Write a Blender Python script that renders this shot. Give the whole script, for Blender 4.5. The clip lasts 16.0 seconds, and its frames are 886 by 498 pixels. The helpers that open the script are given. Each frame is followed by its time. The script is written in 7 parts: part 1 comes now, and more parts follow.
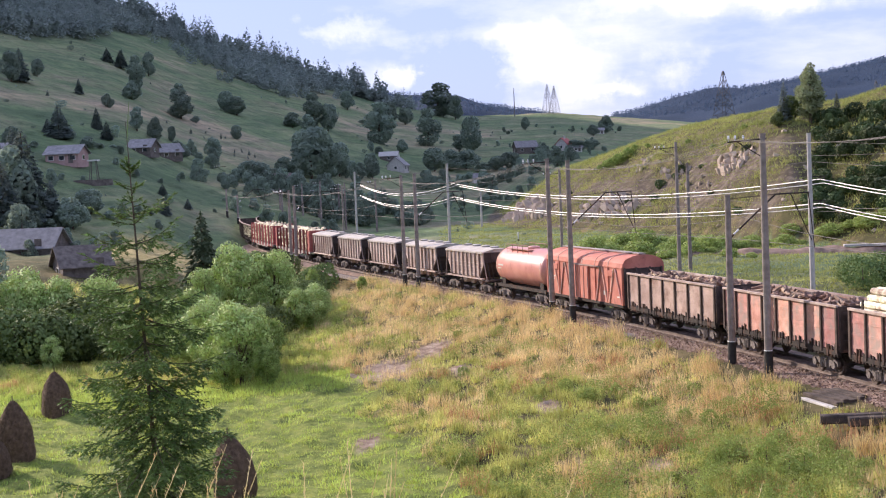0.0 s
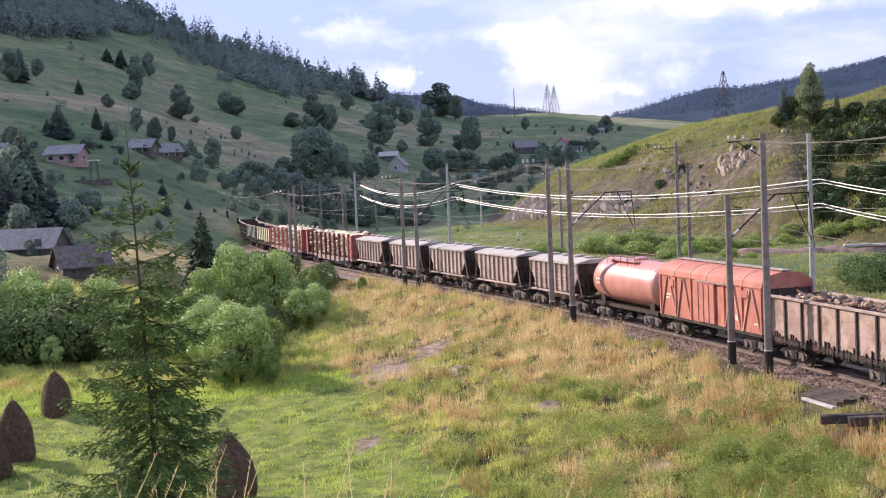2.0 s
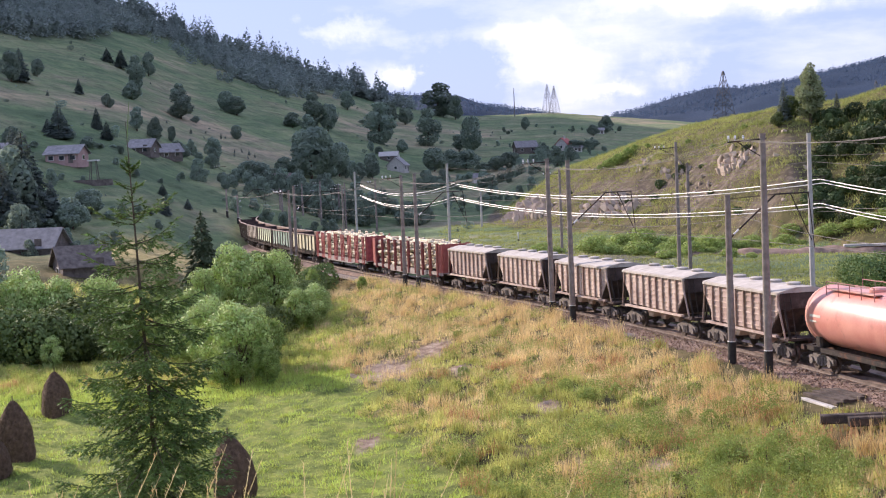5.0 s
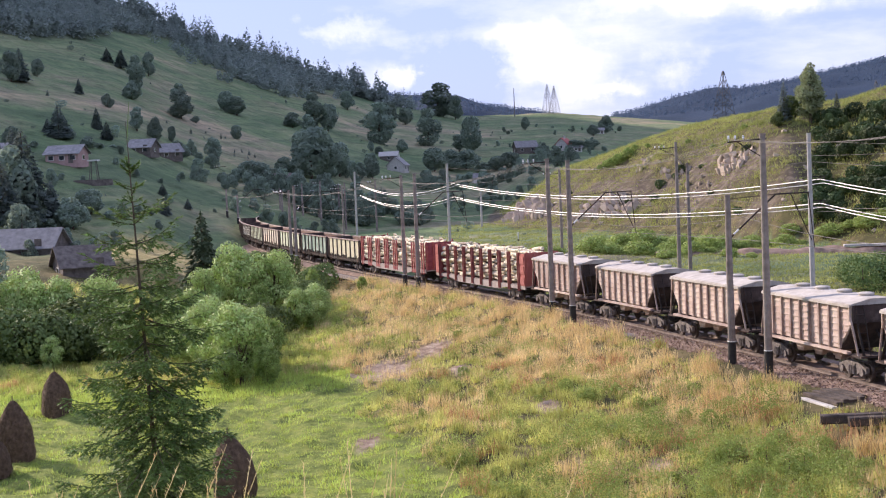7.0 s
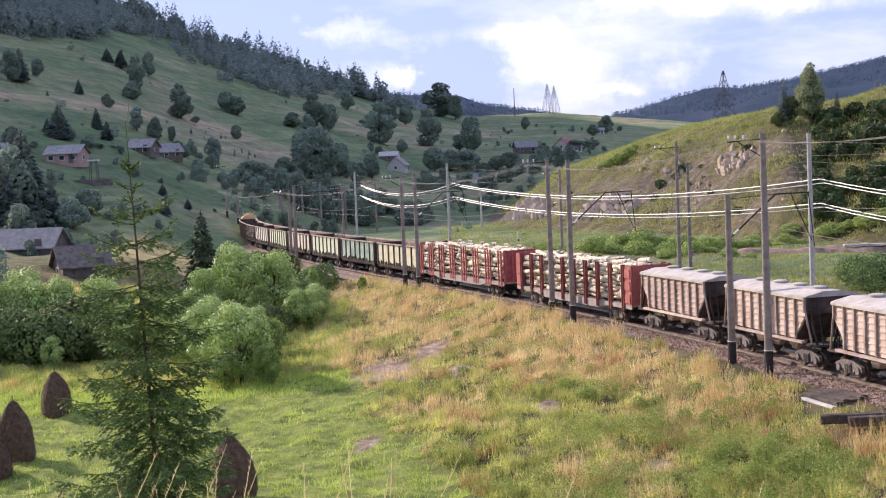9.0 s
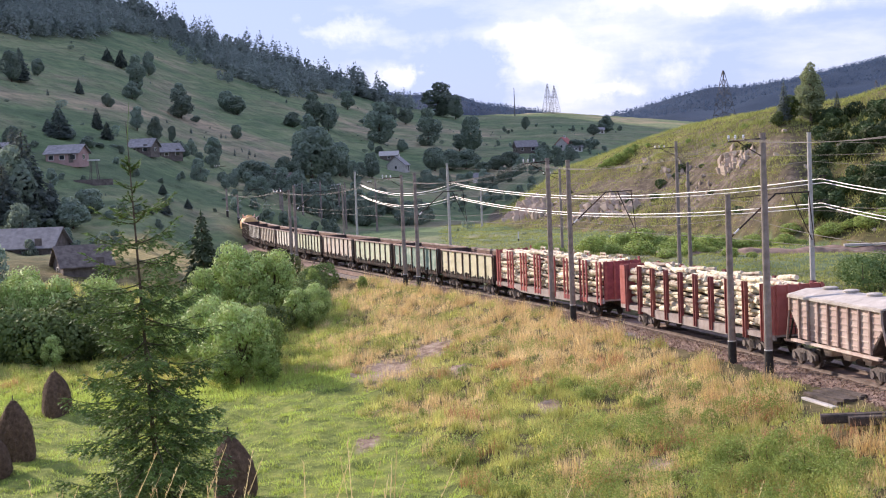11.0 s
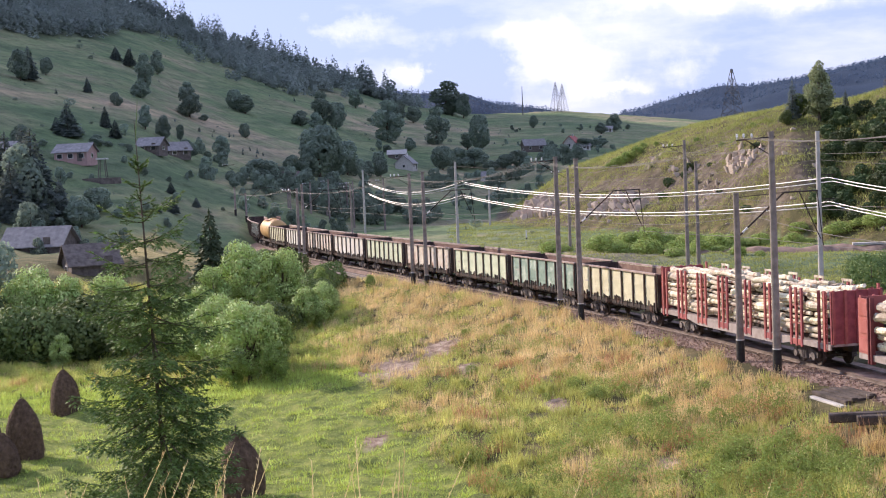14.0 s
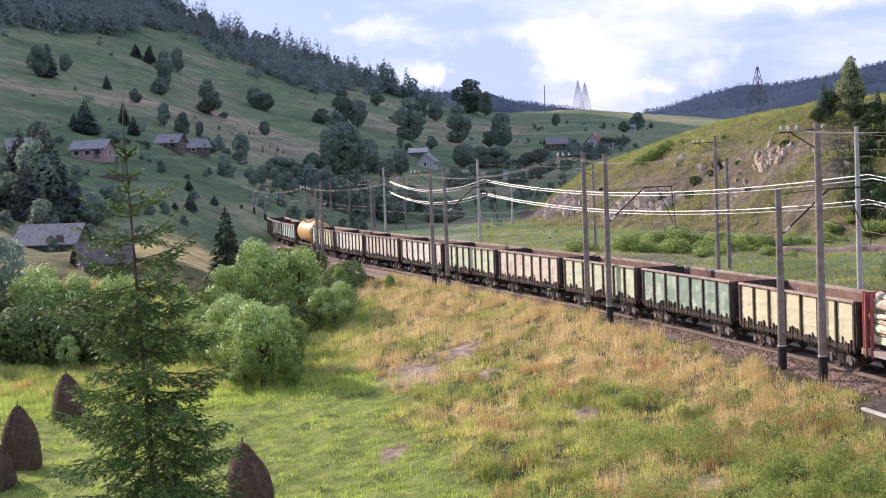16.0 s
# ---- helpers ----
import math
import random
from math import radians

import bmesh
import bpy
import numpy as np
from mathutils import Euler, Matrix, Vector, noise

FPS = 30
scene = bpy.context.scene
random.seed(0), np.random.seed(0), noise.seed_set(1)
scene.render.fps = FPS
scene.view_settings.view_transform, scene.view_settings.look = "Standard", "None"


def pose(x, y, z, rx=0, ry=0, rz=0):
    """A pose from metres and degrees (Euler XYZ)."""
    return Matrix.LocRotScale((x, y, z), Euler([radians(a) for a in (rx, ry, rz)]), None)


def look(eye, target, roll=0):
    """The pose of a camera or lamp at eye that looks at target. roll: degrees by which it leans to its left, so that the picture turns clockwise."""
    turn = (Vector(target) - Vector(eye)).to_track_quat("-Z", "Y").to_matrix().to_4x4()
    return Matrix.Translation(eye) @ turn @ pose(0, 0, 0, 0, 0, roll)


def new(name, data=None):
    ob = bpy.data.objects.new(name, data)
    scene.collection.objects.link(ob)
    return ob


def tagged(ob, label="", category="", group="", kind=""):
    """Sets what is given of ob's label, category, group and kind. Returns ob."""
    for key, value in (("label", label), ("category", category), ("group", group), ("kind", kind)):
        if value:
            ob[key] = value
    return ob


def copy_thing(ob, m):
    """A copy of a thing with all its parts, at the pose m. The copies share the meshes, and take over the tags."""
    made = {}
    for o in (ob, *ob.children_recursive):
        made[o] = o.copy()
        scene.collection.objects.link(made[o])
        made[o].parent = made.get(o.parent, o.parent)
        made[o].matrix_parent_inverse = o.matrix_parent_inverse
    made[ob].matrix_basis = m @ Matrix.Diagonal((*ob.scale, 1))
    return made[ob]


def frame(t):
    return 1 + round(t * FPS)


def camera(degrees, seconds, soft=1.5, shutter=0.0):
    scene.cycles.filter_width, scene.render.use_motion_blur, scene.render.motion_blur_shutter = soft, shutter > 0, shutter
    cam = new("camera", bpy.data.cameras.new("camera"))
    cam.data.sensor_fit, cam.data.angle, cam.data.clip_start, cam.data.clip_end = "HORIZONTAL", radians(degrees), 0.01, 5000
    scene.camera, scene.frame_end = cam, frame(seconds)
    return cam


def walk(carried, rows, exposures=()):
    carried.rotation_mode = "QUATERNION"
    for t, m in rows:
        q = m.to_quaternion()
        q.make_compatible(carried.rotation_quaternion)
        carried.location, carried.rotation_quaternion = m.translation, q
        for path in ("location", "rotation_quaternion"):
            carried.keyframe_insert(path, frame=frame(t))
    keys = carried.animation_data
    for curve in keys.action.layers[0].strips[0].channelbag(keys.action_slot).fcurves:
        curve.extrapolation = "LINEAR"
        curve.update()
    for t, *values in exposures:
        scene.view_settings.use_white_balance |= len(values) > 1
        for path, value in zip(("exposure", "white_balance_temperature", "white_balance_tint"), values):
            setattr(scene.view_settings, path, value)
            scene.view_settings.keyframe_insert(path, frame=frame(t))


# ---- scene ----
# ------------------------------------------------------------------ camera
cam = camera(34.81, 16.0, soft=1.1)
EYE = (0.0, 0.0, 10.713)
walk(cam, [
    (0.0, look(EYE, (0.000, 49.923, 7.946), -2.398)),
    (6.0, look(EYE, (0.000, 49.923, 7.946), -2.398)),
    (10.5, look(EYE, (-0.006, 49.923, 7.938), -2.400)),
    (11.5, look(EYE, (-0.013, 49.922, 7.924), -2.402)),
    (12.5, look(EYE, (-0.032, 49.922, 7.917), -2.402)),
    (13.0, look(EYE, (-0.057, 49.922, 7.915), -2.402)),
    (13.5, look(EYE, (-0.118, 49.920, 7.896), -2.402)),
    (14.0, look(EYE, (-0.290, 49.920, 7.896), -2.402)),
    (14.5, look(EYE, (-0.459, 49.919, 7.898), -2.401)),
    (15.0, look((-0.011, 0.857, 10.664), (-0.655, 50.774, 7.858), -2.395)),
    (15.5, look((-0.042, 2.532, 10.570), (-0.871, 52.445, 7.754), -2.348)),
    (16.0, look((-0.092, 4.402, 10.464), (-1.136, 54.312, 7.644), -2.273)),
], exposures=[(0.0, 0.46, 6200, 21.0), (16.0, 0.46, 6200, 21.0)])

# ------------------------------------------------------------------ light
SUN_AZ = 312.0      # compass degrees from +y, clockwise
SUN_EL = 26.0
world = bpy.data.worlds.new("evening_sky")
scene.world = world
world.use_nodes = True
wn, wl = world.node_tree.nodes, world.node_tree.links
wn.clear()
w_out = wn.new("ShaderNodeOutputWorld")
w_bg = wn.new("ShaderNodeBackground")
w_sky = wn.new("ShaderNodeTexSky")
w_sky.sky_type = "NISHITA"
w_sky.sun_disc = False
w_sky.sun_elevation = radians(SUN_EL)
w_sky.sun_rotation = radians(SUN_AZ)
w_sky.air_density, w_sky.dust_density, w_sky.ozone_density = 1.0, 1.0, 1.5
w_co = wn.new("ShaderNodeTexCoord")
w_map = wn.new("ShaderNodeMapping")
w_map.inputs["Scale"].default_value = (3.6, 3.6, 13.0)
w_map.inputs["Location"].default_value = (0.2, 0.0, 0.45)
w_noise = wn.new("ShaderNodeTexNoise")
w_noise.inputs["Scale"].default_value = 1.6
w_noise.inputs["Detail"].default_value = 9.0
w_noise.inputs["Roughness"].default_value = 0.58


def sky_math(op, a, b=None, c=None):
    """A math node of the sky on sockets or numbers."""
    node = wn.new("ShaderNodeMath")
    node.operation = op
    for i, v in enumerate((a, b, c)):
        if v is not None:
            if isinstance(v, (int, float)):
                node.inputs[i].default_value = v
            else:
                wl.new(v, node.inputs[i])
    return node.outputs[0]


# bearing and height in degrees, frayed by noise; banks of cumulus as soft lobes: bearing, height, half width, half height, weight
w_xyz = wn.new("ShaderNodeSeparateXYZ")
wl.new(w_co.outputs["Generated"], w_xyz.inputs["Vector"])
w_fray = wn.new("ShaderNodeTexNoise")
w_fray.inputs["Scale"].default_value, w_fray.inputs["Detail"].default_value, w_fray.inputs["Roughness"].default_value = 22.0, 7.0, 0.62
wl.new(w_co.outputs["Generated"], w_fray.inputs["Vector"])
w_rgb = wn.new("ShaderNodeSeparateColor")
wl.new(w_fray.outputs["Color"], w_rgb.inputs["Color"])
w_az = sky_math("MULTIPLY", sky_math("ARCTAN2", w_xyz.outputs["X"], w_xyz.outputs["Y"]), 57.296)
w_el = sky_math("MULTIPLY", sky_math("ARCSINE", w_xyz.outputs["Z"]), 57.296)
w_az = sky_math("ADD", w_az, sky_math("MULTIPLY_ADD", w_rgb.outputs["Red"], 5.0, -2.5))
w_el = sky_math("ADD", w_el, sky_math("MULTIPLY_ADD", w_rgb.outputs["Green"], 3.0, -1.5))
w_bank = 0.0
for az0, el0, half_w, half_h, weight in ((4.6, 4.3, 2.2, 1.05, 0.42), (3.4, 5.3, 1.6, 0.4, 0.2), (-1.1, 3.9, 0.8, 0.5, 0.5), (7.0, 3.2, 1.3, 0.35, 0.3), (-4.0, 5.7, 2.6, 0.35, 0.22),
                                         (11.5, 6.4, 5.0, 0.55, 0.45), (18.0, 6.9, 5.0, 0.6, 0.4), (9.6, 3.8, 1.0, 0.5, 0.25), (0.6, 3.8, 1.9, 1.3, -0.5), (-9.0, 6.0, 5.0, 2.5, -0.18)):
    du = sky_math("DIVIDE", sky_math("SUBTRACT", w_az, az0), half_w)
    dv = sky_math("DIVIDE", sky_math("SUBTRACT", w_el, el0), half_h)
    rr = sky_math("ADD", sky_math("MULTIPLY", du, du), sky_math("MULTIPLY", dv, dv))
    w_bank = sky_math("MULTIPLY_ADD", sky_math("POWER", 2.718, sky_math("MULTIPLY", rr, -1.0)), weight, w_bank)
w_ramp = wn.new("ShaderNodeValToRGB")
w_ramp.color_ramp.elements[0].position = 0.42
w_ramp.color_ramp.elements[0].color = (0, 0, 0, 1)
w_ramp.color_ramp.elements[1].position = 0.86
w_ramp.color_ramp.elements[1].color = (1, 1, 1, 1)
w_cloud = wn.new("ShaderNodeValToRGB")
w_cloud.color_ramp.elements[0].position = 0.0
w_cloud.color_ramp.elements[0].color = (5.0, 6.2, 9.7, 1)
w_cloud.color_ramp.elements[1].position = 1.0
w_cloud.color_ramp.elements[1].color = (12.8, 12.5, 12.1, 1)
w_mix = wn.new("ShaderNodeMix")
w_mix.data_type = "RGBA"
w_mix.inputs["Factor"].default_value = 0.8
wl.new(w_co.outputs["Generated"], w_map.inputs["Vector"])
wl.new(w_map.outputs["Vector"], w_noise.inputs["Vector"])
wl.new(sky_math("ADD", w_noise.outputs["Fac"], w_bank), w_ramp.inputs["Fac"])
wl.new(w_ramp.outputs["Color"], w_cloud.inputs["Fac"])
wl.new(w_sky.outputs["Color"], w_mix.inputs["A"])
wl.new(w_cloud.outputs["Color"], w_mix.inputs["B"])
wl.new(w_mix.outputs["Result"], w_bg.inputs["Color"])
w_bg.inputs["Strength"].default_value = 0.085
wl.new(w_bg.outputs["Background"], w_out.inputs["Surface"])

sun_data = bpy.data.lights.new("sun", "SUN")
sun_data.energy, sun_data.angle, sun_data.color = 5.0, radians(0.6), (1.0, 0.86, 0.68)
sun_ob = new("sun", sun_data)
_sa, _se = radians(SUN_AZ), radians(SUN_EL)
SUN_DIR = Vector((math.sin(_sa) * math.cos(_se), math.cos(_sa) * math.cos(_se), math.sin(_se)))
sun_ob.matrix_world = look(SUN_DIR * 300, (0, 0, 0))

# ------------------------------------------------------------------ materials
def surface(name, dark, light, rough=0.8, metal=0.0, scale=6.0, fine=60.0, bump=0.3, stain=None, stain_at=0.62,
            stain_scale=1.2, spread=0.0, coords="Object", island=False, spec=0.35, translucent=0.0):
    """Principled material: two-scale noise between two colours, optional stains, relief, and a spread per object."""
    m = bpy.data.materials.new(name)
    m.use_nodes = True
    n, l = m.node_tree.nodes, m.node_tree.links
    b = n["Principled BSDF"]
    co = n.new("ShaderNodeTexCoord")
    n1 = n.new("ShaderNodeTexNoise")
    n1.inputs["Scale"].default_value, n1.inputs["Detail"].default_value = scale, 6.0
    n2 = n.new("ShaderNodeTexNoise")
    n2.inputs["Scale"].default_value, n2.inputs["Detail"].default_value = fine, 4.0
    for t in (n1, n2):
        l.new(co.outputs[coords], t.inputs["Vector"])
    add = n.new("ShaderNodeMath")
    add.operation = "MULTIPLY_ADD"
    l.new(n2.outputs["Fac"], add.inputs[0])
    add.inputs[1].default_value = 0.5
    half = n.new("ShaderNodeMath")
    half.operation = "MULTIPLY_ADD"
    l.new(n1.outputs["Fac"], half.inputs[0])
    half.inputs[1].default_value, half.inputs[2].default_value = 1.6, -0.55
    l.new(half.outputs[0], add.inputs[2])
    ramp = n.new("ShaderNodeValToRGB")
    ramp.color_ramp.elements[0].position, ramp.color_ramp.elements[0].color = 0.15, (*dark, 1)
    ramp.color_ramp.elements[1].position, ramp.color_ramp.elements[1].color = 0.85, (*light, 1)
    l.new(add.outputs[0], ramp.inputs["Fac"])
    col = ramp.outputs["Color"]
    if stain:
        n3 = n.new("ShaderNodeTexNoise")
        n3.inputs["Scale"].default_value, n3.inputs["Detail"].default_value = stain_scale, 8.0
        n3.inputs["Roughness"].default_value = 0.65
        l.new(co.outputs[coords], n3.inputs["Vector"])
        r3 = n.new("ShaderNodeValToRGB")
        r3.color_ramp.elements[0].position, r3.color_ramp.elements[1].position = stain_at - 0.09, stain_at + 0.09
        l.new(n3.outputs["Fac"], r3.inputs["Fac"])
        mx = n.new("ShaderNodeMix")
        mx.data_type = "RGBA"
        l.new(r3.outputs["Color"], mx.inputs["Factor"])
        l.new(col, mx.inputs["A"])
        mx.inputs["B"].default_value = (*stain, 1)
        col = mx.outputs["Result"]
    if spread:
        hs = n.new("ShaderNodeHueSaturation")
        if island:
            info = n.new("ShaderNodeNewGeometry")
            src = info.outputs["Random Per Island"]
        else:
            info = n.new("ShaderNodeObjectInfo")
            src = info.outputs["Random"]
        mr = n.new("ShaderNodeMapRange")
        mr.inputs["To Min"].default_value, mr.inputs["To Max"].default_value = 1.0 - spread, 1.0 + spread
        l.new(src, mr.inputs["Value"])
        l.new(mr.outputs["Result"], hs.inputs["Value"])
        mr2 = n.new("ShaderNodeMapRange")
        mr2.inputs["To Min"].default_value, mr2.inputs["To Max"].default_value = 0.5 - spread * 0.06, 0.5 + spread * 0.06
        l.new(src, mr2.inputs["Value"])
        l.new(mr2.outputs["Result"], hs.inputs["Hue"])
        l.new(col, hs.inputs["Color"])
        col = hs.outputs["Color"]
    l.new(col, b.inputs["Base Color"])
    b.inputs["Roughness"].default_value = rough
    b.inputs["Metallic"].default_value = metal
    b.inputs["Specular IOR Level"].default_value = spec
    if bump:
        bp = n.new("ShaderNodeBump")
        bp.inputs["Strength"].default_value = bump
        bp.inputs["Distance"].default_value = 0.05
        l.new(add.outputs[0], bp.inputs["Height"])
        l.new(bp.outputs["Normal"], b.inputs["Normal"])
    if translucent:
        tr = n.new("ShaderNodeBsdfTranslucent")
        l.new(col, tr.inputs["Color"])
        ms = n.new("ShaderNodeMixShader")
        ms.inputs["Fac"].default_value = translucent
        l.new(b.outputs["BSDF"], ms.inputs[1])
        l.new(tr.outputs["BSDF"], ms.inputs[2])
        l.new(ms.outputs["Shader"], n["Material Output"].inputs["Surface"])
    return m


RUST = (0.13, 0.062, 0.04)
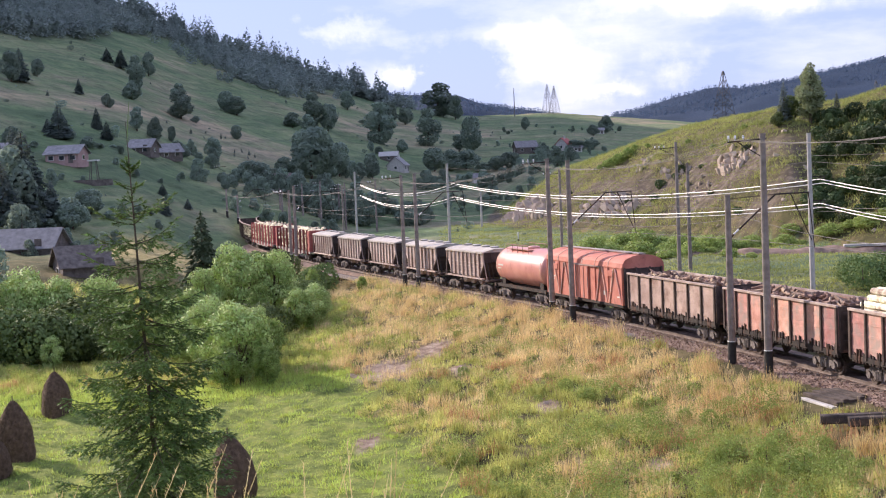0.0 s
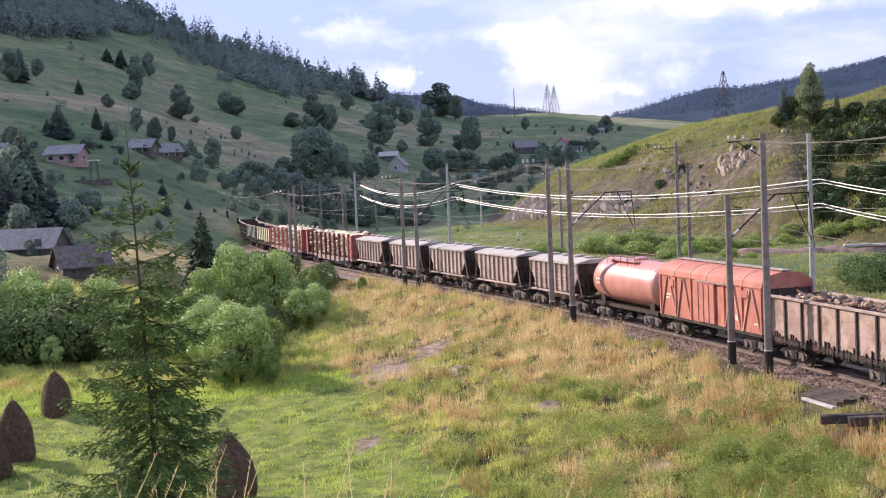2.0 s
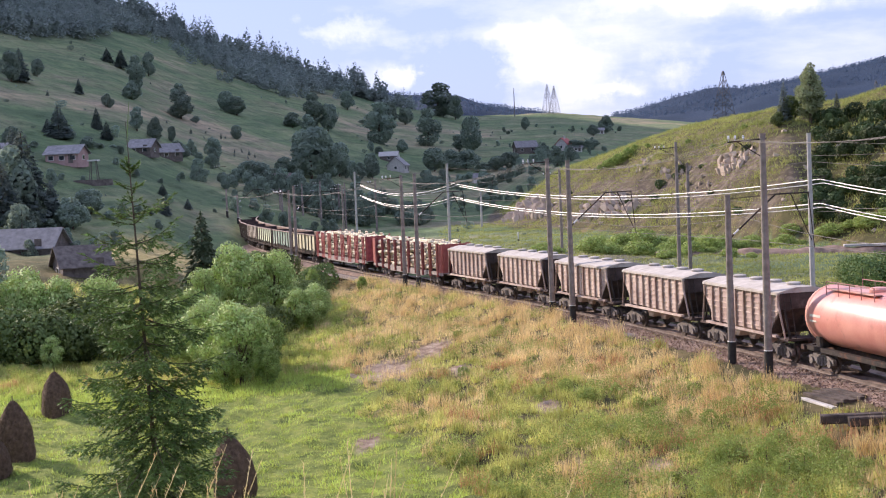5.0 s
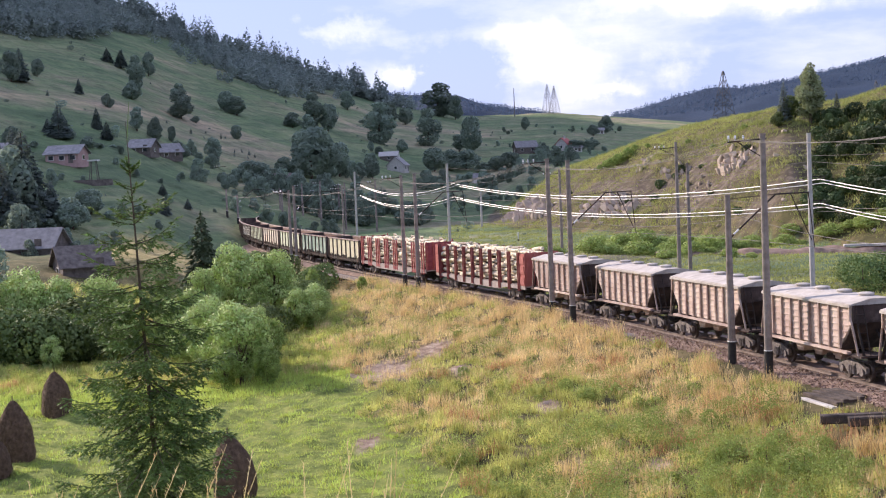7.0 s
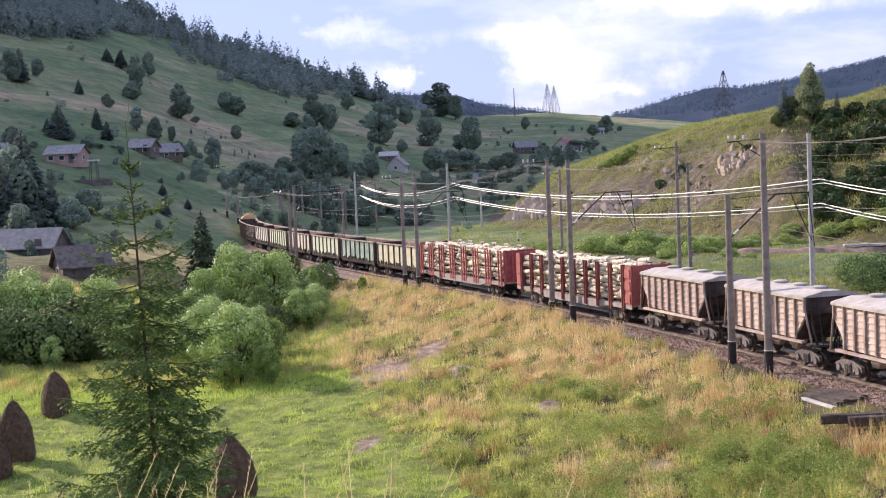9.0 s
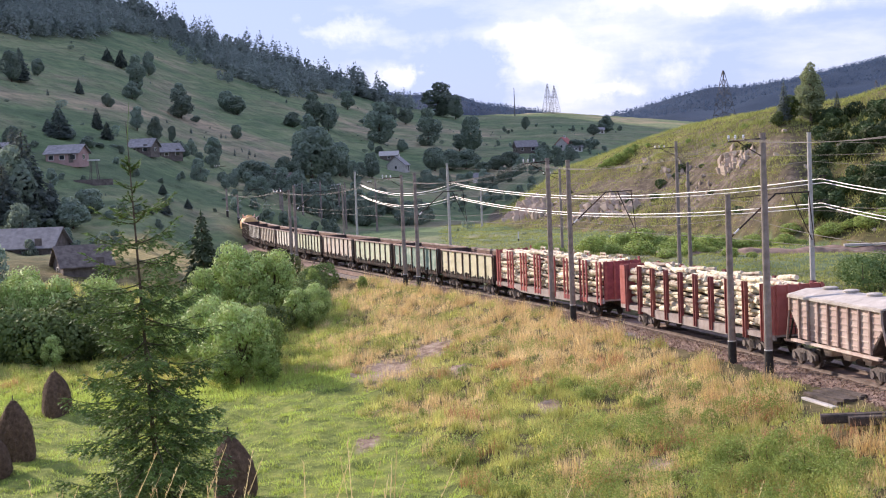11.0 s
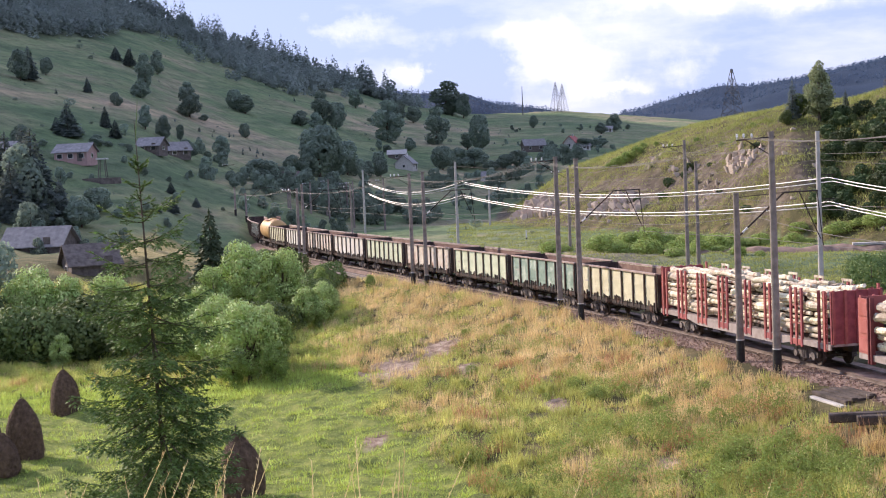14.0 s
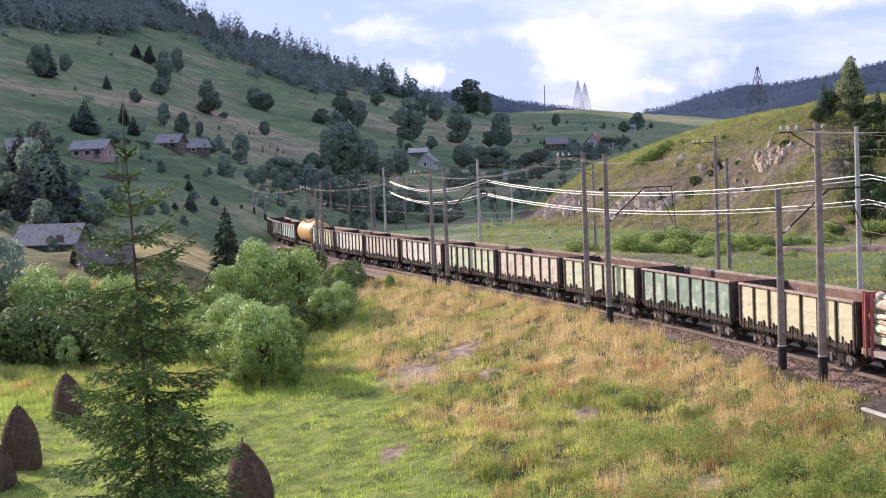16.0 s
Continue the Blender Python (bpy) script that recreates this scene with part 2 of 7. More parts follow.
M = {
    # wagon posts near black: the shadows along them put into colour
    "post_dark": surface("shade_dark_posts", (0.045, 0.032, 0.027), (0.12, 0.085, 0.07), 0.85, scale=3, spread=0.15),
    "slope_grass": surface("shady_slope_grass", (0.23, 0.27, 0.0743), (0.513, 0.527, 0.169), 0.85, scale=0.1, fine=1, bump=0, island=True, spread=0.16, translucent=0.25),
    "stone": surface("ballast_stone", (0.174, 0.112, 0.0808), (0.399, 0.282, 0.218), 0.9, scale=2, fine=10, bump=0, island=True, spread=0.45),
    "mown": surface("sunlit_mown_grass", (0.305, 0.4, 0.068), (0.63, 0.72, 0.18), 0.8, scale=0.4, fine=2, bump=0, island=True, spread=0.3, translucent=0.35),
    # ridge spruce lifted towards pale grey: distance haze put into the colour
    "ridge_conifer": surface("hazed_ridge_spruce", (0.23, 0.287, 0.27), (0.333, 0.385, 0.345), 0.9, scale=0.05, fine=0.5, bump=0, island=False, translucent=0.45),
    "hopper_sheet": surface("rusty_cement_sheet", (0.4, 0.29, 0.25), (0.62, 0.5, 0.44), 0.9, scale=1.2, fine=12, stain=(0.48, 0.408, 0.36), stain_at=0.6, spread=0.2),
    "scrub": surface("mid_green_scrub", (0.0875, 0.138, 0.0438), (0.188, 0.25, 0.0875), 0.75, scale=0.4, fine=3, bump=0, spread=0.25, translucent=0.25),
    "near_conifer": surface("dark_spruce_green", (0.04, 0.064, 0.034), (0.09, 0.125, 0.06), 0.8, scale=0.3, fine=2, bump=0, translucent=0.2),
    "elder": surface("yellow_green_elder_leaves", (0.228, 0.312, 0.078), (0.48, 0.564, 0.18), 0.7, scale=0.6, fine=5, bump=0, island=True, spread=0.3, translucent=0.3),
    # scrub with the shade of the spur's right flank in its colour
    "spur_scrub": surface("shade_dark_scrub", (0.04, 0.07, 0.025), (0.09, 0.13, 0.045), 0.75, scale=0.4, fine=3, bump=0, spread=0.25, translucent=0.15),
    "old_beam": surface("split_tarred_beam", (0.03, 0.024, 0.02), (0.12, 0.095, 0.08), 0.9, scale=2.5, fine=22, bump=0.8),
    "grime": surface("sooty_end_grime", (0.035, 0.026, 0.024), (0.1, 0.07, 0.062), 0.9, scale=2, fine=12, stain=(0.16, 0.12, 0.105), stain_at=0.66),
    # near-black fill standing for the shade between the logs
    "gloom": surface("log_gap_shade", (0.03, 0.02, 0.015), (0.07, 0.05, 0.038), 0.95),
    "concrete": surface("weathered_concrete", (0.18, 0.15, 0.135), (0.31, 0.265, 0.24), 0.9, scale=3, fine=40, spread=0.1),
    "pale_concrete": surface("pale_concrete", (0.38, 0.36, 0.34), (0.54, 0.52, 0.49), 0.85, scale=2, fine=30, spread=0.05),
    "tar": surface("black_tar", (0.015, 0.014, 0.014), (0.04, 0.037, 0.035), 0.7),
    "white_band": surface("white_limewash", (0.6, 0.6, 0.58), (0.8, 0.8, 0.78), 0.8),
    "steel_dark": surface("sooty_steel", (0.022, 0.018, 0.017), (0.06, 0.048, 0.042), 0.75, 0.3, scale=5, stain=RUST),
    "bogie": surface("dusty_cast_steel", (0.084, 0.072, 0.066), (0.24, 0.21, 0.192), 0.8, 0.2, scale=7, spread=0.2),
    "wheel": surface("wheel_steel", (0.08, 0.065, 0.055), (0.16, 0.13, 0.115), 0.55, 0.6, scale=9),
    "rail": surface("worn_rail", (0.13, 0.1, 0.085), (0.27, 0.22, 0.19), 0.55, 0.4, scale=2, fine=30),
    "sleeper": surface("concrete_sleeper", (0.09, 0.07, 0.06), (0.17, 0.14, 0.12), 0.95, spread=0.2),
    "ballast": surface("brown_ballast", (0.132, 0.0884, 0.0663), (0.332, 0.235, 0.187), 0.95, scale=1.2, fine=9.0, bump=1.0),
    "rust_red": surface("faded_oxide_red", (0.408, 0.18, 0.144), (0.672, 0.372, 0.312), 0.8, scale=1.3, fine=12, stain=(0.36, 0.264, 0.228), stain_at=0.54, stain_scale=1.1, spread=0.3),
    "rust_brown": surface("rusty_brown_paint", (0.324, 0.228, 0.192), (0.576, 0.432, 0.372), 0.85, scale=1.6, fine=14, stain=(0.24, 0.15, 0.12), stain_at=0.57, stain_scale=0.8, spread=0.18),
    "box_red": surface("sun_bleached_orange_red", (0.456, 0.15, 0.108), (0.6, 0.24, 0.18), 0.75, scale=0.9, fine=10, stain=(0.324, 0.12, 0.09), stain_at=0.63),
    "tank_red": surface("faded_salmon_tank_paint", (0.552, 0.216, 0.18), (0.696, 0.336, 0.282), 0.36, scale=0.8, fine=10, stain=(0.336, 0.168, 0.132), stain_at=0.66, bump=0.03, spec=0.8),
    "tank_yellow": surface("ochre_tank_paint", (0.46, 0.27, 0.1), (0.62, 0.40, 0.17), 0.5, scale=0.8, fine=10, stain=(0.2, 0.12, 0.06), stain_at=0.62, bump=0.1),
    "hopper": surface("cement_dusted_brown", (0.36, 0.264, 0.228), (0.6, 0.492, 0.432), 0.9, scale=1.2, fine=12, stain=(0.576, 0.504, 0.444), stain_at=0.6, spread=0.16),
    "hopper_rib": surface("rusty_brown_rib", (0.26, 0.183, 0.158), (0.47, 0.365, 0.315), 0.9, scale=1.2, fine=12, stain=(0.5, 0.42, 0.37), stain_at=0.62, spread=0.16),
    "hopper_roof": surface("cement_crust", (0.38, 0.345, 0.31), (0.56, 0.52, 0.475), 0.95, scale=1.5, fine=18, stain=(0.3, 0.26, 0.23)),
    "cream": surface("cream_wagon_paint", (0.516, 0.486, 0.324), (0.696, 0.66, 0.468), 0.75, scale=1.1, fine=12, stain=(0.432, 0.348, 0.228), stain_at=0.68),
    "mint": surface("light_green_wagon_paint", (0.48, 0.54, 0.384), (0.66, 0.696, 0.516), 0.75, scale=1.1, fine=12, stain=(0.396, 0.396, 0.264), stain_at=0.66),
    "green": surface("worn_sea_green_paint", (0.168, 0.258, 0.204), (0.348, 0.444, 0.366), 0.75, scale=1.2, fine=14, stain=(0.552, 0.6, 0.504), stain_at=0.6),
    "chalk": surface("chalky_grey_paint", (0.576, 0.552, 0.48), (0.744, 0.72, 0.648), 0.8, scale=1.1, fine=12, stain=(0.432, 0.336, 0.252), stain_at=0.66),
    "beige": surface("rust_streaked_beige_paint", (0.552, 0.492, 0.408), (0.72, 0.66, 0.564), 0.8, scale=1.1, fine=12, stain=(0.396, 0.24, 0.18), stain_at=0.6),
    "steel_blue": surface("grey_blue_paint", (0.36, 0.444, 0.432), (0.54, 0.624, 0.6), 0.8, scale=1.1, fine=12, stain=(0.24, 0.18, 0.144), stain_at=0.64),
    "inside": surface("rusty_inside", (0.12, 0.065, 0.05), (0.24, 0.15, 0.12), 0.9, scale=2, spread=0.25),
    "stake": surface("dark_red_stakes", (0.243, 0.0583, 0.0583), (0.421, 0.121, 0.113), 0.7, scale=3, spread=0.15),
    "log_end_wall": surface("bright_red_wall", (0.324, 0.0864, 0.0744), (0.456, 0.15, 0.126), 0.7, scale=1.5, stain=(0.36, 0.084, 0.06)),
    "stake_dark": surface("sooty_red_stakes", (0.15, 0.042, 0.042), (0.27, 0.0825, 0.075), 0.75, scale=3, spread=0.15),
    "deck": surface("grey_flat_deck", (0.262, 0.214, 0.193), (0.442, 0.386, 0.352), 0.85, scale=2),
    "bark": surface("peeled_log", (0.502, 0.396, 0.277), (0.86, 0.858, 0.686), 0.85, scale=3, fine=25, stain=(0.34, 0.22, 0.15), stain_at=0.56, stain_scale=2.5, spread=0.36),
    "scrap": surface("scrap_wood", (0.14, 0.085, 0.06), (0.42, 0.29, 0.22), 0.9, scale=4, island=True, spread=0.5),
    "wire": surface("bright_aluminium_wire", (0.669, 0.651, 0.625), (0.774, 0.766, 0.748), 0.45, 0.25, bump=0, spec=0.5),
    "wire_dark": surface("dull_copper_wire", (0.13, 0.12, 0.112), (0.24, 0.225, 0.21), 0.7, 0.1, bump=0, spec=0.2),
    "porcelain": surface("white_porcelain", (0.7, 0.7, 0.7), (0.85, 0.85, 0.85), 0.25, bump=0, spec=0.6),
    "rock": surface("pale_rock", (0.324, 0.252, 0.204), (0.6, 0.504, 0.42), 0.95, scale=0.5, fine=4, bump=1.0, stain=(0.108, 0.12, 0.048), stain_at=0.6, stain_scale=0.5),
    "trunk": surface("dark_bark", (0.06, 0.045, 0.032), (0.15, 0.115, 0.085), 0.95, scale=6, bump=0.6),
    "needles": surface("spruce_needles", (0.038, 0.075, 0.021), (0.225, 0.33, 0.09), 0.6, scale=1.5, fine=15, bump=0, island=True, spread=0.35, translucent=0.22),
    # hillside conifers and broadleaves lightened and greyed to carry haze in their colour
    "conifer": surface("hazed_conifer_green", (0.104, 0.137, 0.13), (0.163, 0.202, 0.176), 0.85, scale=0.3, fine=2, bump=0, spread=0.25, translucent=0.45),
    "leaf": surface("hazed_broadleaf_green", (0.19, 0.25, 0.21), (0.3, 0.37, 0.28), 0.85, scale=0.4, fine=3, bump=0, spread=0.25, spec=0.12, translucent=0.45),
    "willow": surface("silvery_willow_leaves", (0.225, 0.335, 0.085), (0.55, 0.66, 0.25), 0.6, scale=0.6, fine=5, bump=0, island=True, spread=0.25, translucent=0.15),
    "bush": surface("fresh_bush_leaves", (0.16, 0.24, 0.055), (0.38, 0.48, 0.14), 0.7, scale=0.6, fine=5, bump=0, island=True, spread=0.3, translucent=0.3),
    "birch": surface("pale_birch_leaves", (0.21, 0.255, 0.13), (0.38, 0.42, 0.23), 0.75, scale=0.4, fine=3, bump=0, island=True, spread=0.25, translucent=0.3),
    "hay": surface("weathered_hay", (0.072, 0.045, 0.03), (0.18, 0.12, 0.08), 0.95, scale=5, fine=30, bump=1.0),
    "dry": surface("dry_golden_grass", (0.54, 0.375, 0.155), (0.96, 0.79, 0.45), 0.85, scale=0.55, fine=2, bump=0, island=True, spread=0.25, translucent=0.3),
    "grass": surface("green_grass_blades", (0.25, 0.28, 0.06), (0.78, 0.76, 0.25), 0.8, scale=0.5, fine=2, bump=0, island=True, spread=0.28, translucent=0.35),
    "sorrel": surface("rusty_sorrel_stalks", (0.36, 0.17, 0.08), (0.72, 0.43, 0.24), 0.85, scale=0.6, fine=2, bump=0, island=True, spread=0.3, translucent=0.3),
    "weed": surface("tall_weed_leaves", (0.184, 0.254, 0.054), (0.4, 0.464, 0.13), 0.8, scale=0.3, fine=2, bump=0, island=True, spread=0.3, translucent=0.3),
    "plaster": surface("white_plaster", (0.5, 0.49, 0.47), (0.68, 0.67, 0.64), 0.9, scale=1.5, spread=0.06),
    "pink_wall": surface("pink_painted_boards", (0.34, 0.22, 0.21), (0.44, 0.3, 0.28), 0.9, scale=1.5),
    "old_wood": surface("silvered_boards", (0.085, 0.07, 0.062), (0.19, 0.165, 0.15), 0.95, scale=2, fine=20),
    "slate": surface("grey_slate_roof", (0.17, 0.165, 0.17), (0.3, 0.29, 0.29), 0.85, scale=1.5, fine=12, spread=0.15),
    "red_roof": surface("red_tin_roof", (0.30, 0.07, 0.06), (0.4, 0.12, 0.1), 0.6, scale=1.5),
    "glass": surface("dark_window", (0.02, 0.025, 0.03), (0.04, 0.045, 0.05), 0.1, bump=0, spec=0.6),
    "lattice": surface("galvanised_lattice", (0.1, 0.098, 0.1), (0.19, 0.185, 0.19), 0.7, 0.2),
}


def ground_material():
    """Meadows: mown green, dry gold patches, bare soil, woodland floor, told apart by vertex masks of land use."""
    m = bpy.data.materials.new("meadow_and_slopes")
    m.use_nodes = True
    n, l = m.node_tree.nodes, m.node_tree.links
    b = n["Principled BSDF"]
    b.inputs["Roughness"].default_value = 0.95
    b.inputs["Specular IOR Level"].default_value = 0.15
    geo = n.new("ShaderNodeNewGeometry")

    def noise_tex(scale, detail=6.0, rough=0.6):
        t = n.new("ShaderNodeTexNoise")
        t.inputs["Scale"].default_value, t.inputs["Detail"].default_value, t.inputs["Roughness"].default_value = scale, detail, rough
        l.new(geo.outputs["Position"], t.inputs["Vector"])
        return t.outputs["Fac"]

    def ramp(src, stops):
        r = n.new("ShaderNodeValToRGB")
        els = r.color_ramp.elements
        while len(els) < len(stops):
            els.new(0.5)
        for e, (pos, c) in zip(els, stops):
            e.position, e.color = pos, (*c, 1)
        l.new(src, r.inputs["Fac"])
        return r.outputs["Color"]

    def mix(fac, a, c):
        x = n.new("ShaderNodeMix")
        x.data_type = "RGBA"
        l.new(fac, x.inputs["Factor"])
        l.new(a, x.inputs["A"])
        l.new(c, x.inputs["B"])
        return x.outputs["Result"]

    def mask(name):
        a = n.new("ShaderNodeAttribute")
        a.attribute_name = name
        return a.outputs["Fac"]

    # dark floor colours put shade into the gaps between grass tufts
    green = ramp(noise_tex(0.9, 8.0, 0.7), [(0.32, (0.07, 0.1, 0.025)), (0.5, (0.19, 0.235, 0.055)), (0.7, (0.36, 0.37, 0.1))])
    rough_ = ramp(noise_tex(0.35), [(0.3, (0.045, 0.045, 0.022)), (0.5, (0.11, 0.1, 0.045)), (0.68, (0.22, 0.175, 0.09))])
    # slope greens pushed towards blue, a little haze in the colour
    slope = ramp(noise_tex(0.016, 12.0, 0.68), [(0.34, (0.078, 0.118, 0.066)), (0.46, (0.119, 0.162, 0.088)), (0.53, (0.151, 0.177, 0.103)), (0.6, (0.215, 0.2, 0.136)), (0.7, (0.285, 0.24, 0.178))])
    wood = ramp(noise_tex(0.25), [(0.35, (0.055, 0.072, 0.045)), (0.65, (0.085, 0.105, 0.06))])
    # blue of the far mountains is distance haze mixed into their colour
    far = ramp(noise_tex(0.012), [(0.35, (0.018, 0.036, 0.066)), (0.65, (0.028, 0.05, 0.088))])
    stone = ramp(noise_tex(0.6, 10.0, 0.7), [(0.32, (0.06, 0.048, 0.038)), (0.5, (0.12, 0.096, 0.074)), (0.66, (0.26, 0.215, 0.17))])
    col = mix(mask("rough"), green, rough_)
    # terraces and mown strips that follow the contours
    strip = n.new("ShaderNodeMapping")
    strip.inputs["Scale"].default_value = (0.009, 0.009, 0.16)
    l.new(geo.outputs["Position"], strip.inputs["Vector"])
    band = n.new("ShaderNodeTexNoise")
    band.inputs["Scale"].default_value, band.inputs["Detail"].default_value, band.inputs["Roughness"].default_value = 1.0, 6.0, 0.6
    l.new(strip.outputs["Vector"], band.inputs["Vector"])
    terrace = ramp(band.outputs["Fac"], [(0.34, (0.85, 0.92, 0.86)), (0.46, (1.22, 1.28, 1.12)), (0.53, (1.05, 1.05, 1.0)), (0.6, (1.65, 1.48, 1.4)), (0.7, (1.2, 1.24, 1.05))])
    weave = n.new("ShaderNodeMix")
    weave.data_type, weave.blend_type = "RGBA", "MULTIPLY"
    weave.inputs["Factor"].default_value = 1.0
    l.new(slope, weave.inputs["A"])
    l.new(terrace, weave.inputs["B"])
    slope = weave.outputs["Result"]
    tuft = ramp(noise_tex(0.22, 10.0, 0.75), [(0.36, (0.58, 0.62, 0.6)), (0.5, (1.0, 1.0, 1.0)), (0.66, (1.25, 1.2, 1.12))])
    mul = n.new("ShaderNodeMix")
    mul.data_type, mul.blend_type = "RGBA", "MULTIPLY"
    mul.inputs["Factor"].default_value = 1.0
    l.new(slope, mul.inputs["A"])
    l.new(tuft, mul.inputs["B"])
    slope = mul.outputs["Result"]
    col = mix(mask("slope"), col, slope)
    col = mix(mask("rocky"), col, stone)
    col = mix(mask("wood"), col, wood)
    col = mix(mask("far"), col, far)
    soil = ramp(noise_tex(1.6, 8.0, 0.7), [(0.35, (0.17, 0.115, 0.08)), (0.5, (0.34, 0.25, 0.185)), (0.65, (0.5, 0.41, 0.33))])
    col = mix(mask("bare"), col, soil)
    straw = ramp(noise_tex(0.5, 8.0, 0.7), [(0.3, (0.14, 0.15, 0.06)), (0.5, (0.34, 0.28, 0.12)), (0.68, (0.52, 0.42, 0.22))])
    col = mix(mask("stubble"), col, straw)
    l.new(col, b.inputs["Base Color"])
    bp = n.new("ShaderNodeBump")
    bp.inputs["Strength"].default_value, bp.inputs["Distance"].default_value = 0.9, 0.25
    l.new(noise_tex(3.0, 8.0, 0.7), bp.inputs["Height"])
    l.new(bp.outputs["Normal"], b.inputs["Normal"])
    return m


M["ground"] = ground_material()


# ------------------------------------------------------------------ mesh tools
class Build:
    """Collects vertices and faces of one mesh."""

    def __init__(self):
        self.v, self.f = [], []

    def add(self, verts, faces):
        k = len(self.v)
        self.v.extend(verts)
        self.f.extend(tuple(i + k for i in q) for q in faces)
        return self

    def box(self, x0, x1, y0, y1, z0, z1, c=0.0):
        """A block; c chamfers its four long (x) edges."""
        if c <= 0:
            p = [(x, y, z) for x in (x0, x1) for y in (y0, y1) for z in (z0, z1)]
            return self.add(p, [(0, 1, 3, 2), (4, 6, 7, 5), (0, 4, 5, 1), (2, 3, 7, 6), (0, 2, 6, 4), (1, 5, 7, 3)])
        ring = [(y0 + c, z0), (y1 - c, z0), (y1, z0 + c), (y1, z1 - c), (y1 - c, z1), (y0 + c, z1), (y0, z1 - c), (y0, z0 + c)]
        return self.prism(ring, x0, x1)

    def prism(self, ring, x0, x1):
        """A (y, z) outline drawn along x."""
        n = len(ring)
        p = [(x0, y, z) for y, z in ring] + [(x1, y, z) for y, z in ring]
        faces = [tuple(range(n - 1, -1, -1)), tuple(range(n, 2 * n))]
        faces += [(i, (i + 1) % n, n + (i + 1) % n, n + i) for i in range(n)]
        return self.add(p, faces)

    def prism_y(self, ring, y0, y1):
        """An (x, z) outline drawn along y."""
        n = len(ring)
        p = [(x, y0, z) for x, z in ring] + [(x, y1, z) for x, z in ring]
        faces = [tuple(range(n)), tuple(range(2 * n - 1, n - 1, -1))]
        faces += [(i, n + i, n + (i + 1) % n, (i + 1) % n) for i in range(n)]
        return self.add(p, faces)

    def rod(self, a, b, r0, r1=None, seg=8, cap=True):
        """A round bar from a to b."""
        r1 = r0 if r1 is None else r1
        a, b = Vector(a), Vector(b)
        d = (b - a).normalized()
        s = d.orthogonal().normalized()
        t = d.cross(s)
        p = []
        for c, r in ((a, r0), (b, r1)):
            for i in range(seg):
                w = 2 * math.pi * i / seg
                p.append(tuple(c + (s * math.cos(w) + t * math.sin(w)) * r))
        faces = [(i, (i + 1) % seg, seg + (i + 1) % seg, seg + i) for i in range(seg)]
        if cap:
            faces += [tuple(range(seg - 1, -1, -1)), tuple(range(seg, 2 * seg))]
        return self.add(p, faces)

    def lathe(self, axis0, axis1, profile, seg=24):
        """Turned body: profile of (distance along, radius) between two points of the axis."""
        a, b = Vector(axis0), Vector(axis1)
        d = (b - a).normalized()
        s = d.orthogonal().normalized()
        t = d.cross(s)
        p = []
        for h, r in profile:
            for i in range(seg):
                w = 2 * math.pi * i / seg
                p.append(tuple(a + d * h + (s * math.cos(w) + t * math.sin(w)) * r))
        faces = []
        for k in range(len(profile) - 1):
            for i in range(seg):
                faces.append((k * seg + i, k * seg + (i + 1) % seg, (k + 1) * seg + (i + 1) % seg, (k + 1) * seg + i))
        m = (len(profile) - 1) * seg
        faces += [tuple(range(seg - 1, -1, -1)), tuple(range(m, m + seg))]
        return self.add(p, faces)

    def mesh(self, name, material, smooth=False):
        me = bpy.data.meshes.new(name)
        me.from_pydata(self.v, [], self.f)
        me.materials.append(material)
        if smooth:
            me.polygons.foreach_set("use_smooth", [True] * len(me.polygons))
        me.update()
        return me


def part(name, build, material, parent, label="", smooth=False):
    """Links a mesh as one part under a thing or a part."""
    me = build if isinstance(build, bpy.types.Mesh) else build.mesh(name, material, smooth)
    ob = new(name, me)
    ob.parent = parent
    return tagged(ob, label)


def thing(name, label, category, group="", kind="", at=(0, 0, 0), turn=0.0):
    ob = tagged(new(name), label, category, group, kind)
    ob.empty_display_size = 0.2
    ob.matrix_basis = pose(*at, 0, 0, turn)
    return ob


def solid(name, build, material, label, category, group="", kind="", smooth=False):
    """A thing that is one mesh."""
    return tagged(new(name, build.mesh(name, material, smooth)), label, category, group, kind)


def soup(name, verts, faces_n, material, smooth=False):
    """A mesh of loose triangles or quads from a numpy array, faces_n corners each."""
    v = np.asarray(verts, dtype=np.float32).reshape(-1, 3)
    nf = len(v) // faces_n
    me = bpy.data.meshes.new(name)
    me.vertices.add(len(v))
    me.vertices.foreach_set("co", v.ravel())
    me.loops.add(nf * faces_n)
    me.loops.foreach_set("vertex_index", np.arange(nf * faces_n, dtype=np.int32))
    me.polygons.add(nf)
    me.polygons.foreach_set("loop_start", np.arange(0, nf * faces_n, faces_n, dtype=np.int32))
    me.polygons.foreach_set("loop_total", np.full(nf, faces_n, dtype=np.int32))
    if smooth:
        me.polygons.foreach_set("use_smooth", np.ones(nf, dtype=bool))
    me.materials.append(material)
    me.update(calc_edges=True)
    return me


def smoothstep(a, b, x):
    t = np.clip((x - a) / (b - a), 0, 1)
    return t * t * (3 - 2 * t)


def waves(x, y, size, seed):
    """Smooth pseudo-random field in about -1..1, features of the given size."""
    rng = np.random.RandomState(seed)
    out = np.zeros_like(x, dtype=float)
    for k in range(7):
        w = rng.uniform(0, 2 * np.pi)
        q = 2 * np.pi / (size * rng.uniform(0.6, 1.7))
        out += np.sin((x * np.cos(w) + y * np.sin(w)) * q + rng.uniform(0, 6.28) + 0.8 * np.sin((x * np.sin(w) - y * np.cos(w)) * q * 0.6))
    return out / 3.6


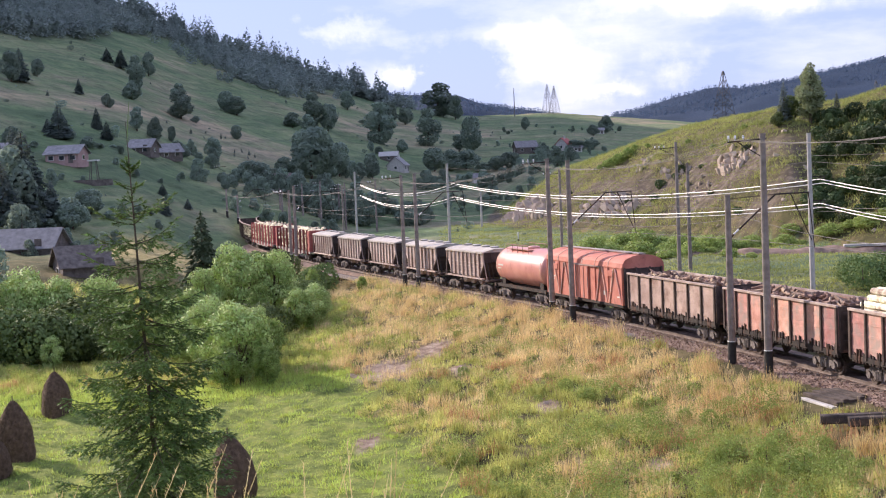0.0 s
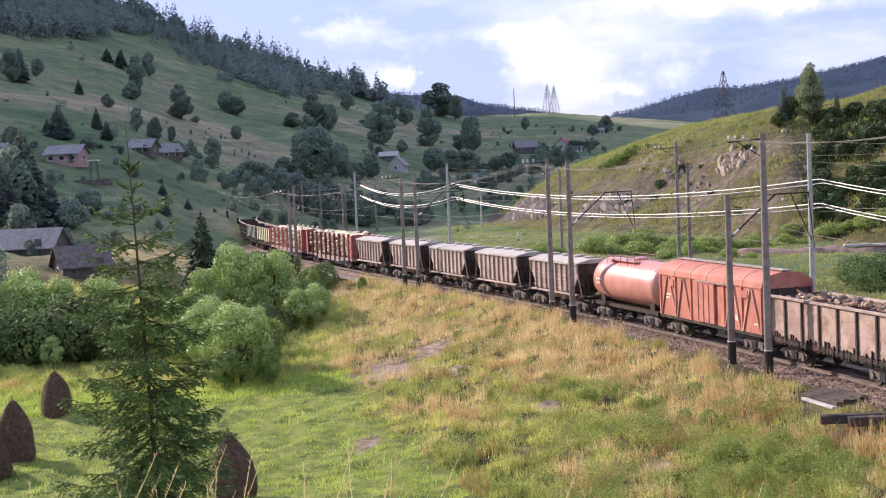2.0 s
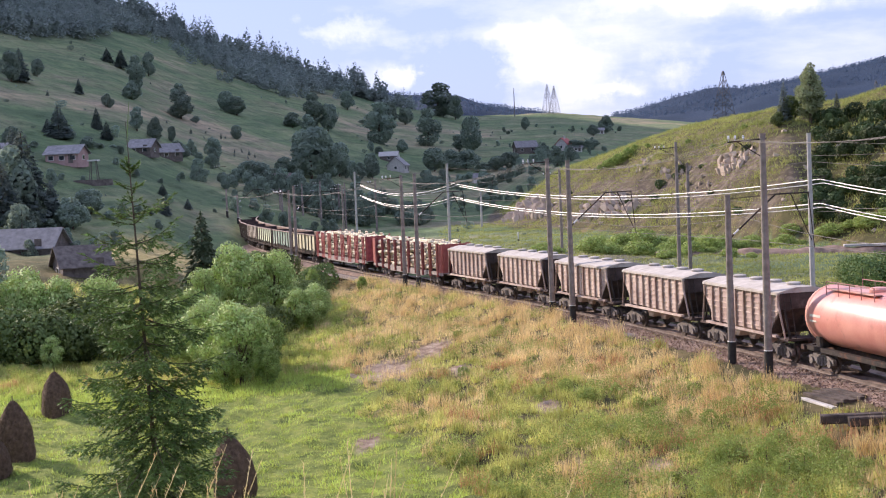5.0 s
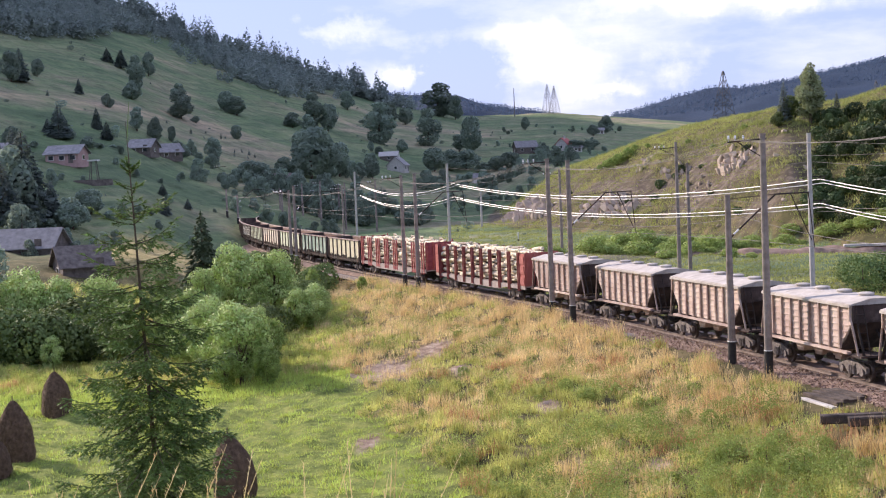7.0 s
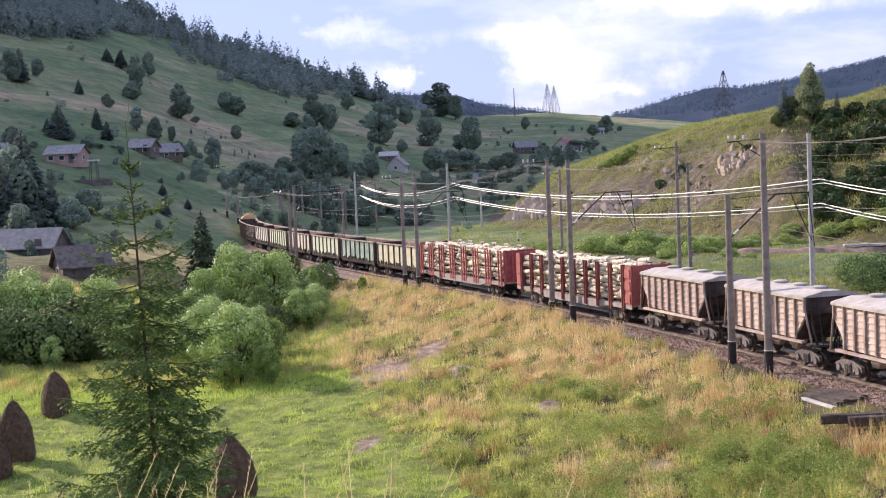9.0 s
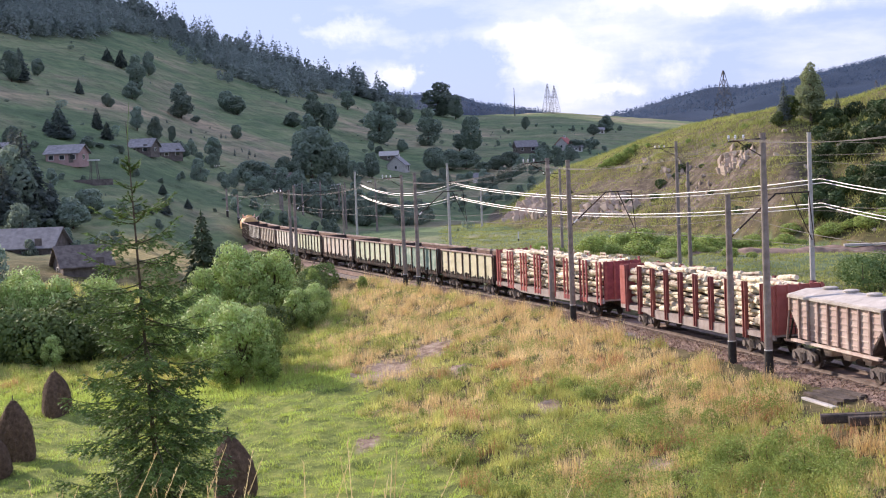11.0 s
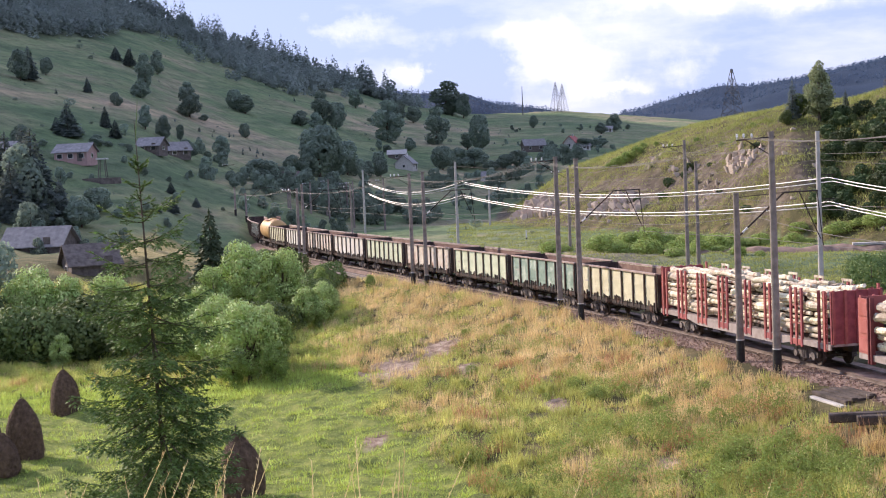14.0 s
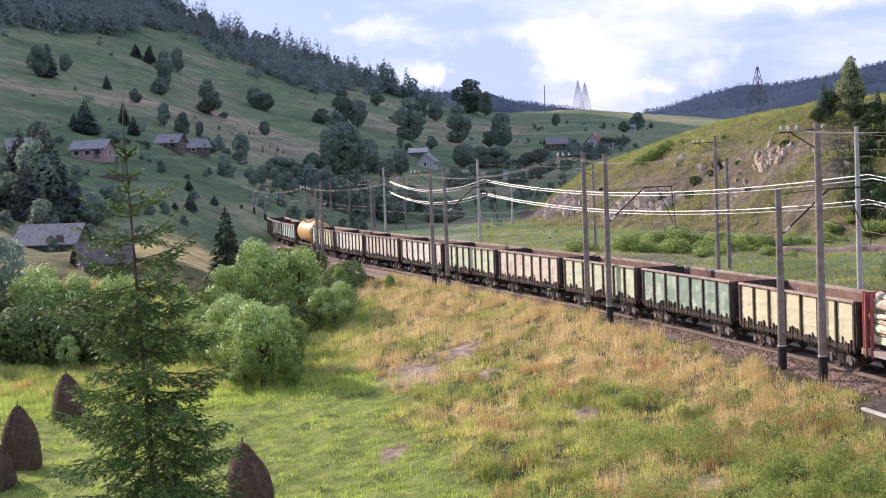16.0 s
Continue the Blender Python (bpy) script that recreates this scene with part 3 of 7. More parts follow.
# ------------------------------------------------------------------ the line of the railway
# Centre line by arc length: 0 is where the line passes nearest in view, growing into the distance.
STEP = 0.5
ARC = np.arange(-180.0, 420.0, STEP)
_k = np.interp(ARC, [-180, -20, 30, 80, 130, 190, 215, 420], [-0.001, -0.0022, -0.0026, 0.0003, 0.0015, 0.0036, 0.0054, 0.0054])
_h = np.concatenate([[0], np.cumsum((_k[1:] + _k[:-1]) / 2 * STEP)])
LINE_H = _h - np.interp(0, ARC, _h) - 0.2172
_x = np.concatenate([[0], np.cumsum((np.sin(LINE_H)[1:] + np.sin(LINE_H)[:-1]) / 2 * STEP)])
_y = np.concatenate([[0], np.cumsum((np.cos(LINE_H)[1:] + np.cos(LINE_H)[:-1]) / 2 * STEP)])
LINE_X = _x - np.interp(0, ARC, _x) + 20.14
LINE_Y = _y - np.interp(0, ARC, _y) + 67.19


def on_line(s, off=0.0, z=0.0):
    """A point of the railway at arc length s, off metres to its field side."""
    h = np.interp(s, ARC, LINE_H)
    return (float(np.interp(s, ARC, LINE_X) - np.cos(h) * off), float(np.interp(s, ARC, LINE_Y) + np.sin(h) * off), z)


def lateral(x, y):
    """Signed distance from the railway (field side positive) and arc length, for arrays."""
    x, y = np.asarray(x, float), np.asarray(y, float)
    shape = x.shape
    x, y = x.ravel(), y.ravel()
    best, arc, side = np.full(x.shape, 1e9), np.zeros(x.shape), np.ones(x.shape)
    for i in range(0, len(ARC), 6):
        dx, dy = x - LINE_X[i], y - LINE_Y[i]
        d = np.hypot(dx, dy)
        near = d < best
        lat = -dx * math.cos(LINE_H[i]) + dy * math.sin(LINE_H[i])
        lon = dx * math.sin(LINE_H[i]) + dy * math.cos(LINE_H[i])
        best[near] = d[near]
        arc[near] = ARC[i] + lon[near]
        side[near] = lat[near]
    big = best > 8
    side[big] = np.sign(side[big]) * best[big]
    return side.reshape(shape), arc.reshape(shape)


# ------------------------------------------------------------------ the land
BRIDGE_S = 93.0


def land(x, y):
    """Height of the ground."""
    x, y = np.asarray(x, float), np.asarray(y, float)
    d = np.hypot(x, y)
    az = np.degrees(np.arctan2(x, y))
    lat, arc = lateral(x, y)
    # valley floor: hay meadow by the stream, rising to the railway's shoulder
    z = -3.1 + 1.9 * (1 - smoothstep(6, 27, lat)) + 0.95 * (1 - smoothstep(3.4, 8.5, lat)) + 0.25 * waves(x, y, 14, 3) * smoothstep(4, 12, lat)
    z = np.where(lat < -4, -0.9 + 0.25 * waves(x, y, 18, 5), z)
    z = np.where(np.abs(lat) < 2.7, -0.5, z)
    z = z + (0.12 * waves(x, y, 3.0, 8) + 0.13 * np.maximum(waves(x, y, 2.1, 9), -0.2) * smoothstep(160, 120, d)) * smoothstep(4, 9, np.abs(lat))
    # stream that passes under the bridge
    ch = (1 - smoothstep(5.0, 9.5, np.abs(arc - BRIDGE_S - 0.12 * lat))) * (1 - smoothstep(14, 40, np.abs(lat)))
    z = z - 3.6 * ch
    # left bank rises to the hamlet
    rise = smoothstep(125, 300, d) * smoothstep(-7.0, -12.0, az)
    z = z + 5.5 * smoothstep(115, 165, d) * smoothstep(-8.5, -13, az)
    # great slope behind: foot and ridge by bearing
    foot = np.interp(az, [-60, -18, -9, -3, 4, 12, 60], [150, 175, 215, 300, 360, 420, 420])
    ridge = np.interp(az, [-60, -18, -9, 0, 10, 60], [880, 880, 900, 920, 950, 950])
    top = np.interp(az, [-60, -20, -17.7, -13.2, -11, -7.4, -4.2, -1.9, 1, 4.6, 8, 11.7, 18, 60],
                    [150, 148, 137, 116, 105, 88, 71, 57, 49, 47, 40, 32, 30, 30])
    u = np.clip((d - foot) / (ridge - foot), 0, 1)
    hill = top * u ** 1.08 + 1.6 * waves(x, y, 240, 11) * np.sin(np.pi * u) + 0.45 * waves(x, y, 70, 12) * np.sin(np.pi * u)
    back = smoothstep(0, 1, (d - ridge) / 700.0)
    hill = hill * (1 - 0.55 * back)
    z = z + hill
    # rocky spur beyond the sidings
    sfoot = np.interp(az, [1.5, 3, 7, 12, 18, 25], [300, 268, 232, 200, 172, 150])
    stop = np.interp(az, [1.6, 2.6, 5.0, 8.0, 10.0, 12.0, 14.0, 16.3, 18, 24, 40], [0, 2.0, 10.6, 15.5, 18.0, 19.2, 20.0, 20.6, 22, 27, 30])
    su = np.clip((d - sfoot) / 62.0, 0, 1)
    spur = stop * (0.75 * np.sin(su * np.pi / 2) ** 1.2 + 0.25 * su) + 0.9 * waves(x, y, 17, 21) * np.sin(np.pi * su) * smoothstep(2, 6, az)
    spur = spur + 5.0 * np.exp(-((az - 13.6) / np.where(az < 13.6, 1.8, 1.1)) ** 2) * 6.75 * su * (1 - su) ** 2
    fall = smoothstep(0, 220, d - sfoot - 110) * smoothstep(24, 14, az)
    spur = np.where(az > 1.5, spur * (1 - 0.8 * fall), 0)
    z = z + np.where(y > 0, spur, 0)
    # unseen high western shoulder, added to keep the evening sun off the great slope
    sa, ca = math.sin(math.radians(SUN_AZ)), math.cos(math.radians(SUN_AZ))
    along, across = sa * x + ca * y, ca * x - sa * y
    crest = np.maximum(560.0, 1.95 * across)
    height = (crest - np.interp(across, [105, 148, 163, 300, 400], [161, 180, 204, 204, 188])) * 0.488 + 14 * smoothstep(400, 560, across)
    shoulder = height * np.exp(-((along - crest) / (0.2 * crest)) ** 2) * smoothstep(78, 100, across) * smoothstep(735, 690, across)
    z = np.where((az < -20) & (shoulder > 1.0), np.maximum(z, shoulder), z)
    # far mountains
    mtop = np.interp(az, [-60, -3, -1.9, 1, 2.7, 4.6, 6.5, 8.1, 11.6, 15, 17.5, 60], [160, 168, 166, 152, 132, 100, 92, 116, 140, 168, 188, 200])
    mu = smoothstep(1700, 2900, d)
    z = z * (1 - mu) + (mtop + 10 * waves(x, y, 420, 31) + 5 * waves(x, y, 130, 32)) * mu
    z = z - 60 * smoothstep(3300, 4600, d)
    # the bank on which the camera stands
    bank = 8.9 - 0.285 * d + 0.1 * waves(x, y, 5, 41)
    z = np.where(y > -40, np.maximum(z, np.minimum(bank, 8.9)), np.maximum(z, 8.9 - 0.03 * d))
    return z


def land_z(x, y):
    return float(land(np.array([x]), np.array([y]))[0])


def make_ground():
    az = np.concatenate([np.arange(-180, -66, 3.0), np.arange(-66, -24, 1.0), np.arange(-24, 24, 0.2), np.arange(24, 180, 3.0)])
    rad = [1.5]
    while rad[-1] < 4600:
        r = rad[-1]
        rad.append(r + min(max(0.0135 * r, 0.5), 60.0))
    rad = np.array(rad)
    A, R = np.meshgrid(np.radians(az), rad)
    X, Y = R * np.sin(A), R * np.cos(A)
    Z = land(X, Y)
    lat, arc = lateral(X, Y)
    na, nr = len(az), len(rad)
    co = np.stack([X, Y, Z], -1).reshape(-1, 3)
    idx = np.arange(na * nr).reshape(nr, na)
    nxt = np.roll(idx, -1, axis=1)
    quads = np.stack([idx[:-1], idx[1:], nxt[1:], nxt[:-1]], -1).reshape(-1, 4)
    me = bpy.data.meshes.new("ground")
    me.from_pydata(np.vstack([co, [[0, 0, 8.9]]]).tolist(), [], quads.tolist() + [(na * nr, int(idx[0, i]), int(nxt[0, i])) for i in range(na)])
    me.polygons.foreach_set("use_smooth", [True] * len(me.polygons))
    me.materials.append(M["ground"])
    D, azd = np.hypot(X, Y), np.degrees(A)
    sfoot = np.interp(azd, [1.5, 3, 7, 12, 18, 25], [300, 268, 232, 200, 172, 150])
    su = (D - sfoot) / 62.0
    spur = (azd > 1.8) * smoothstep(0.02, 0.12, su) * (1 - smoothstep(0.62, 0.85, su))
    masks = {
        "rough": np.clip(rough_field(X, Y) * (D < 400), 0, 1),
        "slope": np.where(lat < -6, smoothstep(100, 160, D), smoothstep(150, 210, D)) * (1 - spur) * np.where((azd > 2) & (su > 0), smoothstep(0.9, 1.3, su), 1.0),
        "rocky": np.clip(spur * (0.62 + 1.1 * waves(X, Y, 16, 51)), 0, 1) * smoothstep(15.6, 13.8, azd),
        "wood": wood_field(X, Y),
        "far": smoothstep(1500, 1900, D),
        "bare": bare_field(X, Y),
        "stubble": stubble_field(X, Y),
    }
    for name, val in masks.items():
        a = me.attributes.new(name, "FLOAT", "POINT")
        a.data.foreach_set("value", np.concatenate([val.ravel(), [0]]).astype(np.float32))
    tagged(new("ground", me), "green meadow with dry patches, rising to wooded hills", "ground", kind="structure")


def rough_field(x, y):
    """1 where the grass is tall, dry and uncut, 0 on the mown hay meadow."""
    lat, arc = lateral(x, y)
    edge = np.interp(y, [45, 55, 62, 70, 80, 90, 110, 130], [2.6, 2.0, 0.4, -2.6, -4.2, -5.5, -9.0, -12.0]) + 1.5 * waves(x, y, 9, 61)
    return np.clip(smoothstep(-2.0, 2.0, x - edge) + smoothstep(92, 98, y + 1.5 * waves(x, y, 9, 62)), 0, 1)


BARE = [(-3.8, 92.8, 2.6), (5.1, 73.0, 0.8), (-4.2, 71.0, 0.7), (8.5, 57.0, 0.7), (-1.0, 98.0, 1.3), (0.6, 88.0, 1.0)]


def bare_field(x, y):
    """Trodden soil in the meadow, gravel of the yard, the earthy edge of the railway."""
    v = np.zeros_like(x, dtype=float)
    for cx, cy, r in BARE:
        k = np.hypot(x - cx, (y - cy) * 0.45) / r + 0.25 * waves(x, y, 2.0, 91)
        v = np.maximum(v, 1 - smoothstep(0.75, 1.1, k))
    yard = np.hypot((x + 1) / 12.0, (y - 304) / 16.0) + 0.25 * waves(x, y, 9, 92)
    return np.maximum(v, 0.4 * (1 - smoothstep(0.8, 1.05, yard)))


def stubble_field(x, y):
    """Dry uncut grass on the sunny knoll behind the shed and beside the line."""
    k = np.hypot((x + 37 + 0.1 * (y - 180)) / 8.5, (y - 180) / 27.0) + 0.3 * waves(x, y, 8, 93) + 0.2 * waves(x, y, 3, 94)
    k2 = np.hypot((x + 22) / 7.0, (y - 158) / 20.0) + 0.3 * waves(x, y, 7, 95)
    return np.maximum(1 - smoothstep(0.7, 1.1, k), 0.8 * (1 - smoothstep(0.7, 1.1, k2)))


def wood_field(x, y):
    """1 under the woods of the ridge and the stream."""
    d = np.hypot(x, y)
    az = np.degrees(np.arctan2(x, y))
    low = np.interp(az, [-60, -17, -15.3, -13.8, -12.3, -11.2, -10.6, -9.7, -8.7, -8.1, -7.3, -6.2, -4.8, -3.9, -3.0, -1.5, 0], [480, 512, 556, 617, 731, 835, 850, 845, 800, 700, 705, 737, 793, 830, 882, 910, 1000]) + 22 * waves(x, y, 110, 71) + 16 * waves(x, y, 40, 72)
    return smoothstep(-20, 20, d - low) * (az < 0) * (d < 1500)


make_ground()


# ------------------------------------------------------------------ railway bed, rails, sleepers
def ribbon(profile, s0, s1, step, name, material, z_of=None):
    """A (offset, z) profile swept along the railway."""
    n = int((s1 - s0) / step) + 1
    v, f = [], []
    k = len(profile)
    for i in range(n):
        s = s0 + i * step
        for off, z in profile:
            v.append(on_line(s, off, z))
    for i in range(n - 1):
        for j in range(k - 1):
            f.append((i * k + j, (i + 1) * k + j, (i + 1) * k + j + 1, i * k + j + 1))
    b = Build().add(v, f)
    return b.mesh(name, material)


def make_track():
    full = [(3.4, -0.7), (2.7, -0.28), (1.9, -0.17), (0.0, -0.155), (-1.9, -0.17), (-2.7, -0.5), (-3.6, -1.3)]
    deck = [(1.95, -0.46), (1.9, -0.2), (0.0, -0.155), (-1.9, -0.2), (-1.95, -0.46)]
    for prof, s0, s1 in ((full, -150, BRIDGE_S - 9), (deck, BRIDGE_S - 9, BRIDGE_S + 9), (full, BRIDGE_S + 9, 330)):
        tagged(new("ballast_bed", ribbon(prof, s0, s1, 1.0, "ballast_bed", M["ballast"])), "brown crushed-stone ballast bed under the railway", "ballast", kind="structure")
    # loose stones on the shoulder nearest the meadow
    rng = np.random.RandomState(17)
    n = 22000
    s = rng.uniform(-32, 70, n)
    off = rng.uniform(0.95, 4.3, n)
    h = np.interp(s, ARC, LINE_H)
    z = np.interp(off, [0.95, 1.9, 2.7, 3.4], [-0.15, -0.16, -0.26, -0.33])
    c = np.stack([np.interp(s, ARC, LINE_X) - np.cos(h) * off, np.interp(s, ARC, LINE_Y) + np.sin(h) * off, z], 1)
    k = rng.normal(0, 1, (n, 4, 3))
    k /= np.linalg.norm(k, axis=2, keepdims=True)
    p = c[:, None, :] + k * (rng.uniform(0.035, 0.085, n))[:, None, None]
    tri = p[:, [0, 1, 2, 0, 2, 3, 0, 3, 1, 1, 3, 2]].reshape(-1, 3)
    tagged(new("ballast_stones", soup("ballast_stones", tri, 3, M["stone"])), "loose brown ballast stones beside the rail", "stones", kind="stuff")
    for off in (0.76, -0.76):
        w = 0.036
        prof = [(off - w - 0.04, -0.16), (off - w + 0.02, -0.13), (off - w + 0.02, -0.04), (off - w, -0.03), (off - w, 0.0),
                (off + w, 0.0), (off + w, -0.03), (off + w - 0.02, -0.04), (off + w - 0.02, -0.13), (off + w + 0.04, -0.16)]
        tagged(new("rail", ribbon(prof, -150, 330, 2.0, "rail", M["rail"])), "rust-brown steel rail with a worn head", "rail", "rails of the near line", "structure")
    slab = Build().prism([(-1.35, -0.24), (1.35, -0.24), (1.35, -0.16), (0.9, -0.15), (0.5, -0.18), (-0.5, -0.18), (-0.9, -0.15), (-1.35, -0.16)], -0.13, 0.13).mesh("sleeper", M["sleeper"])
    first = None
    for i in range(300):
        s = -40 + i * 0.56
        h = float(np.interp(s, ARC, LINE_H))
        ob = new("sleeper", slab)
        ob.matrix_basis = pose(*on_line(s, 0, 0), 0, 0, 90 - math.degrees(h))
        if first is None:
            first = tagged(thing("sleeper_row", "grey concrete sleepers sunk in ballast", "sleepers", kind="structure"))
        ob.parent = first


def make_bridge():
    """Plate girder bridge with concrete abutments over the stream."""
    s0, s1 = BRIDGE_S - 8.0, BRIDGE_S + 8.0
    br = thing("railway_bridge", "low steel girder bridge with pale concrete edge beams", "bridge", kind="structure")
    for side in (1, -1):
        prof = [(side * 2.75, -0.75), (side * 2.75, -0.38), (side * 2.45, -0.38), (side * 2.45, -0.75), (side * 2.75, -0.75)]
        part("edge_beam", ribbon(prof, s0 - 1, s1 + 4, 1.0, "edge_beam", M["concrete"]), None, br)
        prof = [(side * 1.9, -1.9), (side * 1.9, -0.76), (side * 1.7, -0.76), (side * 1.7, -1.9), (side * 1.9, -1.9)]
        part("girder", ribbon(prof, s0, s1, 1.0, "girder", M["steel_dark"]), None, br)
    deck = [(2.45, -0.7), (2.45, -0.45), (-2.45, -0.45), (-2.45, -0.7), (2.45, -0.7)]
    part("deck", ribbon(deck, s0, s1, 1.0, "deck", M["steel_dark"]), None, br)
    for s in (s0, s1):
        h = float(np.interp(s, ARC, LINE_H))
        ob = part("abutment", Build().box(-0.8, 0.8, -1.6, 1.6, -5.5, -0.8), M["concrete"], br)
        ob.matrix_basis = pose(*on_line(s, 0, 0), 0, 0, 90 - math.degrees(h))


make_track()
make_bridge()


# ------------------------------------------------------------------ masts and wires
def mast(at, height, pale=False, arm=None, turn=0.0, canti=False, base_tar=True):
    """A tapered concrete mast with tarred foot, limewashed ring and an optional arm with insulators."""
    mat = M["pale_concrete"] if pale else M["concrete"]
    kind = "pale smooth concrete line mast" if pale else "weathered concrete catenary mast with a tarred foot"
    ob = thing("catenary_mast", kind + (" and steel cantilever" if arm else ""), "mast", "masts along the railway", at=at, turn=turn)
    r0 = 0.215 if not pale else 0.23
    r1 = 0.15 if not pale else 0.17
    part("shaft", Build().rod((0, 0, -0.4), (0, 0, height), r0, r1, 14), mat, ob, smooth=False)
    if base_tar:
        part("tarred_foot", Build().rod((0, 0, -0.45), (0, 0, 1.15), r0 + 0.012, r0 + 0.008, 14), M["tar"], ob, "black tarred mast foot")
        part("white_ring", Build().rod((0, 0, 1.15), (0, 0, 1.2), r0 + 0.014, r0 + 0.013, 14), M["white_band"], ob, "limewashed ring")
    part("cap", Build().rod((0, 0, height), (0, 0, height + 0.06), r1 + 0.03, r1 + 0.02, 14), mat, ob)
    if arm:
        reach, z = arm
        b = Build().rod((-0.2 * np.sign(reach), 0, z), (reach, 0, z - 0.12), 0.045, 0.04, 6).rod((0, 0, z - 0.95), (reach * 0.72, 0, z - 0.12), 0.03, 0.03, 6)
        crossarm = part("crossarm", b, M["steel_dark"], ob, "dark steel bracket arm")
        for k in (0.55, 0.78, 0.97):
            ins = Build().rod((reach * k, 0, z - 0.1), (reach * k, 0, z + 0.08), 0.02, 0.02, 6)
            ins.lathe((reach * k, 0, z + 0.02), (reach * k, 0, z + 1), [(0, 0.05), (0.05, 0.075), (0.09, 0.05), (0.13, 0.07), (0.19, 0.03)], 8)
            part("insulator", ins, M["porcelain"], crossarm, "white porcelain insulator")
    if canti:
        # bracket over the running line: strut, tie and drop arm
        zt = 8.7 - at[2]
        c = Build().rod((0, 0, zt - 2.3), (-2.8, 0, zt), 0.05, 0.045, 6).rod((-2.75, 0, zt), (-4.8, 0, zt + 0.02), 0.045, 0.04, 6)
        c.rod((0, 0, zt - 0.15), (-2.8, 0, zt), 0.018, 0.018, 5).rod((-3.7, 0, zt), (-4.9, 0, zt - 2.6), 0.03, 0.028, 6).rod((-4.75, 0, zt), (-5.05, 0, zt - 3.0), 0.03, 0.028, 6)
        part("cantilever", c, M["steel_dark"], ob, "dark steel cantilever over the rails")
        part("stay_insulator", Build().rod((-0.3, 0, zt - 2.05), (-0.6, 0, zt - 1.8), 0.055, 0.055, 8), M["porcelain"], ob)
    return ob


def wire(name, pts, radius, material, label, sag=0.0, group="overhead wires", seg=5, n=14):
    """A tube hung between points, each span sagging."""
    path = []
    for a, b in zip(pts[:-1], pts[1:]):
        a, b = Vector(a), Vector(b)
        for i in range(n):
            u = i / n
            p = a.lerp(b, u)
            p.z -= sag * 4 * u * (1 - u)
            path.append(p)
    path.append(Vector(pts[-1]))
    v, f = [], []
    for i, p in enumerate(path):
        d = (path[min(i + 1, len(path) - 1)] - path[max(i - 1, 0)]).normalized()
        s = Vector((-d.y, d.x, 0)).normalized()
        t = d.cross(s)
        for k in range(seg):
            w = 2 * math.pi * k / seg
            v.append(tuple(p + (s * math.cos(w) + t * math.sin(w)) * radius))
    for i in range(len(path) - 1):
        for k in range(seg):
            f.append((i * seg + k, i * seg + (k + 1) % seg, (i + 1) * seg + (k + 1) % seg, (i + 1) * seg + k))
    return solid(name, Build().add(v, f), material, label, "wire", group)


def make_masts():
    rail_turn = lambda s: 180 - math.degrees(float(np.interp(s, ARC, LINE_H)))
    # near side of the running line: (x, y, top, arm)
    near = [(16.29, 71.3, 11.85, (1.9, 11.9)), (15.29, 75.48, 8.73, None), (7.77, 102.28, 11.2, (1.9, 11.3)), (8.91, 98.64, 11.0, None),
            (-3.75, 135.28, 10.4, (1.9, 10.5)), (-2.4, 131.6, 10.5, None), (-19.27, 179.29, 9.0, (1.9, 9.1)), (-18.31, 176.4, 9.55, None),
            (-38.7, 255.5, 9.0, (1.9, 9.2)), (-36.5, 253.7, 7.9, None)]
    for x, y, top, arm in near:
        z = land_z(x, y)
        _, s = lateral(np.array([x]), np.array([y]))
        mast((x, y, z), top - z, arm=arm, turn=rail_turn(float(s[0])), canti=not arm)
    # sidings behind
    far = [(24.18, 144.6, 12.6, False, True), (25.71, 147.0, 10.4, False, False), (15.9, 188.4, 10.2, False, True), (-18.35, 263.7, 8.6, False, True),
           (7.87, 278.6, 6.2, True, False)]
    for x, y, top, pale, arm in far:
        z = land_z(x, y)
        mast((x, y, z), top - z, pale, arm=((-2.2, top - z - 0.5) if arm else None), base_tar=False)
    for x, y, top in ((-33.0, 290.0, 8.5), (-29.0, 296.0, 9.2), (-26.0, 300.0, 8.0), (-24.5, 288.0, 9.6), (-22.0, 305.0, 8.8), (-31.0, 276.0, 8.2), (-19.8, 292.0, 9.0), (-13.0, 282.0, 9.4)):
        z = land_z(x, y)
        mast((x, y, z), top - z, arm=(1.6, top - z - 0.4), turn=170, base_tar=False)
    for x, y, top in ((30.5, 116.75, 12.5), (1.1, 212.85, 11.7), (-16.2, 268.8, 11.1)):
        z = land_z(x, y)
        ob = mast((x, y, z), top - z, True, base_tar=False)
        for zc in (8.95, 6.95):
            arm = part("bracket_arm", Build().rod((-0.1, 0.1, zc - z), (1.45, 0.1, zc - z), 0.04, 0.035, 6).rod((0, 0.1, zc - z - 0.7), (0.9, 0.1, zc - z), 0.022, 0.022, 5), M["steel_dark"], ob, "dark steel bracket for the feeder cables")
            for dx in (0.9, 1.2):
                part("insulator", Build().lathe((dx, 0.1, zc - z - 0.26), (dx, 0.1, zc - z), [(0, 0.03), (0.04, 0.075), (0.08, 0.05), (0.13, 0.075), (0.18, 0.05), (0.24, 0.03)], 8), M["steel_dark"], arm)


def make_wires():
    # bright feeder bundles on the pale masts
    a, b, c, e = Vector((30.5, 116.75, 0)), Vector((1.1, 212.85, 0)), Vector((-16.2, 268.8, 0)), Vector((45.0, 60.0, 0))
    for z0, side in ((8.7, 0.9), (6.7, 0.9)):
        for k in range(2):
            off = Vector((side + 0.3 * k, 0.1, 0))
            zz = Vector((0, 0, z0 - 0.32 * k))
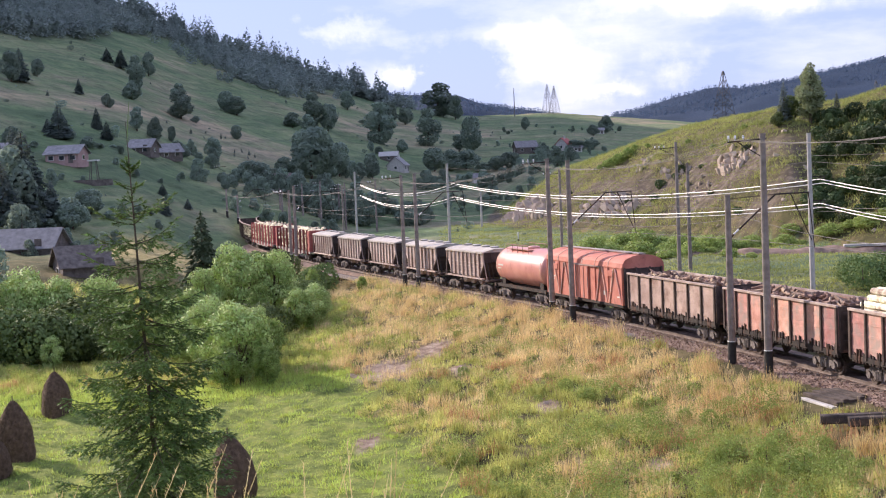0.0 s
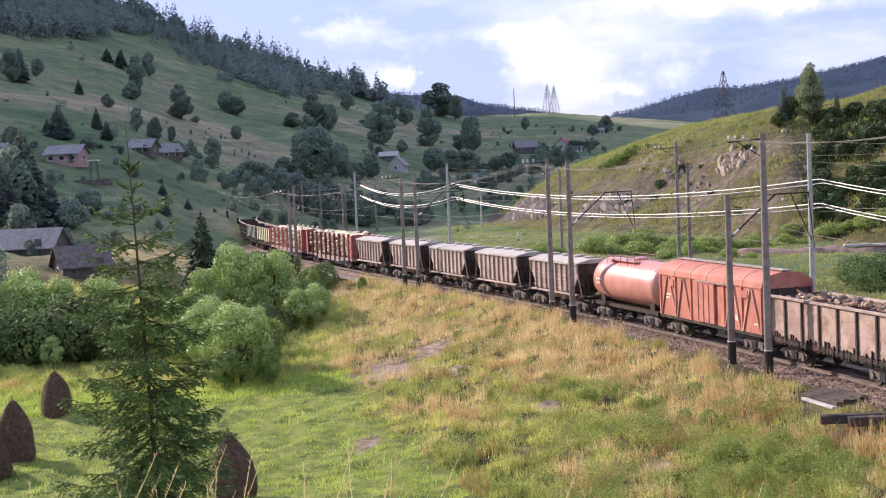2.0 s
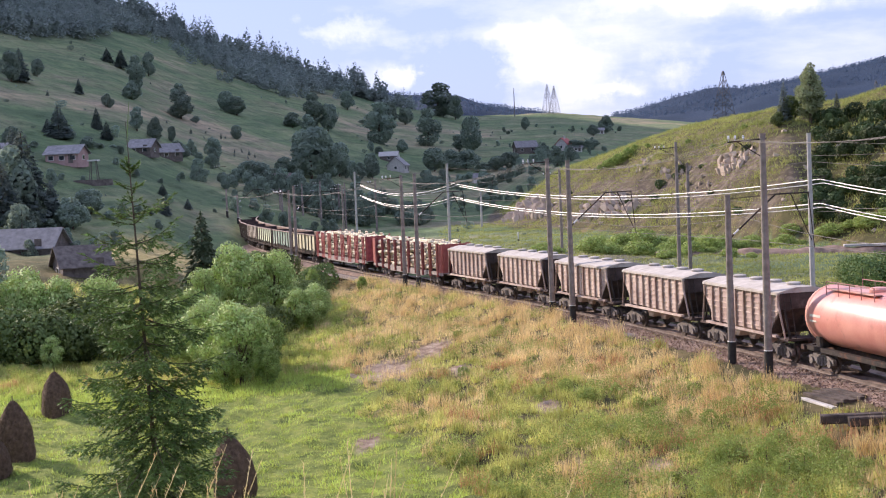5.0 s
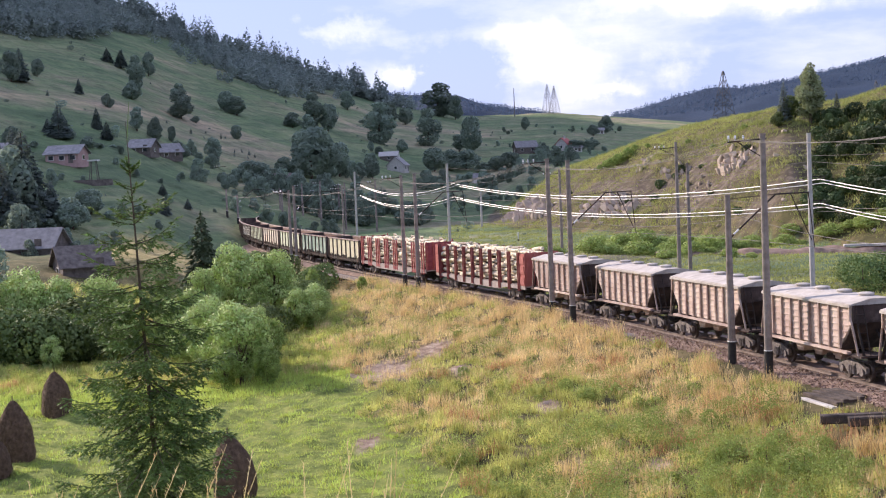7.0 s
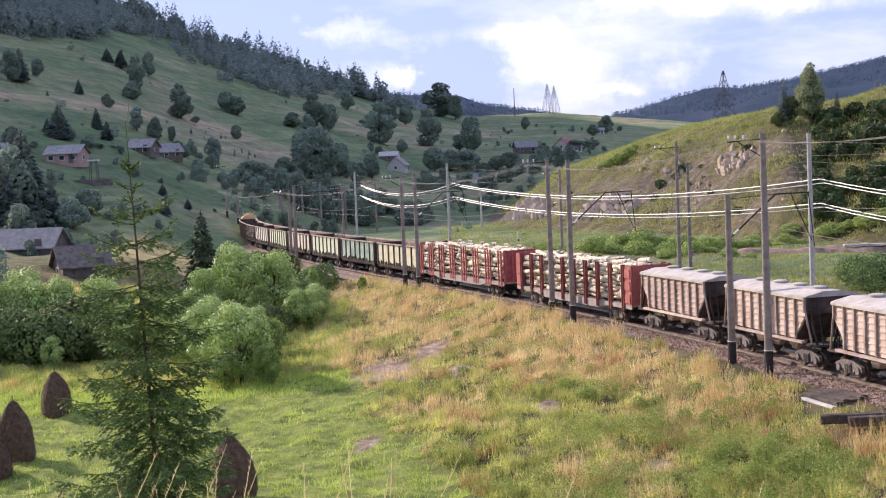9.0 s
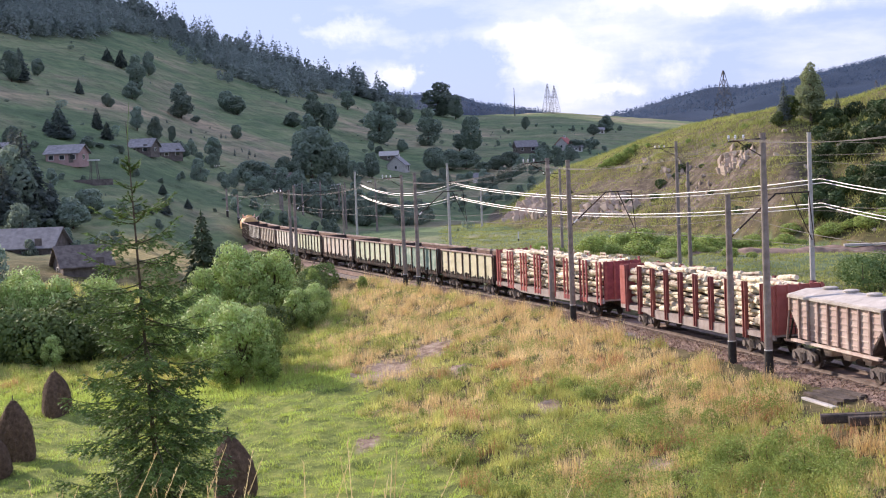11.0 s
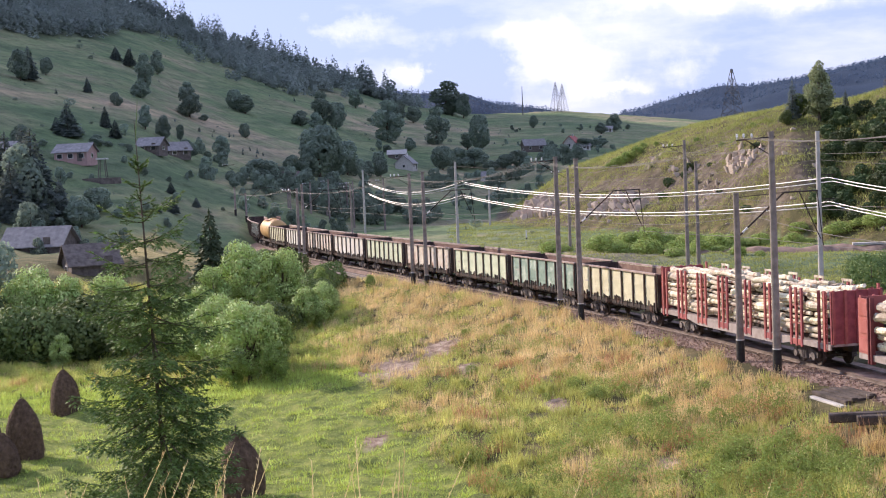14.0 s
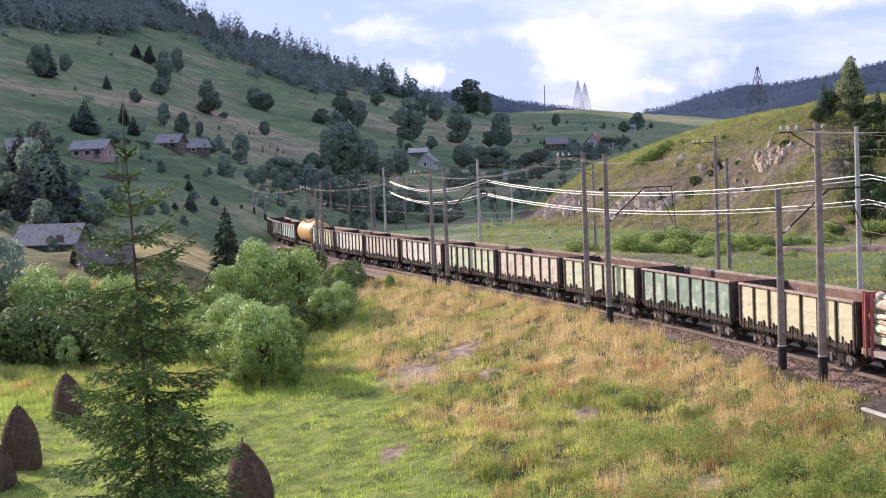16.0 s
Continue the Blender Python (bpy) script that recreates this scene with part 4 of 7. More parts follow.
            wire("feeder_wire", [e + off + zz, a + off + zz, b + off + zz, c + off + zz], 0.042, M["wire"], "bright aluminium feeder cable in a sagging span", 1.7, "feeder cables")


    # thin lines on the bracket tops along the running line
    tops = [(24.2, 46.0, 12.6), (16.29, 71.3, 11.4), (7.77, 102.28, 10.7), (-3.75, 135.28, 9.9), (-19.27, 179.29, 8.6), (-38.7, 255.5, 8.5)]
    for off in (1.0, 1.45, 1.85):
        pts = []
        for x, y, z in tops:
            _, s = lateral(np.array([x]), np.array([y]))
            h = float(np.interp(s[0], ARC, LINE_H))
            pts.append((x - math.cos(h) * off, y + math.sin(h) * off, z + 0.25))
        wire("line_wire", pts, 0.012, M["wire_dark"], "thin dark line wire along the masts", 0.9, "line wires")
    # messenger and contact wire over the rails, and over the siding behind
    stops = [-60, -20, 13, 48, 88, 135, 185, 240]
    wire("messenger_wire", [on_line(s, 0.1, 7.4) for s in stops], 0.016, M["wire_dark"], "sagging messenger wire over the rails", 0.95, "overhead wires")
    wire("contact_wire", [on_line(s, 0.0, 6.1) for s in stops], 0.014, M["wire_dark"], "level contact wire over the rails", 0.06, "overhead wires")
    side = [(47.0, 70.0), (24.18, 144.6), (15.9, 188.4), (-18.35, 263.7)]
    wire("messenger_wire", [(x - 2.0, y, 7.6) for x, y in side], 0.02, M["wire_dark"], "sagging messenger wire over the siding", 1.2, "overhead wires")
    wire("contact_wire", [(x - 2.0, y, 6.2) for x, y in side], 0.016, M["wire_dark"], "level contact wire over the siding", 0.1, "overhead wires")
    wire("line_wire", [(x - 2.0, y, 11.6) for x, y in side[:2]] + [(13.9, 188.4, 9.8), (-20.3, 263.7, 8.3)], 0.015, M["wire_dark"], "thin dark line wire above the siding", 1.0, "line wires")
    for z in (11.9, 10.2):
        wire("line_wire", [(52.0, 62.0, z + 1.0), (30.5, 116.75, z), (1.1, 212.85, z - 0.8), (-16.2, 268.8, z - 1.2)], 0.014, M["wire_dark"], "thin dark line wire on the pale masts", 1.3, "line wires")


make_masts()
make_wires()


# ------------------------------------------------------------------ the goods train
def bogie(wagon, x):
    """Three-piece freight bogie with two wheelsets."""
    b = Build()
    for y in (1.02, -1.02):
        ring = [(-1.25, 0.42), (-1.25, 0.68), (-0.85, 0.80), (-0.45, 0.92), (0.45, 0.92), (0.85, 0.80), (1.25, 0.68), (1.25, 0.42), (0.95, 0.40),
                (0.6, 0.45), (0.36, 0.28), (-0.36, 0.28), (-0.6, 0.45), (-0.95, 0.40)]
        b.prism_y(ring, y - 0.09, y + 0.09)
        for k in (-0.925, 0.925):
            b.rod((k, y - 0.17, 0.475), (k, y + 0.17, 0.475), 0.19, 0.17, 10)
        for k in (-0.2, 0.0, 0.2):
            b.rod((k, y * 1.12, 0.32), (k, y * 1.12, 0.72), 0.085, 0.085, 8)
    b.box(-0.28, 0.28, -1.15, 1.15, 0.55, 0.82)
    b.box(-0.2, 0.2, -0.2, 0.2, 0.82, 1.0)
    bg = part("bogie", b, M["bogie"], wagon, "dusty cast-steel bogie frame")
    bg.location = (x, 0, 0)
    w = Build().rod((0, -1.0, 0), (0, 1.0, 0), 0.08, 0.08, 8)
    for y in (0.79, -0.79):
        sg = 1 if y > 0 else -1
        w.lathe((0, y - 0.065 * sg, 0), (0, y + sg, 0), [(0, 0.50), (0.03, 0.50), (0.035, 0.475), (0.13, 0.47), (0.13, 0.40), (0.09, 0.38), (0.09, 0.16), (0.15, 0.13)], 20)
        for k in range(4):
            a = k * math.pi / 2
            w.rod((0.27 * math.cos(a), y + 0.03 * sg, 0.27 * math.sin(a)), (0.27 * math.cos(a), y + 0.085 * sg, 0.27 * math.sin(a)), 0.045, 0.045, 6)
    me = w.mesh("wheelset", M["wheel"])
    for k in (-0.925, 0.925):
        ws = part("wheelset", me, None, bg)
        ws.location = (k, 0, 0.475)
    return bg


def running_gear(wagon, half, pivot):
    """Centre sill, couplers, brake gear and two bogies; half: body half length."""
    part("centre_sill", Build().box(-half, half, -0.28, 0.28, 0.92, 1.22), M["steel_dark"], wagon)
    for sx in (1, -1):
        b = Build().box(min(sx * half, sx * (half + 0.48)), max(sx * half, sx * (half + 0.48)), -0.1, 0.1, 0.94, 1.16)
        b.box(min(sx * (half + 0.38), sx * (half + 0.62)), max(sx * (half + 0.38), sx * (half + 0.62)), -0.21, 0.16, 0.86, 1.24)
        part("coupler", b, M["steel_dark"], wagon, "heavy automatic coupler")
        bogie(wagon, sx * pivot)
    b = Build().rod((-0.9, 0.55, 0.75), (0.25, 0.55, 0.75), 0.2, 0.2, 10).rod((0.9, -0.7, 0.8), (1.7, -0.7, 0.8), 0.16, 0.16, 10)
    b.rod((-pivot + 1.2, 0.3, 0.62), (pivot - 1.2, 0.3, 0.62), 0.03, 0.03, 6)
    part("brake_cylinder", b, M["steel_dark"], wagon)


def gondola(color, label, panels=8, load=None, rough_skin=False, seed=1):
    """Open box wagon: panelled sides between pressed posts, floor hatches, ribbed ends."""
    rng = random.Random(seed)
    wg = thing("gondola_wagon", label, "freight wagon", "wagons of the goods train")
    half, hw, z0, z1 = 6.37, 1.46, 1.36, 3.40
    mat = M[color]
    running_gear(wg, 6.2, 4.325)
    part("floor", Build().box(-half, half, -hw + 0.05, hw - 0.05, 1.22, 1.34), M["inside"], wg)
    xs = [-half + 2 * half * i / panels for i in range(panels + 1)]
    for sy in (1, -1):
        lo, hi = sorted((sy * hw, sy * (hw - 0.05)))
        for i in range(panels):
            b = Build()
            b.box(xs[i] + 0.01, xs[i + 1] - 0.01, lo, hi, z0, z1 - 0.02)
            # two pressed swages along the sheet
            out = sy * (hw + 0.022)
            high = 0.07 if load else 0.09
            for zc in (1.7, 2.3, 2.9) if load else (1.95, 2.62):
                ya, yb = sorted((sy * hw, sy * (hw + 0.018) if load else out))
                jog = rng.uniform(-0.04, 0.04)
                b.prism_y([(xs[i] + 0.14, zc - high + jog), (xs[i + 1] - 0.14, zc - high - jog), (xs[i + 1] - 0.22, zc + high), (xs[i] + 0.22, zc + high)], ya, yb)
            part("side_panel", b, mat, wg)
        for i in range(panels + 1):
            w = 0.075 if 0 < i < panels else 0.09
            xc = min(max(xs[i], -half + w), half - w)
            ya, yb = sorted((sy * (hw + 0.002), sy * (hw + 0.105)))
            b = Build().prism_y([(xc - w, 1.2), (xc + w, 1.2), (xc + w * 0.8, z1), (xc - w * 0.8, z1)], ya, yb)
            part("post", b, M["post_dark"], wg)
        ya, yb = sorted((sy * (hw - 0.06), sy * (hw + 0.12)))
        part("top_chord", Build().box(-half, half, ya, yb, z1, z1 + 0.11), M["hopper_rib"], wg, "rust-brown top chord")
        ya, yb = sorted((sy * (hw - 0.12), sy * (hw + 0.06)))
        part("side_sill", Build().box(-half, half, ya, yb, 1.1, 1.33), M["steel_dark"], wg)
        # hinged hatches and their latches under the side
        for i in range(panels):
            b = Build()
            m = (xs[i] + xs[i + 1]) / 2
            for dx in (-0.44, -0.14, 0.17, 0.44):
                dx += rng.uniform(-0.06, 0.06)
                w, h = rng.uniform(0.03, 0.055), rng.uniform(1.34, 1.66)
                ya, yb = sorted((sy * 1.44, sy * rng.uniform(1.5, 1.56)))
                b.prism_y([(m + dx - w, 1.02), (m + dx + w, 0.98), (m + dx + w + 0.08, h), (m + dx - w + 0.06, h + 0.05)], ya, yb)
            ya, yb = sorted((sy * 1.25, sy * 1.47))
            b.box(xs[i] + 0.12, xs[i + 1] - 0.12, ya, yb, 1.0, 1.16)
            part("hatch", b, M["steel_dark"], wg, "sooty floor hatch with latches")
    for sx in (1, -1):
        lo, hi = sorted((sx * half, sx * (half - 0.06)))
        wall = part("end_wall", Build().box(lo, hi, -hw + 0.06, hw - 0.06, z0, z1 + 0.05), M["grime"], wg, "sooty end wall")
        lo2, hi2 = sorted((sx * (half + 0.003), sx * (half + 0.09)))
        for zc in (1.75, 2.2, 2.65, 3.1):
            part("end_rib", Build().box(lo2, hi2, -hw + 0.19, hw - 0.19, zc - 0.07, zc + 0.07), M["grime"], wall)
        for yc in (-hw + 0.1, hw - 0.1):
            part("corner_post", Build().box(lo2, hi2 + 0.02 * (sx > 0), yc - 0.08, yc + 0.08, z0 - 0.1, z1 + 0.05), M["grime"], wall)
    part("lining", Build().box(-half + 0.07, half - 0.07, hw - 0.075, hw - 0.055, z0, z1 - 0.03).box(-half + 0.07, half - 0.07, -hw + 0.055, -hw + 0.075, z0, z1 - 0.03), M["inside"], wg, "rust-brown inner side sheets")
    if load == "scrap":
        b = Build()
        for i in range(110):
            x, y = rng.uniform(-half + 0.4, half - 0.4), rng.uniform(-1.2, 1.2)
            z = 3.05 + 0.34 * (1 - abs(y) / 1.5) + 0.1 * math.sin(x * 1.7) + rng.uniform(0, 0.14)
            l, a, t = rng.uniform(0.25, 0.8), rng.uniform(0, 6.28), rng.uniform(-0.18, 0.22)
            b.rod((x - l * math.cos(a), y - l * math.sin(a) * 0.5, z - t), (x + l * math.cos(a), y + l * math.sin(a) * 0.5, z + t), rng.uniform(0.05, 0.19), rng.uniform(0.03, 0.12), 6)
        part("scrap_load", b, M["scrap"], wg, "heap of broken wood and roots")
        part("load_base", Build().box(-half + 0.1, half - 0.1, -1.36, 1.36, 2.6, 3.05), M["scrap"], wg)
    if load == "logs":
        for row in range(5):
            n = 7 - row
            for j in range(n):
                y = (j - (n - 1) / 2) * 0.37
                for xx in (-3.3, 2.9):
                    b = Build().rod((xx - 2.9 + rng.uniform(-.2, .2), y, 3.0 + row * 0.31), (xx + 2.9 + rng.uniform(-.2, .2), y + rng.uniform(-.05, .05), 3.02 + row * 0.31), rng.uniform(0.16, 0.19), rng.uniform(0.13, 0.17), 9)
                    part("log", b, M["bark"], wg)
        part("log_bed", Build().box(-half + 0.1, half - 0.1, -1.36, 1.36, 2.5, 2.85), M["bark"], wg)
        for sy in (1, -1):
            for x in (-5.2, -2.6, 0.3, 2.9, 5.4):
                ya, yb = sorted((sy * 1.36, sy * 1.44))
                part("stake", Build().box(x - 0.06, x + 0.06, ya, yb, 2.6, 3.95), M["steel_dark"], wg)
    return wg


def hopper(label, seed=1):
    """Covered cement hopper: ribbed sides, sloped dark ends, ridged roof with round hatches."""
    wg = thing("hopper_wagon", label, "freight wagon", "wagons of the goods train")
    running_gear(wg, 5.35, 3.9)
    L, hw, z0, z1 = 4.6, 1.47, 1.5, 3.52
    part("hopper_body", Build().prism_y([(-L + 1.25, z0), (L - 1.25, z0), (L - 0.06, z1 - 0.7), (L - 0.06, z1), (-L + 0.06, z1), (-L + 0.06, z1 - 0.7)], -hw + 0.03, hw - 0.03), M["hopper_sheet"], wg)
    n = 10
    for sy in (1, -1):
        for i in range(n):
            x = -L + 0.12 + (2 * L - 0.24) * i / (n - 1)
            zb = z0 if abs(x) < L - 1.25 else max(z0, z1 - 0.7 - (L - abs(x)) * 1.4)
            ya, yb = sorted((sy * (hw - 0.03), sy * (hw + 0.09)))
            b = Build().prism_y([(x - 0.07, min(zb, 1.5)), (x + 0.07, min(zb, 1.5)), (x + 0.06, z1), (x - 0.06, z1)] if 0 < i < n - 1 else
                                        [(x - 0.05, zb + 0.2), (x + 0.05, zb + 0.2), (x + 0.05, z1), (x - 0.05, z1)], ya, yb)
            if 0 < i < n - 1:
                for k in range(6):
                    zc = 1.72 + 0.31 * k
                    b.box(x - 0.085, x + 0.085, *sorted((sy * (hw + 0.01), sy * (hw + 0.104))), zc - 0.04, zc + 0.04)
            part("rib", b, M["hopper_rib"], wg)
        for k in range(6):
            zc = 1.72 + 0.31 * k
            xe = L - 0.2 if zc > z1 - 0.7 else L - 1.25 + (zc - z0) / (z1 - 0.7 - z0) * 1.1
            part("panel_bead", Build().box(-xe, xe, *sorted((sy * (hw - 0.035), sy * (hw + 0.005))), zc - 0.03, zc + 0.03), M["hopper_sheet"], wg)
        for sx in (1, -1):
            part("corner_strut", Build().rod((sx * (L - 0.15), sy * (hw + 0.04), z1 - 0.25), (sx * 5.05, sy * (hw - 0.05), 1.3), 0.055, 0.055, 6), M["hopper_rib"], wg, "rusty slanting corner strut")
        ya, yb = sorted((sy * (hw - 0.1), sy * (hw + 0.12)))
        part("side_sill", Build().box(-4.3, 4.3, ya, yb, 1.3, 1.42), M["hopper"], wg, "dusty side sill")
        ya, yb = sorted((sy * (hw - 0.05), sy * (hw + 0.13)))
        part("eaves_beam", Build().box(-L, L, ya, yb, z1, z1 + 0.12), M["hopper_roof"], wg)
    part("roof", Build().prism([(-hw - 0.05, z1 + 0.1), (hw + 0.05, z1 + 0.1), (hw + 0.05, z1 + 0.16), (0.5, z1 + 0.38), (-0.5, z1 + 0.38), (-hw - 0.05, z1 + 0.16)], -L - 0.05, L + 0.05), M["hopper_roof"], wg, "cement-crusted sheet roof")
    for x in (-3.2, -1.1, 1.1, 3.2):
        part("roof_hatch", Build().lathe((x, 0.1, z1 + 0.3), (x, 0.1, z1 + 1), [(0, 0.36), (0.14, 0.36), (0.16, 0.4), (0.2, 0.4), (0.24, 0.3), (0.26, 0.08)], 14), M["hopper_roof"], wg, "round filling hatch")
    for sx in (1, -1):
        xa = sx * (L - 0.05)
        for y in (-1.2, 1.2):
            part("end_brace", Build().rod((sx * 5.2, y, 1.3), (xa, y, z1 - 0.7), 0.06, 0.06, 6), M["steel_dark"], wg)
        part("end_brace", Build().rod((sx * 5.2, 0, 1.3), (sx * (L - 0.4), 0, 2.4), 0.06, 0.06, 6), M["steel_dark"], wg)
        part("slope_sheet", Build().add([(sx * (L - 1.25), -1.42, z0 - 0.06), (sx * (L - 1.25), 1.42, z0 - 0.06), (sx * (L - 0.02), 1.42, z1 - 0.72), (sx * (L - 0.02), -1.42, z1 - 0.72),
                                         (sx * (L - 1.20), -1.42, z0 - 0.1), (sx * (L - 1.20), 1.42, z0 - 0.1), (sx * (L + 0.03), 1.42, z1 - 0.74), (sx * (L + 0.03), -1.42, z1 - 0.74)],
                                        [(0, 1, 2, 3), (7, 6, 5, 4), (0, 4, 5, 1), (3, 2, 6, 7), (0, 3, 7, 4), (1, 5, 6, 2)]), M["grime"], wg, "sooty sloped end sheet")
        lo, hi = sorted((sx * (L - 0.05), sx * (L + 0.025)))
        part("end_sheet", Build().box(lo, hi, -1.44, 1.44, z1 - 0.73, z1 + 0.08), M["grime"], wg, "sooty upright end sheet")
        lo, hi = sorted((sx * 5.35, sx * 4.2))
        part("end_platform", Build().box(lo, hi, -1.45, 1.45, 1.2, 1.3), M["grime"], wg)
        # ladder
        b = Build().rod((sx * 5.25, -1.3, 1.3), (sx * (L + 0.05), -1.3, z1 + 0.1), 0.025, 0.025, 6).rod((sx * 5.25, -0.9, 1.3), (sx * (L + 0.05), -0.9, z1 + 0.1), 0.025, 0.025, 6)
        for k in range(6):
            u = (k + 0.5) / 6
            x = sx * (5.25 + (L + 0.05 - 5.25) * u)
            b.rod((x, -0.9, 1.3 + u * 2.5), (x, -1.3, 1.3 + u * 2.5), 0.018, 0.018, 5)
        part("ladder", b, M["steel_dark"], wg)
    for x in (-1.9, 0, 1.9):
        part("discharge_chute", Build().prism_y([(x - 0.75, z0), (x + 0.75, z0), (x + 0.3, 0.75), (x - 0.3, 0.75)], -0.8, 0.8), M["hopper"], wg)
    return wg


def boxcar():
    """Covered wagon with arched roof and diagonal side braces."""
    wg = thing("covered_wagon", "orange-red covered wagon with arched roof and diagonal braces", "freight wagon", "wagons of the goods train")
    half, hw, z0, z1 = 6.75, 1.48, 1.25, 3.75
    running_gear(wg, 6.6, 5.0)
    part("underframe", Build().box(-half, half, -hw + 0.1, hw - 0.1, 1.0, 1.24), M["steel_dark"], wg)
    for sy in (1, -1):
        ya, yb = sorted((sy * hw, sy * (hw - 0.06)))
        part("side_wall", Build().box(-half, half, ya, yb, z0, z1), M["box_red"], wg)
        ya, yb = sorted((sy * (hw + 0.002), sy * (hw + 0.08)))
        for x in (-6.66, -4.4, -2.2, 2.2, 4.4, 6.66):
            part("post", Build().prism_y([(x - 0.07, z0), (x + 0.07, z0), (x + 0.07, z1), (x - 0.07, z1)], ya, yb), M["box_red"], wg)
        for xa, xb in ((-6.55, -5.6), (-4.3, -5.4), (-4.2, -3.4), (-2.3, -3.2), (2.3, 3.2), (4.2, 3.4), (4.5, 5.4), (6.55, 5.6)):
            part("brace", Build().prism_y([(xa - 0.06, z0), (xa + 0.06, z0), (xb + 0.06, z1 - 0.1), (xb - 0.06, z1 - 0.1)], ya, yb), M["rust_red"], wg)
        ya, yb = sorted((sy * (hw + 0.03), sy * (hw + 0.11)))
        door = part("sliding_door", Build().box(-1.15, 1.15, ya, yb, z0 + 0.05, z1 - 0.15), M["box_red"], wg)
        for x in (-1.05, -0.35, 0.35, 1.05):
            yc, yd = sorted((sy * (hw + 0.11), sy * (hw + 0.15)))
            part("door_rib", Build().box(x - 0.04, x + 0.04, yc, yd, z0 + 0.08, z1 - 0.2), M["rust_red"], door)
        yc, yd = sorted((sy * (hw + 0.06), sy * (hw + 0.16)))
        part("door_track", Build().box(-1.3, 3.4, yc, yd, z1 - 0.13, z1 - 0.04), M["rust_brown"], wg)
        for x in (-4.9, 4.9):
            part("vent_flap", Build().box(x - 0.35, x + 0.35, ya, yb, 3.1, 3.5), M["box_red"], wg)
        part("side_sill", Build().box(-half, half, *sorted((sy * (hw - 0.1), sy * (hw + 0.04))), 1.08, 1.25), M["steel_dark"], wg)
    for sx in (1, -1):
        lo, hi = sorted((sx * half, sx * (half - 0.06)))
        wall = part("end_wall", Build().box(lo, hi, -hw + 0.06, hw - 0.06, z0, z1), M["grime"], wg, "grimy dark end wall")
        lo, hi = sorted((sx * (half + 0.003), sx * (half + 0.08)))
        for y in (-1.35, -0.5, 0.5, 1.35):
            part("end_rib", Build().box(lo, hi, y - 0.06, y + 0.06, z0, z1), M["grime"], wall)
    ring = [((hw + 0.06) * math.cos(math.pi * i / 12), z1 + 0.82 * math.sin(math.pi * i / 12) ** 0.8) for i in range(13)]
    part("roof", Build().prism(ring + [(-hw - 0.06, z1 - 0.05), (hw + 0.06, z1 - 0.05)], -half - 0.04, half + 0.04), M["box_red"], wg, "arched sun-bleached roof")
    ring2 = [(y * 1.012, z1 + (z - z1) * 1.02 + 0.012) for y, z in ring]
    for x in (-4.5, -2.25, 0, 2.25, 4.5):
        part("roof_seam", Build().prism(ring2, x - 0.05, x + 0.05), M["rust_red"], wg)
    part("roof_walk", Build().box(-half, half, -0.25, 0.25, z1 + 0.86, z1 + 0.92), M["deck"], wg, "weathered roof walkway")
    return wg


def tank(color, label):
    """Tank wagon: dished barrel on saddles with a railed top walkway."""
    wg = thing("tank_wagon", label, "freight wagon", "wagons of the goods train")
    running_gear(wg, 5.4, 3.9)
    part("frame", Build().box(-5.4, 5.4, -1.3, -1.0, 1.0, 1.22).box(-5.4, 5.4, 1.0, 1.3, 1.0, 1.22).box(-5.45, -5.1, -1.4, 1.4, 0.98, 1.22).box(5.1, 5.45, -1.4, 1.4, 0.98, 1.22), M["steel_dark"], wg)
    r, h = 1.5, 5.35
    prof = [(0.0, 0.25), (0.06, 0.62), (0.18, 1.0), (0.36, 1.3), (0.55, 1.46), (0.72, r), (2 * h - 0.72, r), (2 * h - 0.55, 1.46), (2 * h - 0.36, 1.3), (2 * h - 0.18, 1.0), (2 * h - 0.06, 0.62), (2 * h, 0.25)]
    part("barrel", Build().lathe((-h, 0, 2.72), (h, 0, 2.72), prof, 40), M[color], wg, smooth=True)
    for x in (-4.55, 4.55):
        part("barrel_band", Build().lathe((x - 0.05, 0, 2.72), (x + 0.05, 0, 2.72), [(0, r + 0.004), (0.0, r + 0.018), (0.1, r + 0.018), (0.1, r + 0.004)], 40), M["rust_red"] if color == "tank_red" else M["steel_dark"], wg)
    for x in (-4.0, 4.0):
        part("saddle", Build().prism([(-1.1, 1.2), (1.1, 1.2), (1.12, 1.75), (0.7, 1.4), (-0.7, 1.4), (-1.12, 1.75)], x - 0.35, x + 0.35), M["steel_dark"], wg)
    part("dome", Build().lathe((0, 0, 4.1), (0, 0, 5), [(0, 0.5), (0.22, 0.5), (0.3, 0.42), (0.33, 0.1)], 18), M[color], wg, "filling dome")
    for sy in (1, -1):
        part("walkway", Build().box(-3.4, 1.2, *sorted((sy * 0.55, sy * 0.95)), 4.12, 4.17), M["rust_red"], wg)
        b = Build().rod((-3.4, sy * 0.98, 4.5), (1.2, sy * 0.98, 4.5), 0.025, 0.025, 6)
        for x in (-3.4, -2.2, -1.1, 0.0, 1.2):
            b.rod((x, sy * 0.98, 3.85), (x, sy * 0.98, 4.5), 0.02, 0.02, 5)
        part("handrail", b, M["rust_red"], wg)
    return wg


def log_flat(label, seed, red_ends):
    """Long flat wagon with stakes and stacked peeled logs."""
    rng = random.Random(seed)
    wg = thing("log_wagon", label, "freight wagon", "wagons of the goods train")
    half = 10.6
    running_gear(wg, half, 7.35)
    part("deck", Build().box(-half, half, -1.4, 1.4, 1.22, 1.34), M["deck"], wg, "grey timber-dusted deck")
